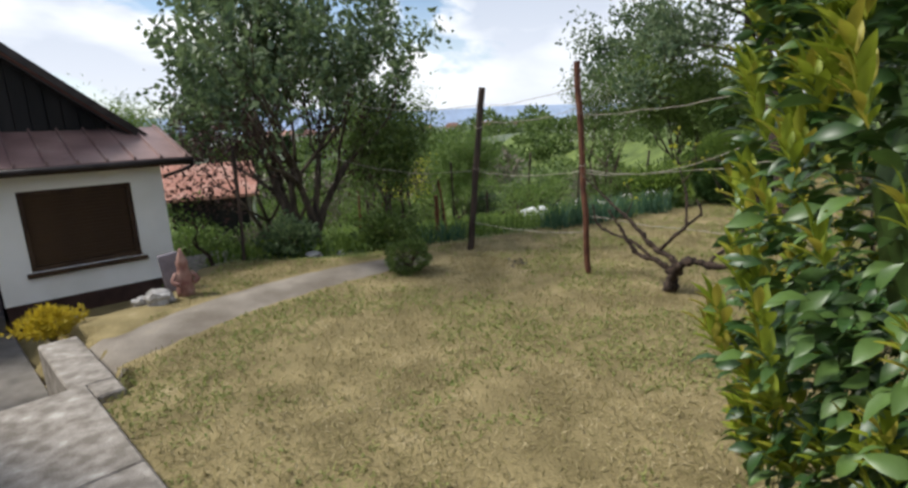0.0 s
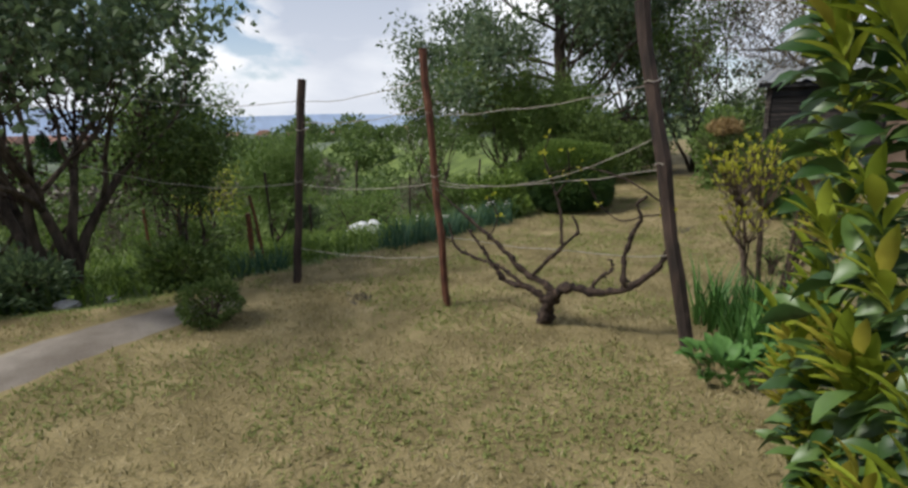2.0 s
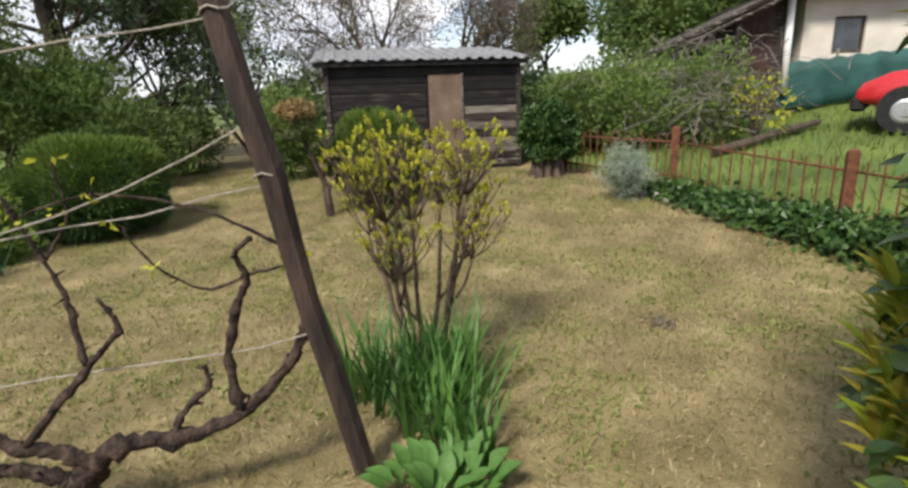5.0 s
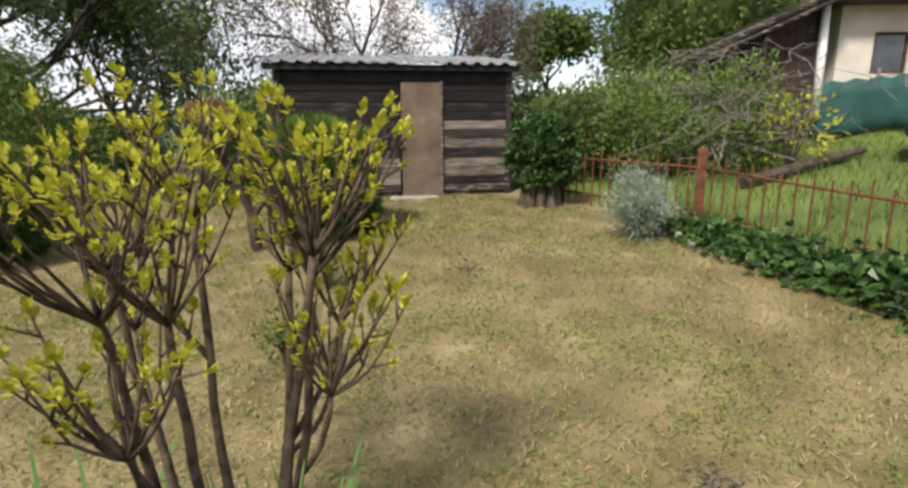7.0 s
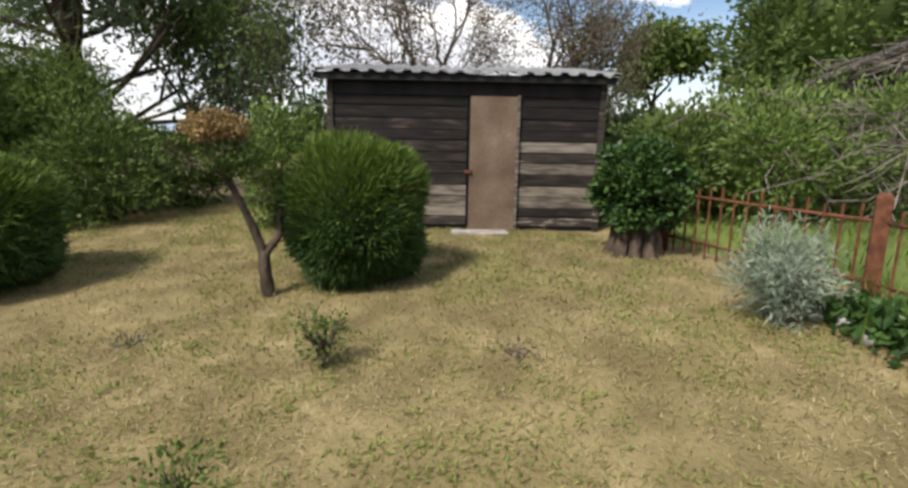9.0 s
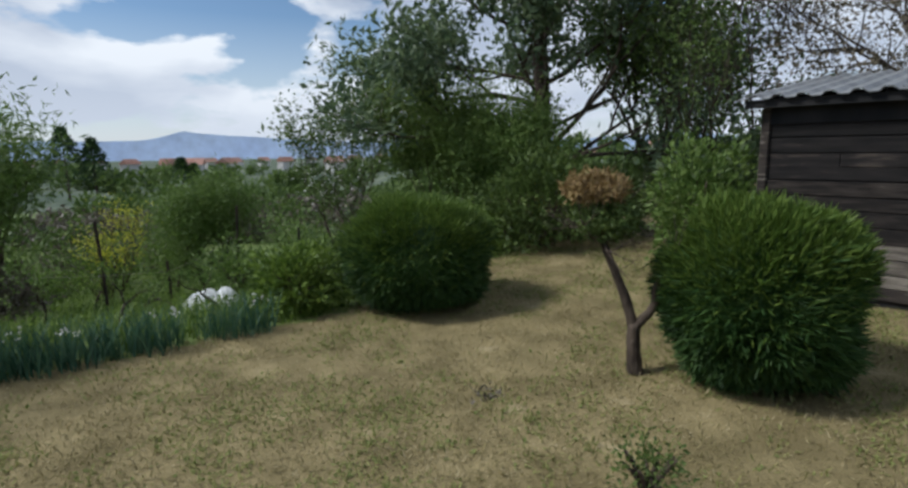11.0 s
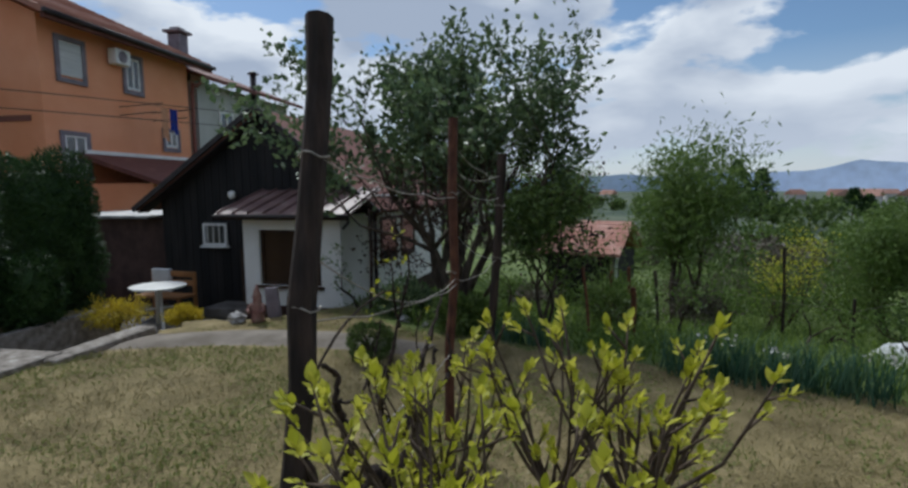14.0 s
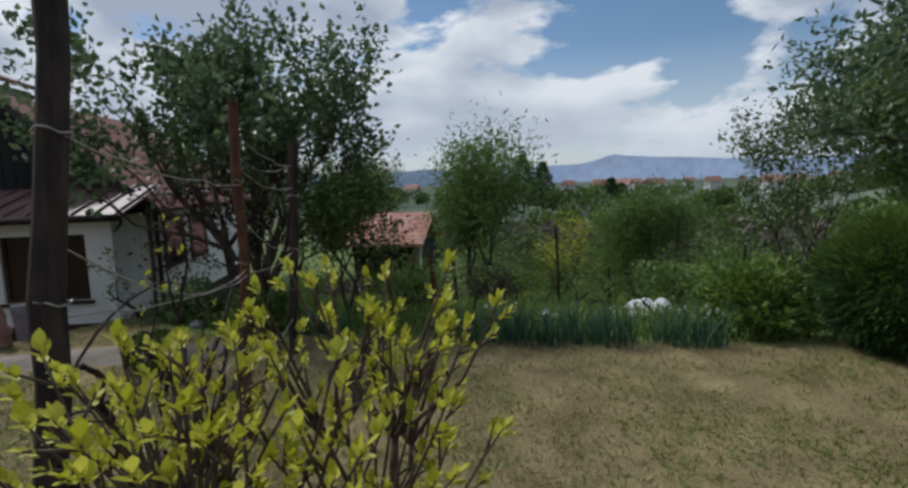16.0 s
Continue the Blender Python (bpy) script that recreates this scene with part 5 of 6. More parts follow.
clump("iris_clump", [(3.42, 4.22), (3.30, 4.0), (3.48, 4.45), (3.16, 3.78), (3.55, 4.1), (3.62, 3.95), (3.72, 4.12)], "fresh green iris clump with upright sword leaves", 0.46, 0.028, 0.36, "l_blade", 41, 50, 0.17, fans=True)
clump("daffodil_bed", [(1.95 + 0.25 * i, 8.27 + 0.112 * i + 0.05 * math.sin(i * 2)) for i in range(9) if i != 6], "bed of blue-green daffodil leaves along the lawn edge", 0.40, 0.014, 0.35, "l_daff", 42, 110, 0.24, flower=("l_blossom", 0.012))
clump("daffodil_tuft", [(0.1, 7.75), (0.35, 7.85)], "grey-green daffodil tuft at the lawn edge", 0.30, 0.014, 0.4, "l_daff", 43, 90, 0.2)


def rosette(name, x, y, label, seed, n, L, W, mt, spread):
    """A low plant of broad leaves."""
    rng = np.random.default_rng(seed)
    ob = thing(name, pose(x, y, ground_z(x, y)), label, "plant")
    lv, lf = leaf_mesh(L, W, 0.6)
    me = mesh("leaf", lv, lf, M[mt], False)
    for k in range(n):
        w = rng.random() * 6.28
        r = spread * math.sqrt(rng.random())
        t = Vector((math.cos(w), math.sin(w), 0.5 + 1.2 * rng.random()))
        o = part("leaf", me, ob)
        o.matrix_local = Matrix.Translation((math.cos(w) * r, math.sin(w) * r, 0.02 + 0.10 * rng.random())) @ t.to_track_quat("X", "Z").to_matrix().to_4x4() @ Matrix.Scale(0.6 + 0.6 * rng.random(), 4)
    return ob


rosette("broad_leaved_plant", 2.80, 3.70, "low bright green plant with broad leaves by the end post", 44, 95, 0.125, 0.07, "l_blade", 0.22)
bush("box_shrub", -0.25, 6.15, "small round green box shrub on the lawn", 51, 0.24, 0.24, 0.36, "l_mid", 2600, (0.035, 0.018), base=0.0)
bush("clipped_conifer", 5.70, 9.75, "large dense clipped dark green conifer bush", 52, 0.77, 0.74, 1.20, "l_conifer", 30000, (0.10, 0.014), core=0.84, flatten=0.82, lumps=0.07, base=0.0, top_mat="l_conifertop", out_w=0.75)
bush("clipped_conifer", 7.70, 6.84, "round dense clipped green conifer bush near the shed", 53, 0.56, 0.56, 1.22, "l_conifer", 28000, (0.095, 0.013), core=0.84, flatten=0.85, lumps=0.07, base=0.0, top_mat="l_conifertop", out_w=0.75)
bush("small_rose_shrub", 6.38, 5.84, "sparse little shrub on the lawn", 54, 0.2, 0.2, 0.36, "l_mid", 500, (0.03, 0.016), depth_in=0.9)
bush("small_rose_shrub", 5.1, 5.18, "sparse little shrub with thin stems on the lawn", 55, 0.17, 0.17, 0.34, "l_mid", 420, (0.03, 0.016), depth_in=0.9)
bush("silver_shrub", 8.42, 3.60, "silvery grey-leaved shrub beside the fence", 56, 0.27, 0.27, 0.58, "l_silver", 4600, (0.075, 0.010), lumps=0.4, depth_in=0.75, out_w=0.35)


def stump():
    x, y = 9.86, 4.96
    rng = np.random.default_rng(61)
    ob = thing("ivy_stump", pose(x, y, ground_z(x, y)), "old tree stump wrapped in dark ivy", "stump")
    sh = Shape()
    for k in range(9):
        w = k * 0.7
        sh.tube(bent([(math.cos(w) * 0.24, math.sin(w) * 0.24, -0.05), (math.cos(w) * 0.17, math.sin(w) * 0.17, 0.25), (math.cos(w) * 0.12, math.sin(w) * 0.12, 0.9)], 4), [0.085 - 0.004 * i for i in range(9)], 8, 0.5, rng)
    part("wood", sh.mesh("wood", M["bark"], False), ob)
    n = 6400
    d = rng.normal(size=(n, 3))
    d /= np.linalg.norm(d, axis=1)[:, None]
    pos = d * np.array([0.44, 0.44, 0.46]) * (1 - 0.35 * rng.random(n))[:, None] * (1 + 0.2 * np.sin(d[:, 0] * 6) * np.sin(d[:, 2] * 7))[:, None] + np.array([0.04, 0, 0.68])
    part("ivy", leaf_cloud("ivy", pos, 0.07, 0.06, M["l_ivy"], rng, 0.1, d, 0.5), ob, "dark glossy ivy")


stump()


def dead_tree():
    """Small forked tree with a rusty dry head."""
    x, y = 7.05, 7.2
    rng = np.random.default_rng(62)
    ob = thing("forked_tree", pose(x, y, ground_z(x, y) - 0.03), "small forked tree with rust-brown dry leaves", "tree")
    left = Vector((-0.866, 0.5, 0))
    sh = Shape()
    sh.tube(bent([(0, 0, 0), left * 0.02 + Vector((0, 0, 0.2)), left * 0.03 + Vector((0, 0, 0.42))], 4), [0.062 - 0.002 * i for i in range(9)], 8, 0.2, rng)
    sh.tube(bent([left * 0.03 + Vector((0, 0, 0.38)), left * 0.10 + Vector((0, 0, 0.62)), left * 0.24 + Vector((0, 0, 0.95)), left * 0.30 + Vector((0, 0, 1.2))], 4), [0.042 - 0.0018 * i for i in range(13)], 7, 0.2, rng)
    sh.tube(bent([left * 0.03 + Vector((0, 0, 0.38)), left * -0.10 + Vector((0, 0, 0.55)), left * -0.12 + Vector((0, 0, 0.72)), left * -0.24 + Vector((0, 0, 0.92))], 4), [0.038 - 0.0018 * i for i in range(13)], 7, 0.2, rng)
    tips = []
    for k in range(8):
        grow(sh, rng, left * 0.26 + Vector((0, 0, 1.0)), Vector(rng.normal(size=3)) * 0.6 + Vector((0, 0, 0.6)), 0.3, 0.012, 2, 3, 0.8, 0.1, 0.7, tips)
    for k in range(3):
        grow(sh, rng, left * -0.22 + Vector((0, 0, 0.9)), Vector(rng.normal(size=3)) * 0.6 + Vector((0, 0, 0.3)), 0.22, 0.009, 1, 3, 0.8, 0.1, 0.7)
    part("trunk", sh.mesh("trunk", M["bark"], False), ob)
    n = 1700
    d = rng.normal(size=(n, 3))
    d /= np.linalg.norm(d, axis=1)[:, None]
    c = left * 0.34 + Vector((0, 0, 1.40))
    part("crown", leaf_cloud("crown", d * np.array([0.25, 0.25, 0.13]) * (rng.random(n) ** 0.5)[:, None] + np.array(c), 0.05, 0.022, M["l_rust"], rng), ob)
    c = left * 0.24 + Vector((0, 0, 1.18))
    part("lower_crown", leaf_cloud("lower_crown", d * np.array([0.26, 0.26, 0.17]) * (rng.random(n) ** 0.5)[:, None] + np.array(c), 0.045, 0.02, M["l_mid"], rng), ob)


dead_tree()

# ivy and weeds along the fence foot, with a low stone edging
edge = thing("fence_border", pose(0, 0, 0), "low border of stones at the foot of the fence", "edging")
rng = np.random.default_rng(71)
for i in range(34):
    t = i / 33
    x, y = 9.0 + (4.6 - 9.0) * t - 0.35, 3.35 + (-1.2 - 3.35) * t
    if i % 2 == 0 or rng.random() < 0.6:
        st = ball(Shape(), (x + 0.06 * rng.normal(), y + 0.04 * rng.normal(), ground_z(x, y) + 0.02), 0.09 + 0.05 * rng.random(), 0.08, 0.06 + 0.03 * rng.random(), 7, 5)
        part("stone", st.mesh("stone", M["rock"], False), edge)
border = thing("border_ivy", pose(0, 0, 0), "dark ivy and weeds growing along the fence foot", "ivy", kind="stuff")
pos = []
for i in range(9500):
    t = rng.random() ** 0.8
    w = abs(rng.normal()) * 0.24
    x, y = 9.0 + (4.6 - 9.0) * t - 0.22 - 0.18 * t + 0.12 * rng.normal() * (1 + t), 3.3 + (-1.2 - 3.3) * t + 0.12 * rng.normal() * (1 + t)
    h = 0.34 * rng.random() * (0.6 + 0.5 * math.sin(t * 23) ** 2) * (0.5 + 1.3 * t)
    pos.append((x, y, ground_z(x, y) + h))
part("leaves", leaf_cloud("leaves", pos, 0.09, 0.07, M["l_ivy"], rng, 0.3), border)
weeds = blades("weeds", np.array([(x, y, ground_z(x, y)) for x, y in ((9.1 - 4.5 * t + 0.25 * n1, 3.2 - 4.6 * t + 0.25 * n2) for t, n1, n2 in zip(rng.random(1500), rng.normal(size=1500), rng.normal(size=1500)))]), 0.3, 0.012, 0.5, M["l_field"], rng)
part("weeds", weeds, border)

# ---------- rocks, gnome, court things ----------


def rock(x, y, s, seed, label):
    rng = np.random.default_rng(seed)
    bm = bmesh.new()
    bmesh.ops.create_icosphere(bm, subdivisions=3, radius=1)
    off = Vector(rng.normal(size=3)) * 5
    for v in bm.verts:
        v.co *= 0.8 + 0.35 * noise.noise(v.co * 1.6 + off) + 0.12 * noise.noise(v.co * 5 + off)
        v.co = Vector((v.co.x * s[0], v.co.y * s[1], v.co.z * s[2]))
    me = bpy.data.meshes.new("rock")
    bm.to_mesh(me)
    bm.free()
    me.materials.append(M["rock"])
    ob = new("rock", me)
    ob.location = (x, y, ground_z(x, y) + s[2] * 0.45)
    return tagged(ob, label, "rock", "garden rocks")


rock(-2.72, 5.5, (0.17, 0.13, 0.11), 1, "pale rough garden rock beside the path")
rock(-2.93, 5.55, (0.10, 0.09, 0.07), 2, "small pale garden rock beside the path")
rock(-3.75, 5.72, (0.11, 0.1, 0.1), 3, "grey rock by the porch plinth")
rock(-3.55, 5.9, (0.08, 0.07, 0.07), 4, "grey rock by the porch plinth")
rock(-1.55, 7.35, (0.13, 0.09, 0.06), 5, "flat pale rock at the tree foot")
rock(-1.2, 7.45, (0.08, 0.07, 0.05), 6, "small pale rock at the tree foot")


def gnome():
    sh = Shape()
    z0 = ground_z(-2.55, 5.72)
    prof = [(0.0, 0.085), (0.05, 0.09), (0.12, 0.078), (0.2, 0.085), (0.26, 0.06), (0.30, 0.055), (0.34, 0.062), (0.38, 0.05), (0.44, 0.03), (0.5, 0.008)]
    sh.tube([(0, 0, z) for z, r in prof], [r for z, r in prof], 14)
    sh.tube(bent([(0.07, 0, 0.24), (0.12, -0.04, 0.17), (0.07, -0.09, 0.14)], 3), [0.024] * 7, 7)
    sh.tube(bent([(-0.07, 0, 0.24), (-0.12, -0.04, 0.17), (-0.07, -0.09, 0.14)], 3), [0.024] * 7, 7)
    ob = new("garden_gnome", sh.mesh("garden_gnome", M["terracotta"], False))
    ob.matrix_world = pose(-2.55, 5.72, z0, 0, 0, 40)
    tagged(ob, "red painted terracotta garden gnome by the porch", "statue")


gnome()
board = thing("stone_slab", pose(-2.78, 6.02, ground_z(-2.78, 6.02) - 0.02, 0, -6, 38), "upright grey stone slab behind the gnome", "slab")
part("slab", Shape().box(-0.10, 0.10, -0.03, 0.03, 0, 0.42, 0.012).mesh("slab", M["stonegrey"]), board)

for x, y, s, sd in ((-3.45, 5.0, 0.21, 81), (-3.9, 4.25, 0.33, 82)):
    bush("golden_shrub", x, y, "rounded golden yellow shrub by the pavement edge", sd, s, s, s * 1.15, "l_yellow", 2400, (0.045, 0.018), lumps=0.3, depth_in=0.6, z=max(ground_z(x, y), -0.15))


def garden_table():
    ob = thing("garden_table", pose(-5.2, 4.95, -0.49), "white garden table on crossed legs", "table")
    top = Shape().tube([(0, 0, 0.665), (0, 0, 0.67), (0, 0, 0.695), (0, 0, 0.70)], [0.40, 0.42, 0.42, 0.40], 24)
    part("tabletop", top.mesh("tabletop", M["plastic"]), ob)
    for a in (1, -1):
        part("leg", Shape().tube([(0.28 * a, 0.0, 0.0), (-0.22 * a, 0.05 * a, 0.665)], [0.028] * 2, 7).mesh("leg", M["plastic"]), ob)
    part("crossbar", Shape().tube([(0.03, -0.2, 0.33), (0.03, 0.2, 0.33)], [0.016] * 2, 6).mesh("crossbar", M["plastic"]), ob)
    ch = thing("garden_bench", pose(-5.9, 5.15, -0.49, 0, 0, 35), "wooden garden bench with a cloth over it", "bench")
    part("seat", Shape().box(-0.5, 0.5, -0.2, 0.2, 0.38, 0.42, 0.01).mesh("seat", M["bench"]), ch)
    for z in (0.55, 0.70):
        part("back_slat", Shape().box(-0.5, 0.5, 0.19, 0.22, z, z + 0.1, 0.008).mesh("back_slat", M["bench"]), ch)
    for x in (-0.46, 0.46):
        for y in (-0.17, 0.2):
            part("leg", Shape().box(x - 0.025, x + 0.025, y - 0.025, y + 0.025, 0.0, 0.8 if y > 0 else 0.38, 0.004).mesh("leg", M["bench"]), ch)
    cl = Shape().box(-0.45, -0.05, 0.14, 0.245, 0.42, 0.835, 0.02)
    tagged(new("bench_cloth", cl.mesh("bench_cloth", M["tarp"])), "pale folded cloth over the bench back", "cloth").matrix_world = pose(-5.9, 5.15, -0.49, 0, 0, 35)


garden_table()

# thujas and rounded evergreens along the pavement
for x, y, r, h, sd, lab in ((-3.42, 2.41, 0.37, 2.5, 91, "tall dark columnar thuja beside the pavement"), (-4.06, 2.70, 0.42, 2.7, 92, "tall dark columnar thuja beside the pavement"),
                            (-5.5, 3.55, 0.74, 2.6, 93, "broad dark upright thuja by the yard"), (-3.92, 3.36, 0.36, 1.0, 94, "low rounded evergreen beside the kerb"), (-2.62, 1.75, 0.42, 2.3, 95, "tall dark columnar thuja beside the pavement")):
    bush("thuja", x, y, lab, sd, r, r, h, "l_thuja", int(12000 * r * h), (0.085, 0.02), flatten=0.9, lumps=0.12, base=0.0, category="conifer", out_w=0.3, core=0.84, z=-0.06 if x > -5 else -0.3)

# ---------- trees ----------
tree("lilac_tree", -1.78, 8.38, "spreading many-stemmed dark green tree by the cottage", 101, 4.2, 0.105, 6, 4, "l_dark", (0.10, 0.066), 5, 0.075, kids=3, spread=0.70, up=0.26, shrink=0.73, lean=0.48, first=0.36)
tree("plum_tree", -2.6, 9.3, "small purple-leaved tree behind the porch", 102, 3.0, 0.06, 3, 3, "l_purple", (0.07, 0.04), 9, 0.16, lean=0.3)
tree("small_fruit_tree", -0.55, 9.0, "young green fruit tree at the field edge", 103, 2.3, 0.045, 3, 3, "l_mid", (0.075, 0.045), 8, 0.14, lean=0.35)


def layered_tree():
    """One straight trunk with wide, nearly level boughs that carry leaves in tufts."""
    x, y = 9.0, 15.2
    rng = np.random.default_rng(104)
    ob = thing("locust_tree", pose(x, y, ground_z(x, y)), "tall dark leafy tree with level boughs behind the lawn", "tree")
    wood, tips = Shape(), []
    stem = bent([(0, 0, -0.1), (0.1, 0.05, 2.2), (0.02, 0.1, 4.6), (0.15, 0.0, 7.0), (0.1, 0.1, 9.0)], 5, 0.04, rng)
    wood.tube(stem, [0.24 * (1 - 0.85 * i / (len(stem) - 1)) for i in range(len(stem))], 9, 0.2, rng)
    for k in range(44):
        h = 0.12 + 0.86 * k / 43
        p = stem[int(h * (len(stem) - 1))]
        w = k * 2.4 + 0.5 * rng.normal()
        reach = 2.45 * (1.12 - 0.55 * h)
        grow(wood, rng, Vector(p), Vector((math.cos(w), math.sin(w), 0.25 + 0.5 * h)), reach, 0.07 * (1.1 - 0.7 * h), 3, 3, 0.62, 0.06, 0.60, tips, 0.14)
    part("trunk", wood.mesh("trunk", M["bark"], False), ob)
    tips = np.array(tips)
    pos = np.repeat(tips, 7, 0)
    pos = pos + rng.normal(size=pos.shape) * np.array([0.22, 0.22, 0.15])
    part("crown", leaf_cloud("crown", pos, 0.17, 0.085, M["l_locust"], rng, 0.15), ob)


layered_tree()
tree("locust_tree", 12.4, 16.0, "tall dark leafy tree behind the shed", 105, 7.0, 0.16, 2, 5, "l_mid", (0.12, 0.065), 3, 0.24, kids=3, spread=0.8, up=0.2, shrink=0.75, first=0.25, lean=0.25)
tree("willow_shrub", 6.75, 14.2, "feathery light green willow shrub", 106, 3.7, 0.06, 7, 4, "l_willow", (0.11, 0.026), 9, 0.17, kids=3, spread=0.5, up=0.34, lean=0.36, first=0.34)
tree("willow_shrub", 7.9, 13.4, "feathery light green willow shrub", 117, 2.6, 0.05, 6, 4, "l_light", (0.10, 0.03), 7, 0.16, kids=3, spread=0.55, up=0.3, lean=0.4, first=0.34)
tree("apple_tree", 4.9, 14.2, "thin young apple tree with white blossom", 107, 3.6, 0.06, 3, 4, "l_mid", (0.075, 0.045), 3, 0.12, kids=3, spread=0.6, up=0.3, lean=0.35, first=0.38, extra=("blossom", "l_blossom", 1, 0.05, 0.045))
tree("bare_walnut_tree", 14.9, 10.6, "open-branched tree with sparse young leaves behind the shed", 108, 6.2, 0.20, 2, 5, "l_sprout", (0.07, 0.045), 2, 0.14, kids=4, spread=0.8, up=0.12, shrink=0.74, lean=0.35, first=0.36)
tree("bare_walnut_tree", 16.2, 9.0, "open-branched tree with sparse young leaves behind the shed", 109, 6.0, 0.24, 1, 5, "l_sprout", (0.07, 0.045), 2, 0.14, kids=4, spread=0.8, up=0.12, shrink=0.74, first=0.34)
tree("bare_elder_tree", 10.9, 11.9, "bare thin-stemmed elder beside the shed", 110, 4.6, 0.07, 4, 4, "l_light", (0.06, 0.035), 2, 0.15, kids=3, spread=0.5, up=0.35, lean=0.35, first=0.38)
tree("round_maple", 25.0, 8.3, "round bright green maple beyond the shed", 111, 4.8, 0.16, 1, 5, "l_mid", (0.24, 0.16), 6, 0.3, z=1.5, kids=3, spread=0.75, up=0.3, shrink=0.66, first=0.34)
# field fruit trees
tree("peach_tree", -1.3, 13.6, "feathery green peach tree in the field", 112, 3.3, 0.09, 3, 4, "l_light", (0.14, 0.032), 9, 0.30, kids=3, spread=0.55, up=0.4, lean=0.35, first=0.38)
tree("peach_tree", 1.1, 18.3, "rounded light green fruit tree in the field", 113, 3.0, 0.09, 3, 4, "l_light", (0.14, 0.032), 9, 0.30, kids=3, spread=0.65, up=0.3, lean=0.35, first=0.36)
tree("peach_tree", -0.7, 17.2, "small yellowish fruit tree in the field", 114, 2.2, 0.06, 3, 3, "l_lime", (0.06, 0.035), 3, 0.16, spread=0.6, lean=0.35)
tree("willow_tree", -10.5, 20.5, "pale green willow behind the red-roofed barn", 115, 5.2, 0.14, 4, 4, "l_light", (0.18, 0.04), 6, 0.35, kids=3, spread=0.6, up=0.35, lean=0.4, first=0.38)
tree("willow_tree", -15.0, 18.5, "pale green willow behind the cottage", 116, 5.6, 0.14, 4, 4, "l_light", (0.18, 0.04), 6, 0.35, kids=3, spread=0.6, up=0.35, lean=0.4, first=0.38)
# understory by the big trees
for k, (x, y, rx, h, mt, lab, n) in enumerate(((7.9, 11.9, 0.9, 1.5, "l_mid", "loose green shrub behind the lawn", 5200), (9.3, 12.2, 0.8, 1.3, "l_mid", "loose green shrub behind the lawn", 4200), (6.6, 12.4, 0.8, 1.0, "l_field", "weedy green shrub behind the clipped bush", 3600),
                                                (8.95, 9.35, 0.55, 1.5, "l_light", "bright green shrub at the shed corner", 3800), (4.35, 9.9, 0.5, 0.8, "l_field", "weedy bush beside the daffodils", 2400), (11.2, 10.8, 0.8, 1.7, "l_dark", "dark shrub at the shed side", 4200),
                                                (11.7, 5.0, 0.7, 1.5, "l_mid", "green shrub beside the shed wall", 3600), (8.6, 13.4, 0.35, 1.7, "l_yellow", "thin yellow forsythia twigs", 500), (-1.9, 7.6, 0.35, 0.5, "l_dark", "dark green low shrub at the tree foot", 1400), (-0.6, 7.6, 0.35, 0.5, "l_mid", "green weeds at the tree foot", 1400))):
    bush("shrub", x, y, lab, 200 + k, rx, rx, h, mt, n, (0.085, 0.045), lumps=0.25, depth_in=0.6, base=0.0)
# hillside beyond the fence
for k, (x, y, rx, h, mt, lab, n, L) in enumerate(((12.1, 3.9, 0.85, 1.45, "l_light", "tangled green brush beyond the fence", 4600, 0.09), (13.4, 2.6, 1.0, 1.6, "l_light", "tangled dark brush beyond the fence", 3600, 0.09), (12.2, 2.45, 0.6, 0.8, "l_mid", "tangled dark brush beyond the fence", 2000, 0.08), (13.9, 3.9, 1.0, 1.7, "l_mid", "tangled green brush beyond the fence", 4200, 0.10), (12.6, 5.2, 0.9, 1.3, "l_mid", "tangled green brush beyond the shed", 5000, 0.09),
                                                   (15.2, 4.9, 1.3, 1.3, "l_mid", "tangled green brush on the bank", 6500, 0.11), (12.15, 1.8, 0.62, 1.15, "l_lime", "sparse shrub with yellow-green leaves beyond the fence", 300, 0.09),
                                                   (22.0, 3.5, 2.4, 4.6, "l_mid", "big rounded green thicket on the hill", 9000, 0.2), (27.6, 4.3, 2.6, 3.6, "l_mid", "big rounded green thicket on the hill", 9000, 0.24), (24.5, 1.2, 2.4, 5.6, "l_dark", "dark thicket behind the old barn", 8000, 0.2), (21.0, 9.0, 2.0, 1.6, "l_dark", "dark thicket beyond the shed", 6500, 0.16), (29.0, 0.5, 3.2, 6.5, "l_mid", "big rounded green thicket on the hill", 8000, 0.26))):
    bush("thicket", x, y, lab, 300 + k, rx, rx, h, mt, n, (L, L * 0.5), lumps=0.3, depth_in=0.5, base=0.0, category="shrub", core=0.62 if h > 3 else 0.0)
# pile of cut branches
rng = np.random.default_rng(401)
pile = Shape()
px, py = 12.8, 2.9
for k in range(480):
    a = rng.random() * 6.28
    c = Vector((px + rng.normal() * 0.75, py + rng.normal() * 0.8, 0))
    c.z = ground_z(c.x, c.y) + min(abs(rng.normal()) * 0.75, 1.7) + 0.15
    d = Vector((math.cos(a), math.sin(a), rng.normal() * 0.5)).normalized() * (0.18 + 0.34 * rng.random())
    pile.tube([c - d, c + Vector(rng.normal(size=3)) * 0.08, c + d], [0.010, 0.008, 0.003], 4)
ob = thing("branch_pile", pose(0, 0, 0), "tangled heap of grey cut branches beyond the fence", "brushwood", kind="stuff")
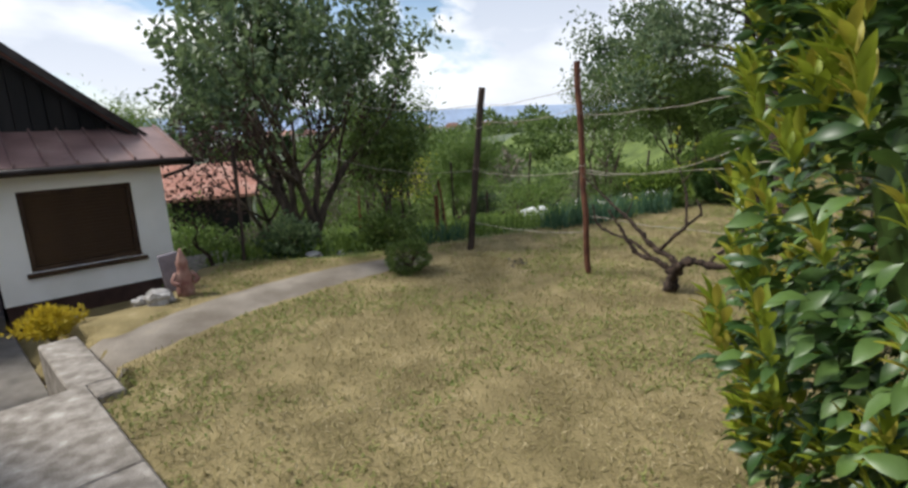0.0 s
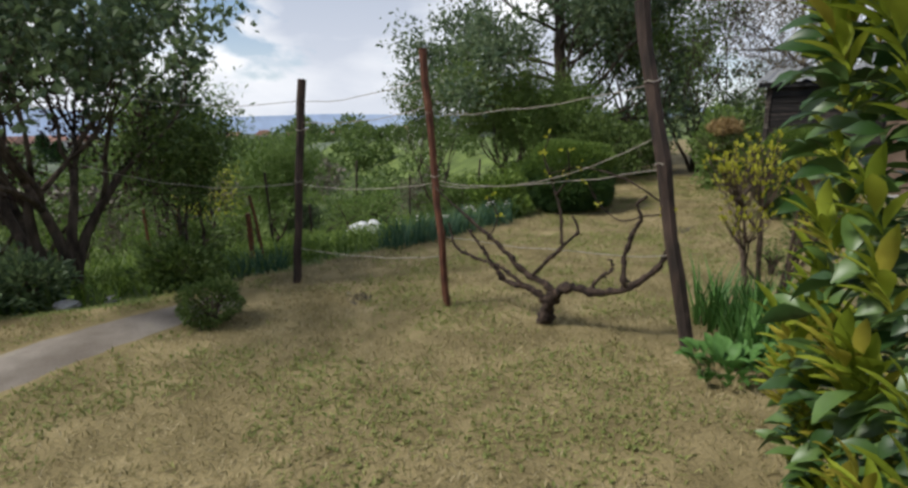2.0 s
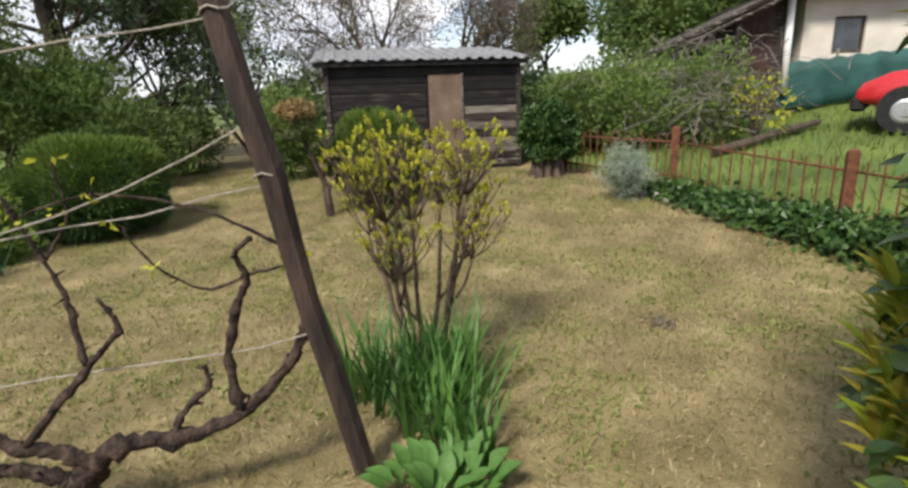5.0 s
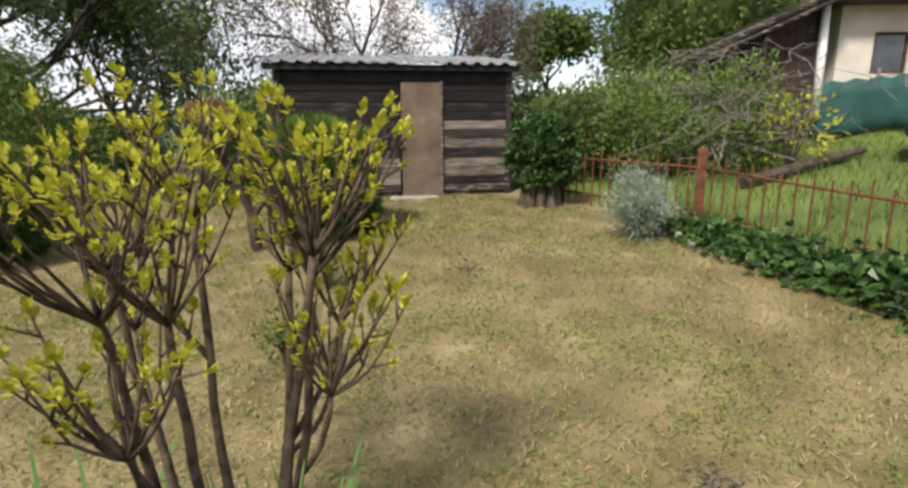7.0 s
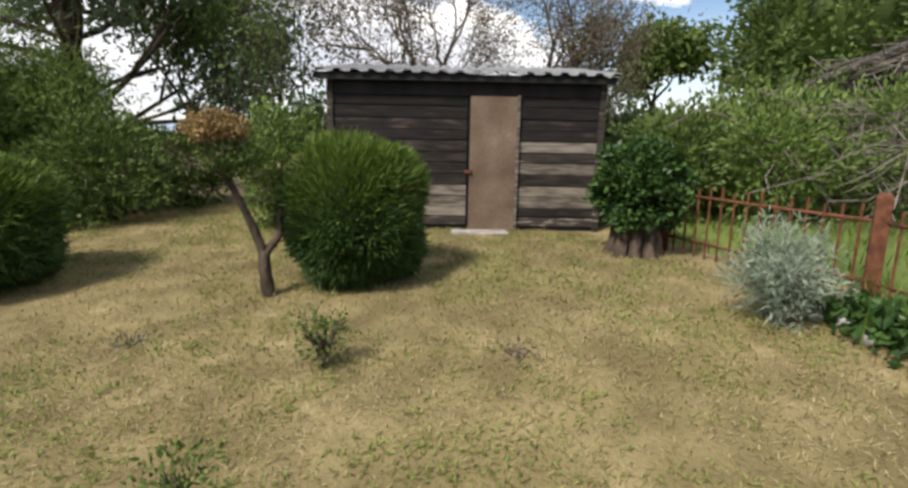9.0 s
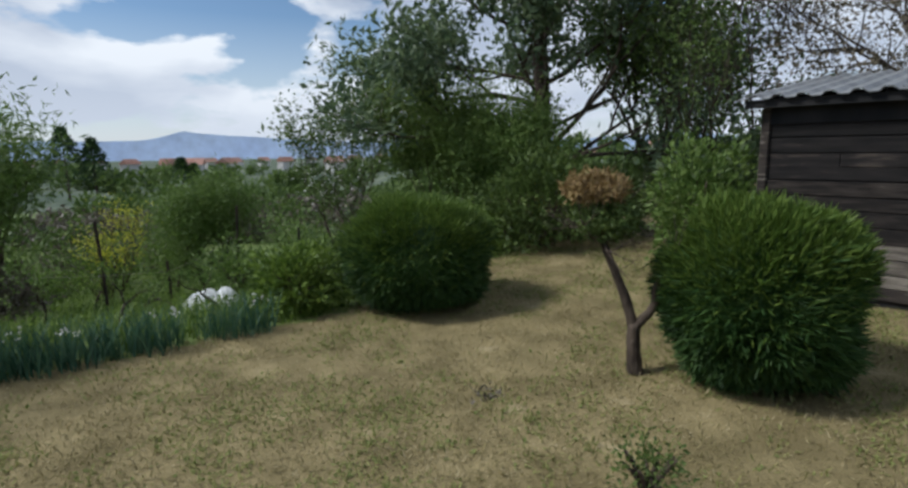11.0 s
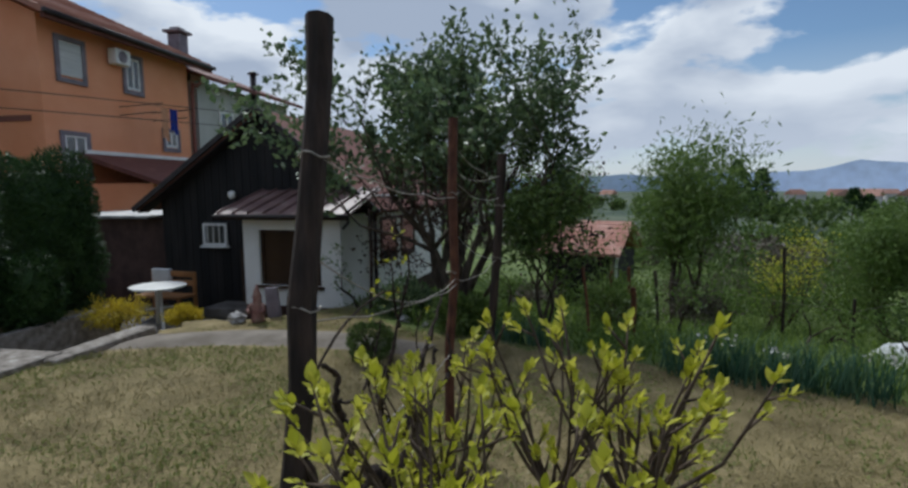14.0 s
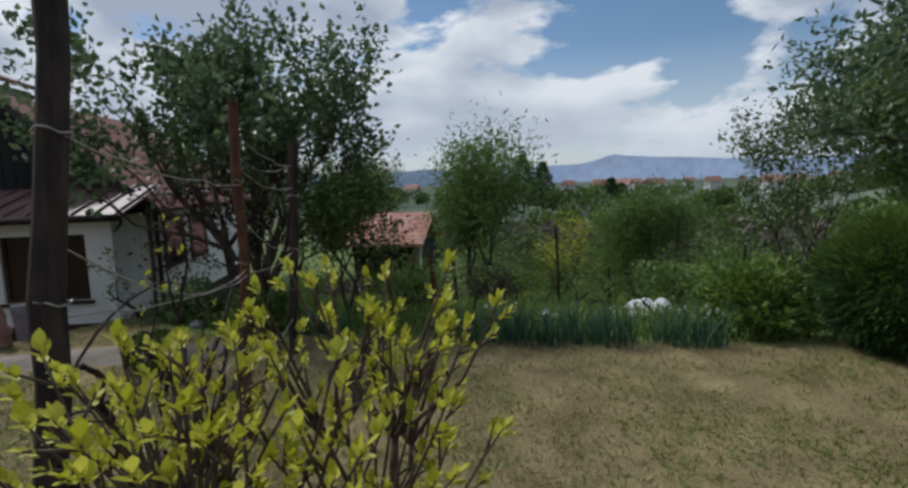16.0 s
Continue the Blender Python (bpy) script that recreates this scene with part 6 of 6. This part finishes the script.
part("branches", pile.mesh("branches", M["deadtwig"]), ob)
lg = Shape()
for k in range(5):
    a, b = (10.9 + 0.4 * k, 2.5 - 0.3 * k), (11.5 + 0.4 * k, 1.9 - 0.3 * k)
    lg.tube([(*a, ground_z(*a) + 0.1), (*b, ground_z(*b) + 0.13)], [0.07, 0.06], 8)
tagged(new("cut_log", lg.mesh("cut_log", M["bark"])), "dark cut logs lying beyond the fence", "log")

# ---------- neighbours on the bank ----------


def bank_house():
    m = pose(15.5, 0.75, 2.35, 0, 0, -72) @ Matrix.Scale(0.74, 4)
    ob = thing("bank_house", m, "old pale house on the bank with a dark roof", "house")
    v, f = [], []
    for y in (0, 0.3):
        v += [(0, y, -1.5), (8, y, -1.5), (8, y, 1.5), (0, y, 1.5), (0.85, y, -0.15), (1.72, y, -0.15), (1.72, y, 0.86), (0.85, y, 0.86)]
    for i in range(4):
        j = (i + 1) % 4
        f += [(i, j, 4 + j, 4 + i), (8 + j, 8 + i, 12 + i, 12 + j), (i, 8 + i, 8 + j, j), (4 + i, 4 + j, 12 + j, 12 + i)]
    part("wall", Shape().add(v, f).mesh("wall", M["beige"]), ob)
    part("side_wall", Shape().box(0, 0.3, 0.3, 5, -1.5, 1.5).mesh("side_wall", M["beige"]), ob)
    wn = part("window", frame_box(Shape(), 0.85, 1.72, -0.15, 0.86, 0.08, 0.14, 0.07).mesh("window", M["brownwood"]), ob)
    part("pane", Shape().box(0.92, 1.65, 0.10, 0.12, -0.08, 0.79).mesh("pane", M["glass"]), wn)
    part("roof", Shape().box(-0.8, 8.5, -0.7, 5.2, 1.5, 1.66, 0.02).mesh("roof", M["gutter"]), ob)
    part("drainpipe", Shape().tube([(-0.5, -0.3, -1.2), (-0.55, -0.3, 1.6)], [0.10] * 2, 10).mesh("drainpipe", M["white"], False), ob)
    sh = thing("bank_barn", m, "dark leaning plank barn beside the old house", "barn")
    rz = lambda x: 1.72 + (x + 0.3) * 0.45
    c = [(-0.3, -0.9), (-3.9, -0.9), (-3.9, 3), (-0.3, 3)]
    part("roof", Shape().add([(x, y, rz(x)) for x, y in c] + [(x, y, rz(x) + 0.1) for x, y in c], [(0, 1, 2, 3), (4, 7, 6, 5), (0, 4, 5, 1), (1, 5, 6, 2), (2, 6, 7, 3), (3, 7, 4, 0)]).mesh("roof", M["plank"]), sh)
    rb = np.random.default_rng(412)
    x = -3.7
    while x < -0.75:
        w = 0.16 + 0.2 * rb.random()
        part("plank", Shape().box(x, x + w - 0.012, -0.2, -0.16 + 0.02 * rb.random(), -1.7, rz(x) - 0.06).mesh("plank", M["plinth" if -2.1 < x < -0.9 else ("deadtwig" if rb.random() < 0.3 else "plank")]), sh)
        x += w
    part("rafter", Shape().tube([(-4.0, -0.95, rz(-4.0) - 0.08), (-0.3, -0.95, 1.64)], [0.045] * 2, 6).mesh("rafter", M["plank"]), sh)
    part("rafter", Shape().tube([(-4.1, -1.0, rz(-4.1) + 0.12), (-0.3, -0.98, 1.86)], [0.03] * 2, 6).mesh("rafter", M["plank"]), sh)
    part("post", Shape().box(-2.2, -2.1, -0.9, -0.8, -1.7, rz(-2.15) - 0.05, 0.01).mesh("post", M["plank"]), sh)


bank_house()


def net_fence():
    ob = thing("shade_net_fence", pose(0, 0, 0), "fence hung with dark green shade netting", "fence")
    a, b = Vector((15.3, 1.5)), Vector((15.0, -5.5))
    n = 40
    v, f = [], []
    for i in range(n + 1):
        t = i / n
        p = a.lerp(b, t)
        z = ground_z(p.x, p.y)
        for j in range(5):
            s = 0.05 * math.sin(i * 0.9 + j * 1.3) * (1 - abs(j - 2) / 3)
            rise = 2.06 + 0.08 * (1.5 - p.y) - 0.05 * math.sin(i * 1.57) ** 2 - z
            v.append((p.x + s, p.y, z + 0.08 + j * (rise - 0.08) / 4))
    for i in range(n):
        for j in range(4):
            f.append((i * 5 + j, i * 5 + 5 + j, i * 5 + 6 + j, i * 5 + 1 + j))
    me = mesh("netting", v, f, M["net"], False)
    net = part("netting", me, ob)
    md = net.modifiers.new("thick", "SOLIDIFY")
    md.thickness = 0.01
    for i in range(0, n + 1, 8):
        p = a.lerp(b, i / n)
        z = ground_z(p.x, p.y)
        part("post", Shape().tube([(p.x + 0.08, p.y, z - 0.1), (p.x + 0.08, p.y, 2.2 + 0.08 * (1.5 - p.y))], [0.03] * 2, 6).mesh("post", M["plankpale"]), ob)


net_fence()


def car():
    m = pose(12.35, -1.60, ground_z(12.35, -1.60) - 0.03, 0, 0, 74)
    ob = thing("parked_car", m, "small red hatchback parked on the grass", "car")
    # body: cross sections along the length, x forward
    secs = [(-1.85, 0.45, 0.95, 0.62), (-1.75, 0.30, 1.25, 0.74), (-1.2, 0.25, 1.44, 0.78), (-0.3, 0.24, 1.47, 0.80), (0.35, 0.24, 1.30, 0.80), (0.75, 0.24, 1.0, 0.80), (1.45, 0.25, 0.88, 0.77), (1.8, 0.33, 0.72, 0.68), (1.88, 0.42, 0.62, 0.6)]
    v, f = [], []
    k = 12
    for x, z0, z1, w in secs:
        belt = min(0.86, z1 - 0.03)
        prof = [(-w, z0 + 0.1), (-w - 0.015, (z0 + belt) / 2), (-w, belt), (-w * 0.84, (belt + z1) / 2 + 0.03), (-w * 0.72, z1 - 0.03), (-w * 0.5, z1), (w * 0.5, z1), (w * 0.72, z1 - 0.03), (w * 0.84, (belt + z1) / 2 + 0.03), (w, belt), (w + 0.015, (z0 + belt) / 2), (w, z0 + 0.1)]
        v += [(x, y, z) for y, z in prof]
    for i in range(len(secs) - 1):
        for j in range(k):
            f.append((i * k + j, i * k + (j + 1) % k, i * k + k + (j + 1) % k, i * k + k + j))
    f += [tuple(range(k))[::-1], tuple((len(secs) - 1) * k + j for j in range(k))]
    part("body", mesh("body", v, f, M["carred"], False), ob)
    part("bumper", Shape().box(1.72, 1.95, -0.66, 0.66, 0.28, 0.52, 0.05).mesh("bumper", M["rubber"]), ob)
    part("rear_bumper", Shape().box(-1.95, -1.75, -0.66, 0.66, 0.30, 0.52, 0.05).mesh("rear_bumper", M["rubber"]), ob)
    for s in (1, -1):
        part("side_window", Shape().add([(-1.1, s * 0.735, 0.92), (0.55, s * 0.765, 0.92), (0.25, s * 0.66, 1.28), (-1.0, s * 0.655, 1.36)], [(0, 1, 2, 3)]).mesh("side_window", M["glass"]), ob)
        part("headlight", ball(Shape(), (1.74, s * 0.56, 0.66), 0.10, 0.12, 0.08, 10, 6).mesh("headlight", M["glass"], False), ob)
        part("mirror", ball(Shape(), (0.55, s * 0.88, 0.98), 0.06, 0.09, 0.07, 8, 5).mesh("mirror", M["rubber"], False), ob)
        for x in (1.22, -1.2):
            wh = part("wheel", Shape().tube([(x, s * 0.62, 0.29), (x, s * 0.80, 0.29)], [0.31, 0.31], 20).mesh("wheel", M["rubber"]), ob)
            part("rim", Shape().tube([(x, s * 0.80, 0.29), (x, s * 0.825, 0.29)], [0.19, 0.15], 16).mesh("rim", M["alloy"]), wh)
            part("wheel_arch", Shape().tube([(x, s * 0.79, 0.31), (x, s * 0.803, 0.31)], [0.37, 0.37], 20).mesh("wheel_arch", M["rubber"]), wh)


car()

# ---------- red-roofed barn in the field ----------


def barn():
    x, y = -6.75, 17.9
    z = ground_z(x, y)
    m = pose(x, y, z + 0.3, 0, 0, 20) @ Matrix.Scale(0.84, 4)
    ob = thing("field_barn", m, "dark boarded barn with a faded red tiled roof", "barn")
    part("wall", Shape().box(-1.4, 1.2, -1.4, 1.4, -0.9, 1.95).mesh("wall", M["blackwood"]), ob)
    v = [(-1.75, -1.75, 1.88), (1.5, -1.75, 1.88), (1.5, 0, 2.95), (-1.75, 0, 2.95), (-1.75, 1.75, 1.88), (1.5, 1.75, 1.88)]
    v += [(a, b, c + 0.1) for a, b, c in v]
    rf = part("roof", Shape().add(v, [(6, 7, 8, 9), (9, 8, 11, 10), (0, 3, 2, 1), (3, 4, 5, 2), (0, 1, 7, 6), (1, 2, 8, 7), (2, 5, 11, 8), (3, 0, 6, 9), (4, 3, 9, 10), (5, 4, 10, 11)]).mesh("roof", M["fadedtiles"]), ob)
    for i in range(8):
        part("tile_course", Shape().box(-1.755, 1.505, -1.75 + i * 0.22, -1.735 + i * 0.22, 1.982 + i * 0.1345, 1.995 + i * 0.1345).mesh("tile_course", M["fadedtiles"]), rf)
    part("downpipe", Shape().tube([(1.4, -1.65, 1.86), (1.3, -1.45, 1.6), (1.3, -1.45, -0.5)], [0.05] * 3, 7).mesh("downpipe", M["plastic"]), ob)
    part("post", Shape().box(1.1, 1.22, -1.52, -1.4, -0.9, 1.9).mesh("post", M["plankpale"]), ob)


barn()

# ---------- field: stakes, vines, tarpaulin, weeds ----------
rng = np.random.default_rng(501)
for k, (x, y, h, ln, w) in enumerate(((0.18, 10.0, 0.75, 0.0, 0.07), (2.68, 14.3, 1.75, 0.12, 0.05), (1.59, 14.0, 0.85, 0.0, 0.05), (-1.5, 12.3, 1.1, 0.0, 0.05), (0.7, 13.6, 1.65, -0.04, 0.05), (-0.3, 11.4, 1.05, -0.08, 0.05), (-0.9, 10.9, 1.0, 0.05, 0.045), (3.9, 13.8, 1.2, 0.05, 0.04), (-2.48, 7.35, 1.45, 0.03, 0.05), (0.32, 8.9, 0.95, -0.12, 0.035), (5.1, 12.5, 1.25, 0.1, 0.04))):
    z = ground_z(x, y)
    rows = Shape().tube(bent([(0, 0, -0.1), (ln * 0.5 + 0.01, 0.01, h * 0.5), (ln, 0, h)], 3), [w * 0.55] * 7, 6, 0.2, rng)
    ob = new("field_stake", rows.mesh("field_stake", M["postdark" if k % 3 else "rust"]))
    ob.location = (x, y, z)
    tagged(ob, "weathered thin wooden stake in the field", "stake", "field stakes")
for k, (x, y) in enumerate(((-2.9, 7.35), (-2.2, 9.9), (-0.6, 10.3), (0.6, 10.6), (1.9, 11.0), (-1.4, 11.6), (0.3, 12.4), (1.6, 12.6), (3.0, 12.0), (-2.5, 12.6), (2.5, 15.2), (-0.2, 15.0))):
    r2 = np.random.default_rng(520 + k)
    sh, tips = Shape(), []
    grow(sh, r2, Vector((0, 0, -0.05)), Vector((0.2 * r2.normal(), 0.2 * r2.normal(), 1)), 0.45, 0.035, 3, 2, 0.9, 0.05, 0.75, tips, 0.3)
    ob = thing("old_vine", pose(x, y, ground_z(x, y)), "gnarled bare old vine in the field", "vine", "field vines")
    part("trunk", sh.mesh("trunk", M["vinebark"], False), ob)
    part("leaves", leaf_cloud("leaves", np.repeat(np.array(tips), 2, 0) + r2.normal(size=(len(tips) * 2, 3)) * 0.04, 0.05, 0.035, M["l_light"], r2), ob)
wire((-1.5, 12.3, 0.1), (1.59, 14.0, -0.35), 0.05)
wire((1.59, 14.0, -0.35), (2.68, 14.3, 0.2), 0.05)
# tarpaulin heap
v, f = [], []
for i in range(15):
    for j in range(11):
        a, b = i / 14 - 0.5, j / 10 - 0.5
        h = 0.42 * max(0, 1 - (2 * a) ** 4) * max(0, 1 - (2 * b) ** 2) * (0.8 + 0.5 * noise.noise(Vector((a * 6, b * 6, 2))))
        v.append((a * 0.95, b * 0.8, h * 0.75))
for i in range(14):
    for j in range(10):
        f.append((i * 11 + j, i * 11 + 11 + j, i * 11 + 12 + j, i * 11 + 1 + j))
ob = new("tarpaulin", mesh("tarpaulin", v, f, M["tarp"], False))
ob.location = (2.6, 12.9, ground_z(2.6, 12.9) - 0.01)
tagged(ob, "crumpled white tarpaulin lying in the field", "tarpaulin")


def scatter_field():
    pts, low = [], []
    r = np.random.default_rng(530)
    for i in range(26000):
        y = 7.3 + abs(r.normal()) * 6.5
        x = -9 + 24 * r.random()
        if y < lawn_edge(x) + 0.15 or (x > 8.6 and y < 10.5):
            continue
        pts.append((x, y, ground_z(x, y)))
    ob = thing("field_weeds", pose(0, 0, 0), "tall bright green grass and weeds in the field", "grass", kind="stuff")
    part("grass", blades("grass", np.array(pts), 0.28, 0.016, 0.5, M["l_field"], r), ob)
    lp = [(x + 0.1 * r.normal(), y + 0.1 * r.normal(), z + 0.22 * r.random()) for x, y, z in pts[::2] for _ in (0, 1)]
    part("weeds", leaf_cloud("weeds", lp, 0.07, 0.04, M["l_field"], r), ob)
    pts = []
    for i in range(22000):
        x, y = 6 + 16 * r.random(), -8 + 13 * r.random()
        n = (x - 9.15) * 0.82 - (y - 3.05) * 0.57
        if 0.1 < n < 13:
            pts.append((x, y, ground_z(x, y)))
    ob = thing("meadow_grass", pose(0, 0, 0), "bright green meadow grass beyond the fence", "grass", kind="stuff")
    part("grass", blades("grass", np.array(pts), 0.16, 0.014, 0.5, M["l_field"], r), ob)


scatter_field()

# field shrubs, loosely in rows
r3 = np.random.default_rng(560)
for k in range(44):
    x, y = -7.5 + 14.5 * r3.random(), 10.5 + 15 * r3.random() ** 1.2
    if y < lawn_edge(x) + 1.2 or abs(x - 2.6) < 0.8 and y < 13.5:
        continue
    hh = (0.5 + 0.35 * r3.random()) * (1 + (y - 10) * 0.07)
    mt = ("l_mid", "l_light", "l_field", "l_dark", "l_brown", "l_mid")[k % 6]
    bush("field_shrub", x, y, "loose green shrub among the field vines" if mt != "l_brown" else "dry brown brush among the field vines", 570 + k, hh * 0.75, hh * 0.7, hh * 1.15, mt, 1500, (0.085, 0.04), lumps=0.35, depth_in=0.7, base=0.0)

# ---------- distance ----------


def far_woods():
    r = np.random.default_rng(540)
    specs = [("hedgerow", -16, 24, 25, 44, 70, 2.0, "l_mid", "green bushes across the lower field", 0.25), ("hedgerow", -28, 6, 30, 44, 46, 2.0, "l_brown", "brown leafless brush along the slope", 0.35), ("hedgerow", -22, 26, 45, 80, 70, 2.6, "l_mid", "green hedges and trees down the slope", 0.5), ("far_trees", -160, 200, 110, 260, 130, 6.5, "l_mid", "scattered far green trees in the valley", 1.3)]
    for nm, x0, x1, y0, y1, n, h, mt, lab, L in specs:
        ob = thing(nm, pose(0, 0, 0), lab, "trees", kind="stuff")
        pos = []
        for k in range(n):
            x, y = x0 + (x1 - x0) * r.random(), y0 + (y1 - y0) * r.random()
            z = ground_z(x, y)
            hh = h * (0.5 + 0.7 * r.random())
            c = 190
            d = r.normal(size=(c, 3))
            d /= np.linalg.norm(d, axis=1)[:, None]
            pos.append(d * np.array([hh * 0.6, hh * 0.6, hh * 0.5]) * (0.6 + 0.4 * r.random(c))[:, None] + np.array([x, y, z + hh * 0.5]))
        part("foliage", leaf_cloud("foliage", np.concatenate(pos), L, L * 0.6, M[mt], r), ob)
    for x, y, h, z in ((-50.5, 120, 13, -6), (-46.0, 121, 11, -6), (-38.7, 150, 9, -8), (-36.0, 151, 7, -8)):
        ob = thing("distant_conifer", pose(x, y, ground_z(x, y)), "dark distant conifer on the slope", "conifer", "distant conifers")
        top = 6.8 if y < 130 and x < -48 else (4.6 if y < 130 else (0.4 if x < -37 else -1.2))
        H = top - ground_z(x, y)
        part("trunk", Shape().tube([(0, 0, 0), (0, 0, H * 0.95)], [0.25, 0.05], 6).mesh("trunk", M["bark"]), ob)
        t = r.random(900) ** 0.7
        a = r.random(900) * 6.28
        rr = (1 - t) * H * 0.36 * (0.6 + 0.5 * r.random(900)) + 0.25
        pos = np.stack([np.cos(a) * rr, np.sin(a) * rr, H * (0.25 + 0.75 * t)], 1)
        part("needles", leaf_cloud("needles", pos, 0.9, 0.4, M["l_thuja"], r, 0.2), ob)
    # town in the valley
    for k in range(46):
        x, y = -240 + 420 * r.random(), 230 + 330 * r.random()
        z = ground_z(x, y)
        ob = thing("distant_house", pose(x, y, z, 0, 0, 90 * r.random()), "tiny distant house with a red roof", "house", "distant houses")
        if k == 0:
            wm = Shape().box(-4, 4, -3.5, 3.5, 0, 5).mesh("wall", M["farwall"])
            rm = Shape().add([(-4.5, -4, 5), (4.5, -4, 5), (4.5, 4, 5), (-4.5, 4, 5), (-4.5, 0, 8), (4.5, 0, 8)], [(0, 1, 5, 4), (2, 3, 4, 5), (0, 4, 3), (1, 2, 5), (0, 3, 2, 1)]).mesh("roof", M["farroof"])
            far_houses = (wm, rm)
        part("wall", far_houses[0], ob)
        part("roof", far_houses[1], ob)


far_woods()


def mountains():
    n = 240
    v, f = [], []
    for i in range(n + 1):
        a = radians(20 + 160 * i / n)
        R = 3300
        x, y = math.cos(a) * R, math.sin(a) * R
        q = x / y * 3000 if y > 200 else x
        h = 62 + 26 * noise.noise(Vector((i * 0.06, 0, 0))) + 10 * noise.noise(Vector((i * 0.25, 5, 0)))
        if y > 1500:
            h += 26 * math.exp(-((q + 866) / 160) ** 2) + 26 * math.exp(-((q + 640) / 340) ** 2) + 12 * math.exp(-((q + 866) / 45) ** 2)
        v += [(x, y, -60), (x, y, h)]
    for i in range(n):
        f.append((i * 2, i * 2 + 2, i * 2 + 3, i * 2 + 1))
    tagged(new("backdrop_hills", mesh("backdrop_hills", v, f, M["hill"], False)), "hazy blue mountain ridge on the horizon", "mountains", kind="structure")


mountains()

# ---------- lawn grass ----------


def lawn():
    r = np.random.default_rng(600)
    pts, green = [], []
    cnt = 0
    while cnt < 420000:
        x, y = -2.6 + 13.2 * r.random(), -1.5 + 14 * r.random()
        cnt += 1
        near = 1.0 if y < 7.5 else 0.7
        if r.random() > near or y > lawn_edge(x) + 0.1:
            continue
        n = (x - 9.15) * 0.82 - (y - 3.05) * 0.57
        if n > -0.2 or (x > 9.6 and y > 5.6 and x > 9.1 + (8.6 - y) * 0.68):
            continue
        if paved(x, y):
            continue
        g = noise.noise(Vector((x * 0.9, y * 0.9, 8))) + 0.8 * noise.noise(Vector((x * 2.9, y * 2.9, 4))) + 0.35 * noise.noise(Vector((x * 7, y * 7, 2)))
        bare = noise.noise(Vector((x * 1.3, y * 1.3, 20)))
        z = ground_z(x, y) + 0.003
        if g > -0.25 + 0.75 * r.random():
            green.append((x, y, z))
        elif bare < 0.25 or r.random() < 0.4:
            pts.append((x, y, z))
    ob = thing("lawn_grass", pose(0, 0, 0), "short dry mown grass with straw and green patches", "grass", kind="stuff")
    part("dry_grass", leaf_cloud("dry_grass", pts, 0.045, 0.007, M["grass"], r, 0.1, lie=0.75), ob)
    part("green_grass", leaf_cloud("green_grass", green, 0.045, 0.009, M["greengrass"], r, 0.15, lie=0.75), ob)
    # clover-like small leaves and pale straw bits
    gl = [g for g in green if r.random() < 0.35]
    part("clover", leaf_cloud("clover", gl, 0.028, 0.02, M["clover"], r, 0.1, lie=0.75), ob)


lawn()
for k, (x, y) in enumerate(((5.9, 7.2), (7.1, 4.9), (4.9, 3.0), (1.0, 6.2))):
    r = np.random.default_rng(640 + k)
    pos = r.normal(size=(60, 3)) * np.array([0.06, 0.06, 0.012]) + np.array([0, 0, 0.02])
    ob = new("leaf_litter", leaf_cloud("leaf_litter", pos, 0.05, 0.02, M["l_brown"], r, 0.0))
    ob.location = (x, y, ground_z(x, y))
    tagged(ob, "small heap of dry brown leaves on the lawn", "leaf litter", "leaf heaps")
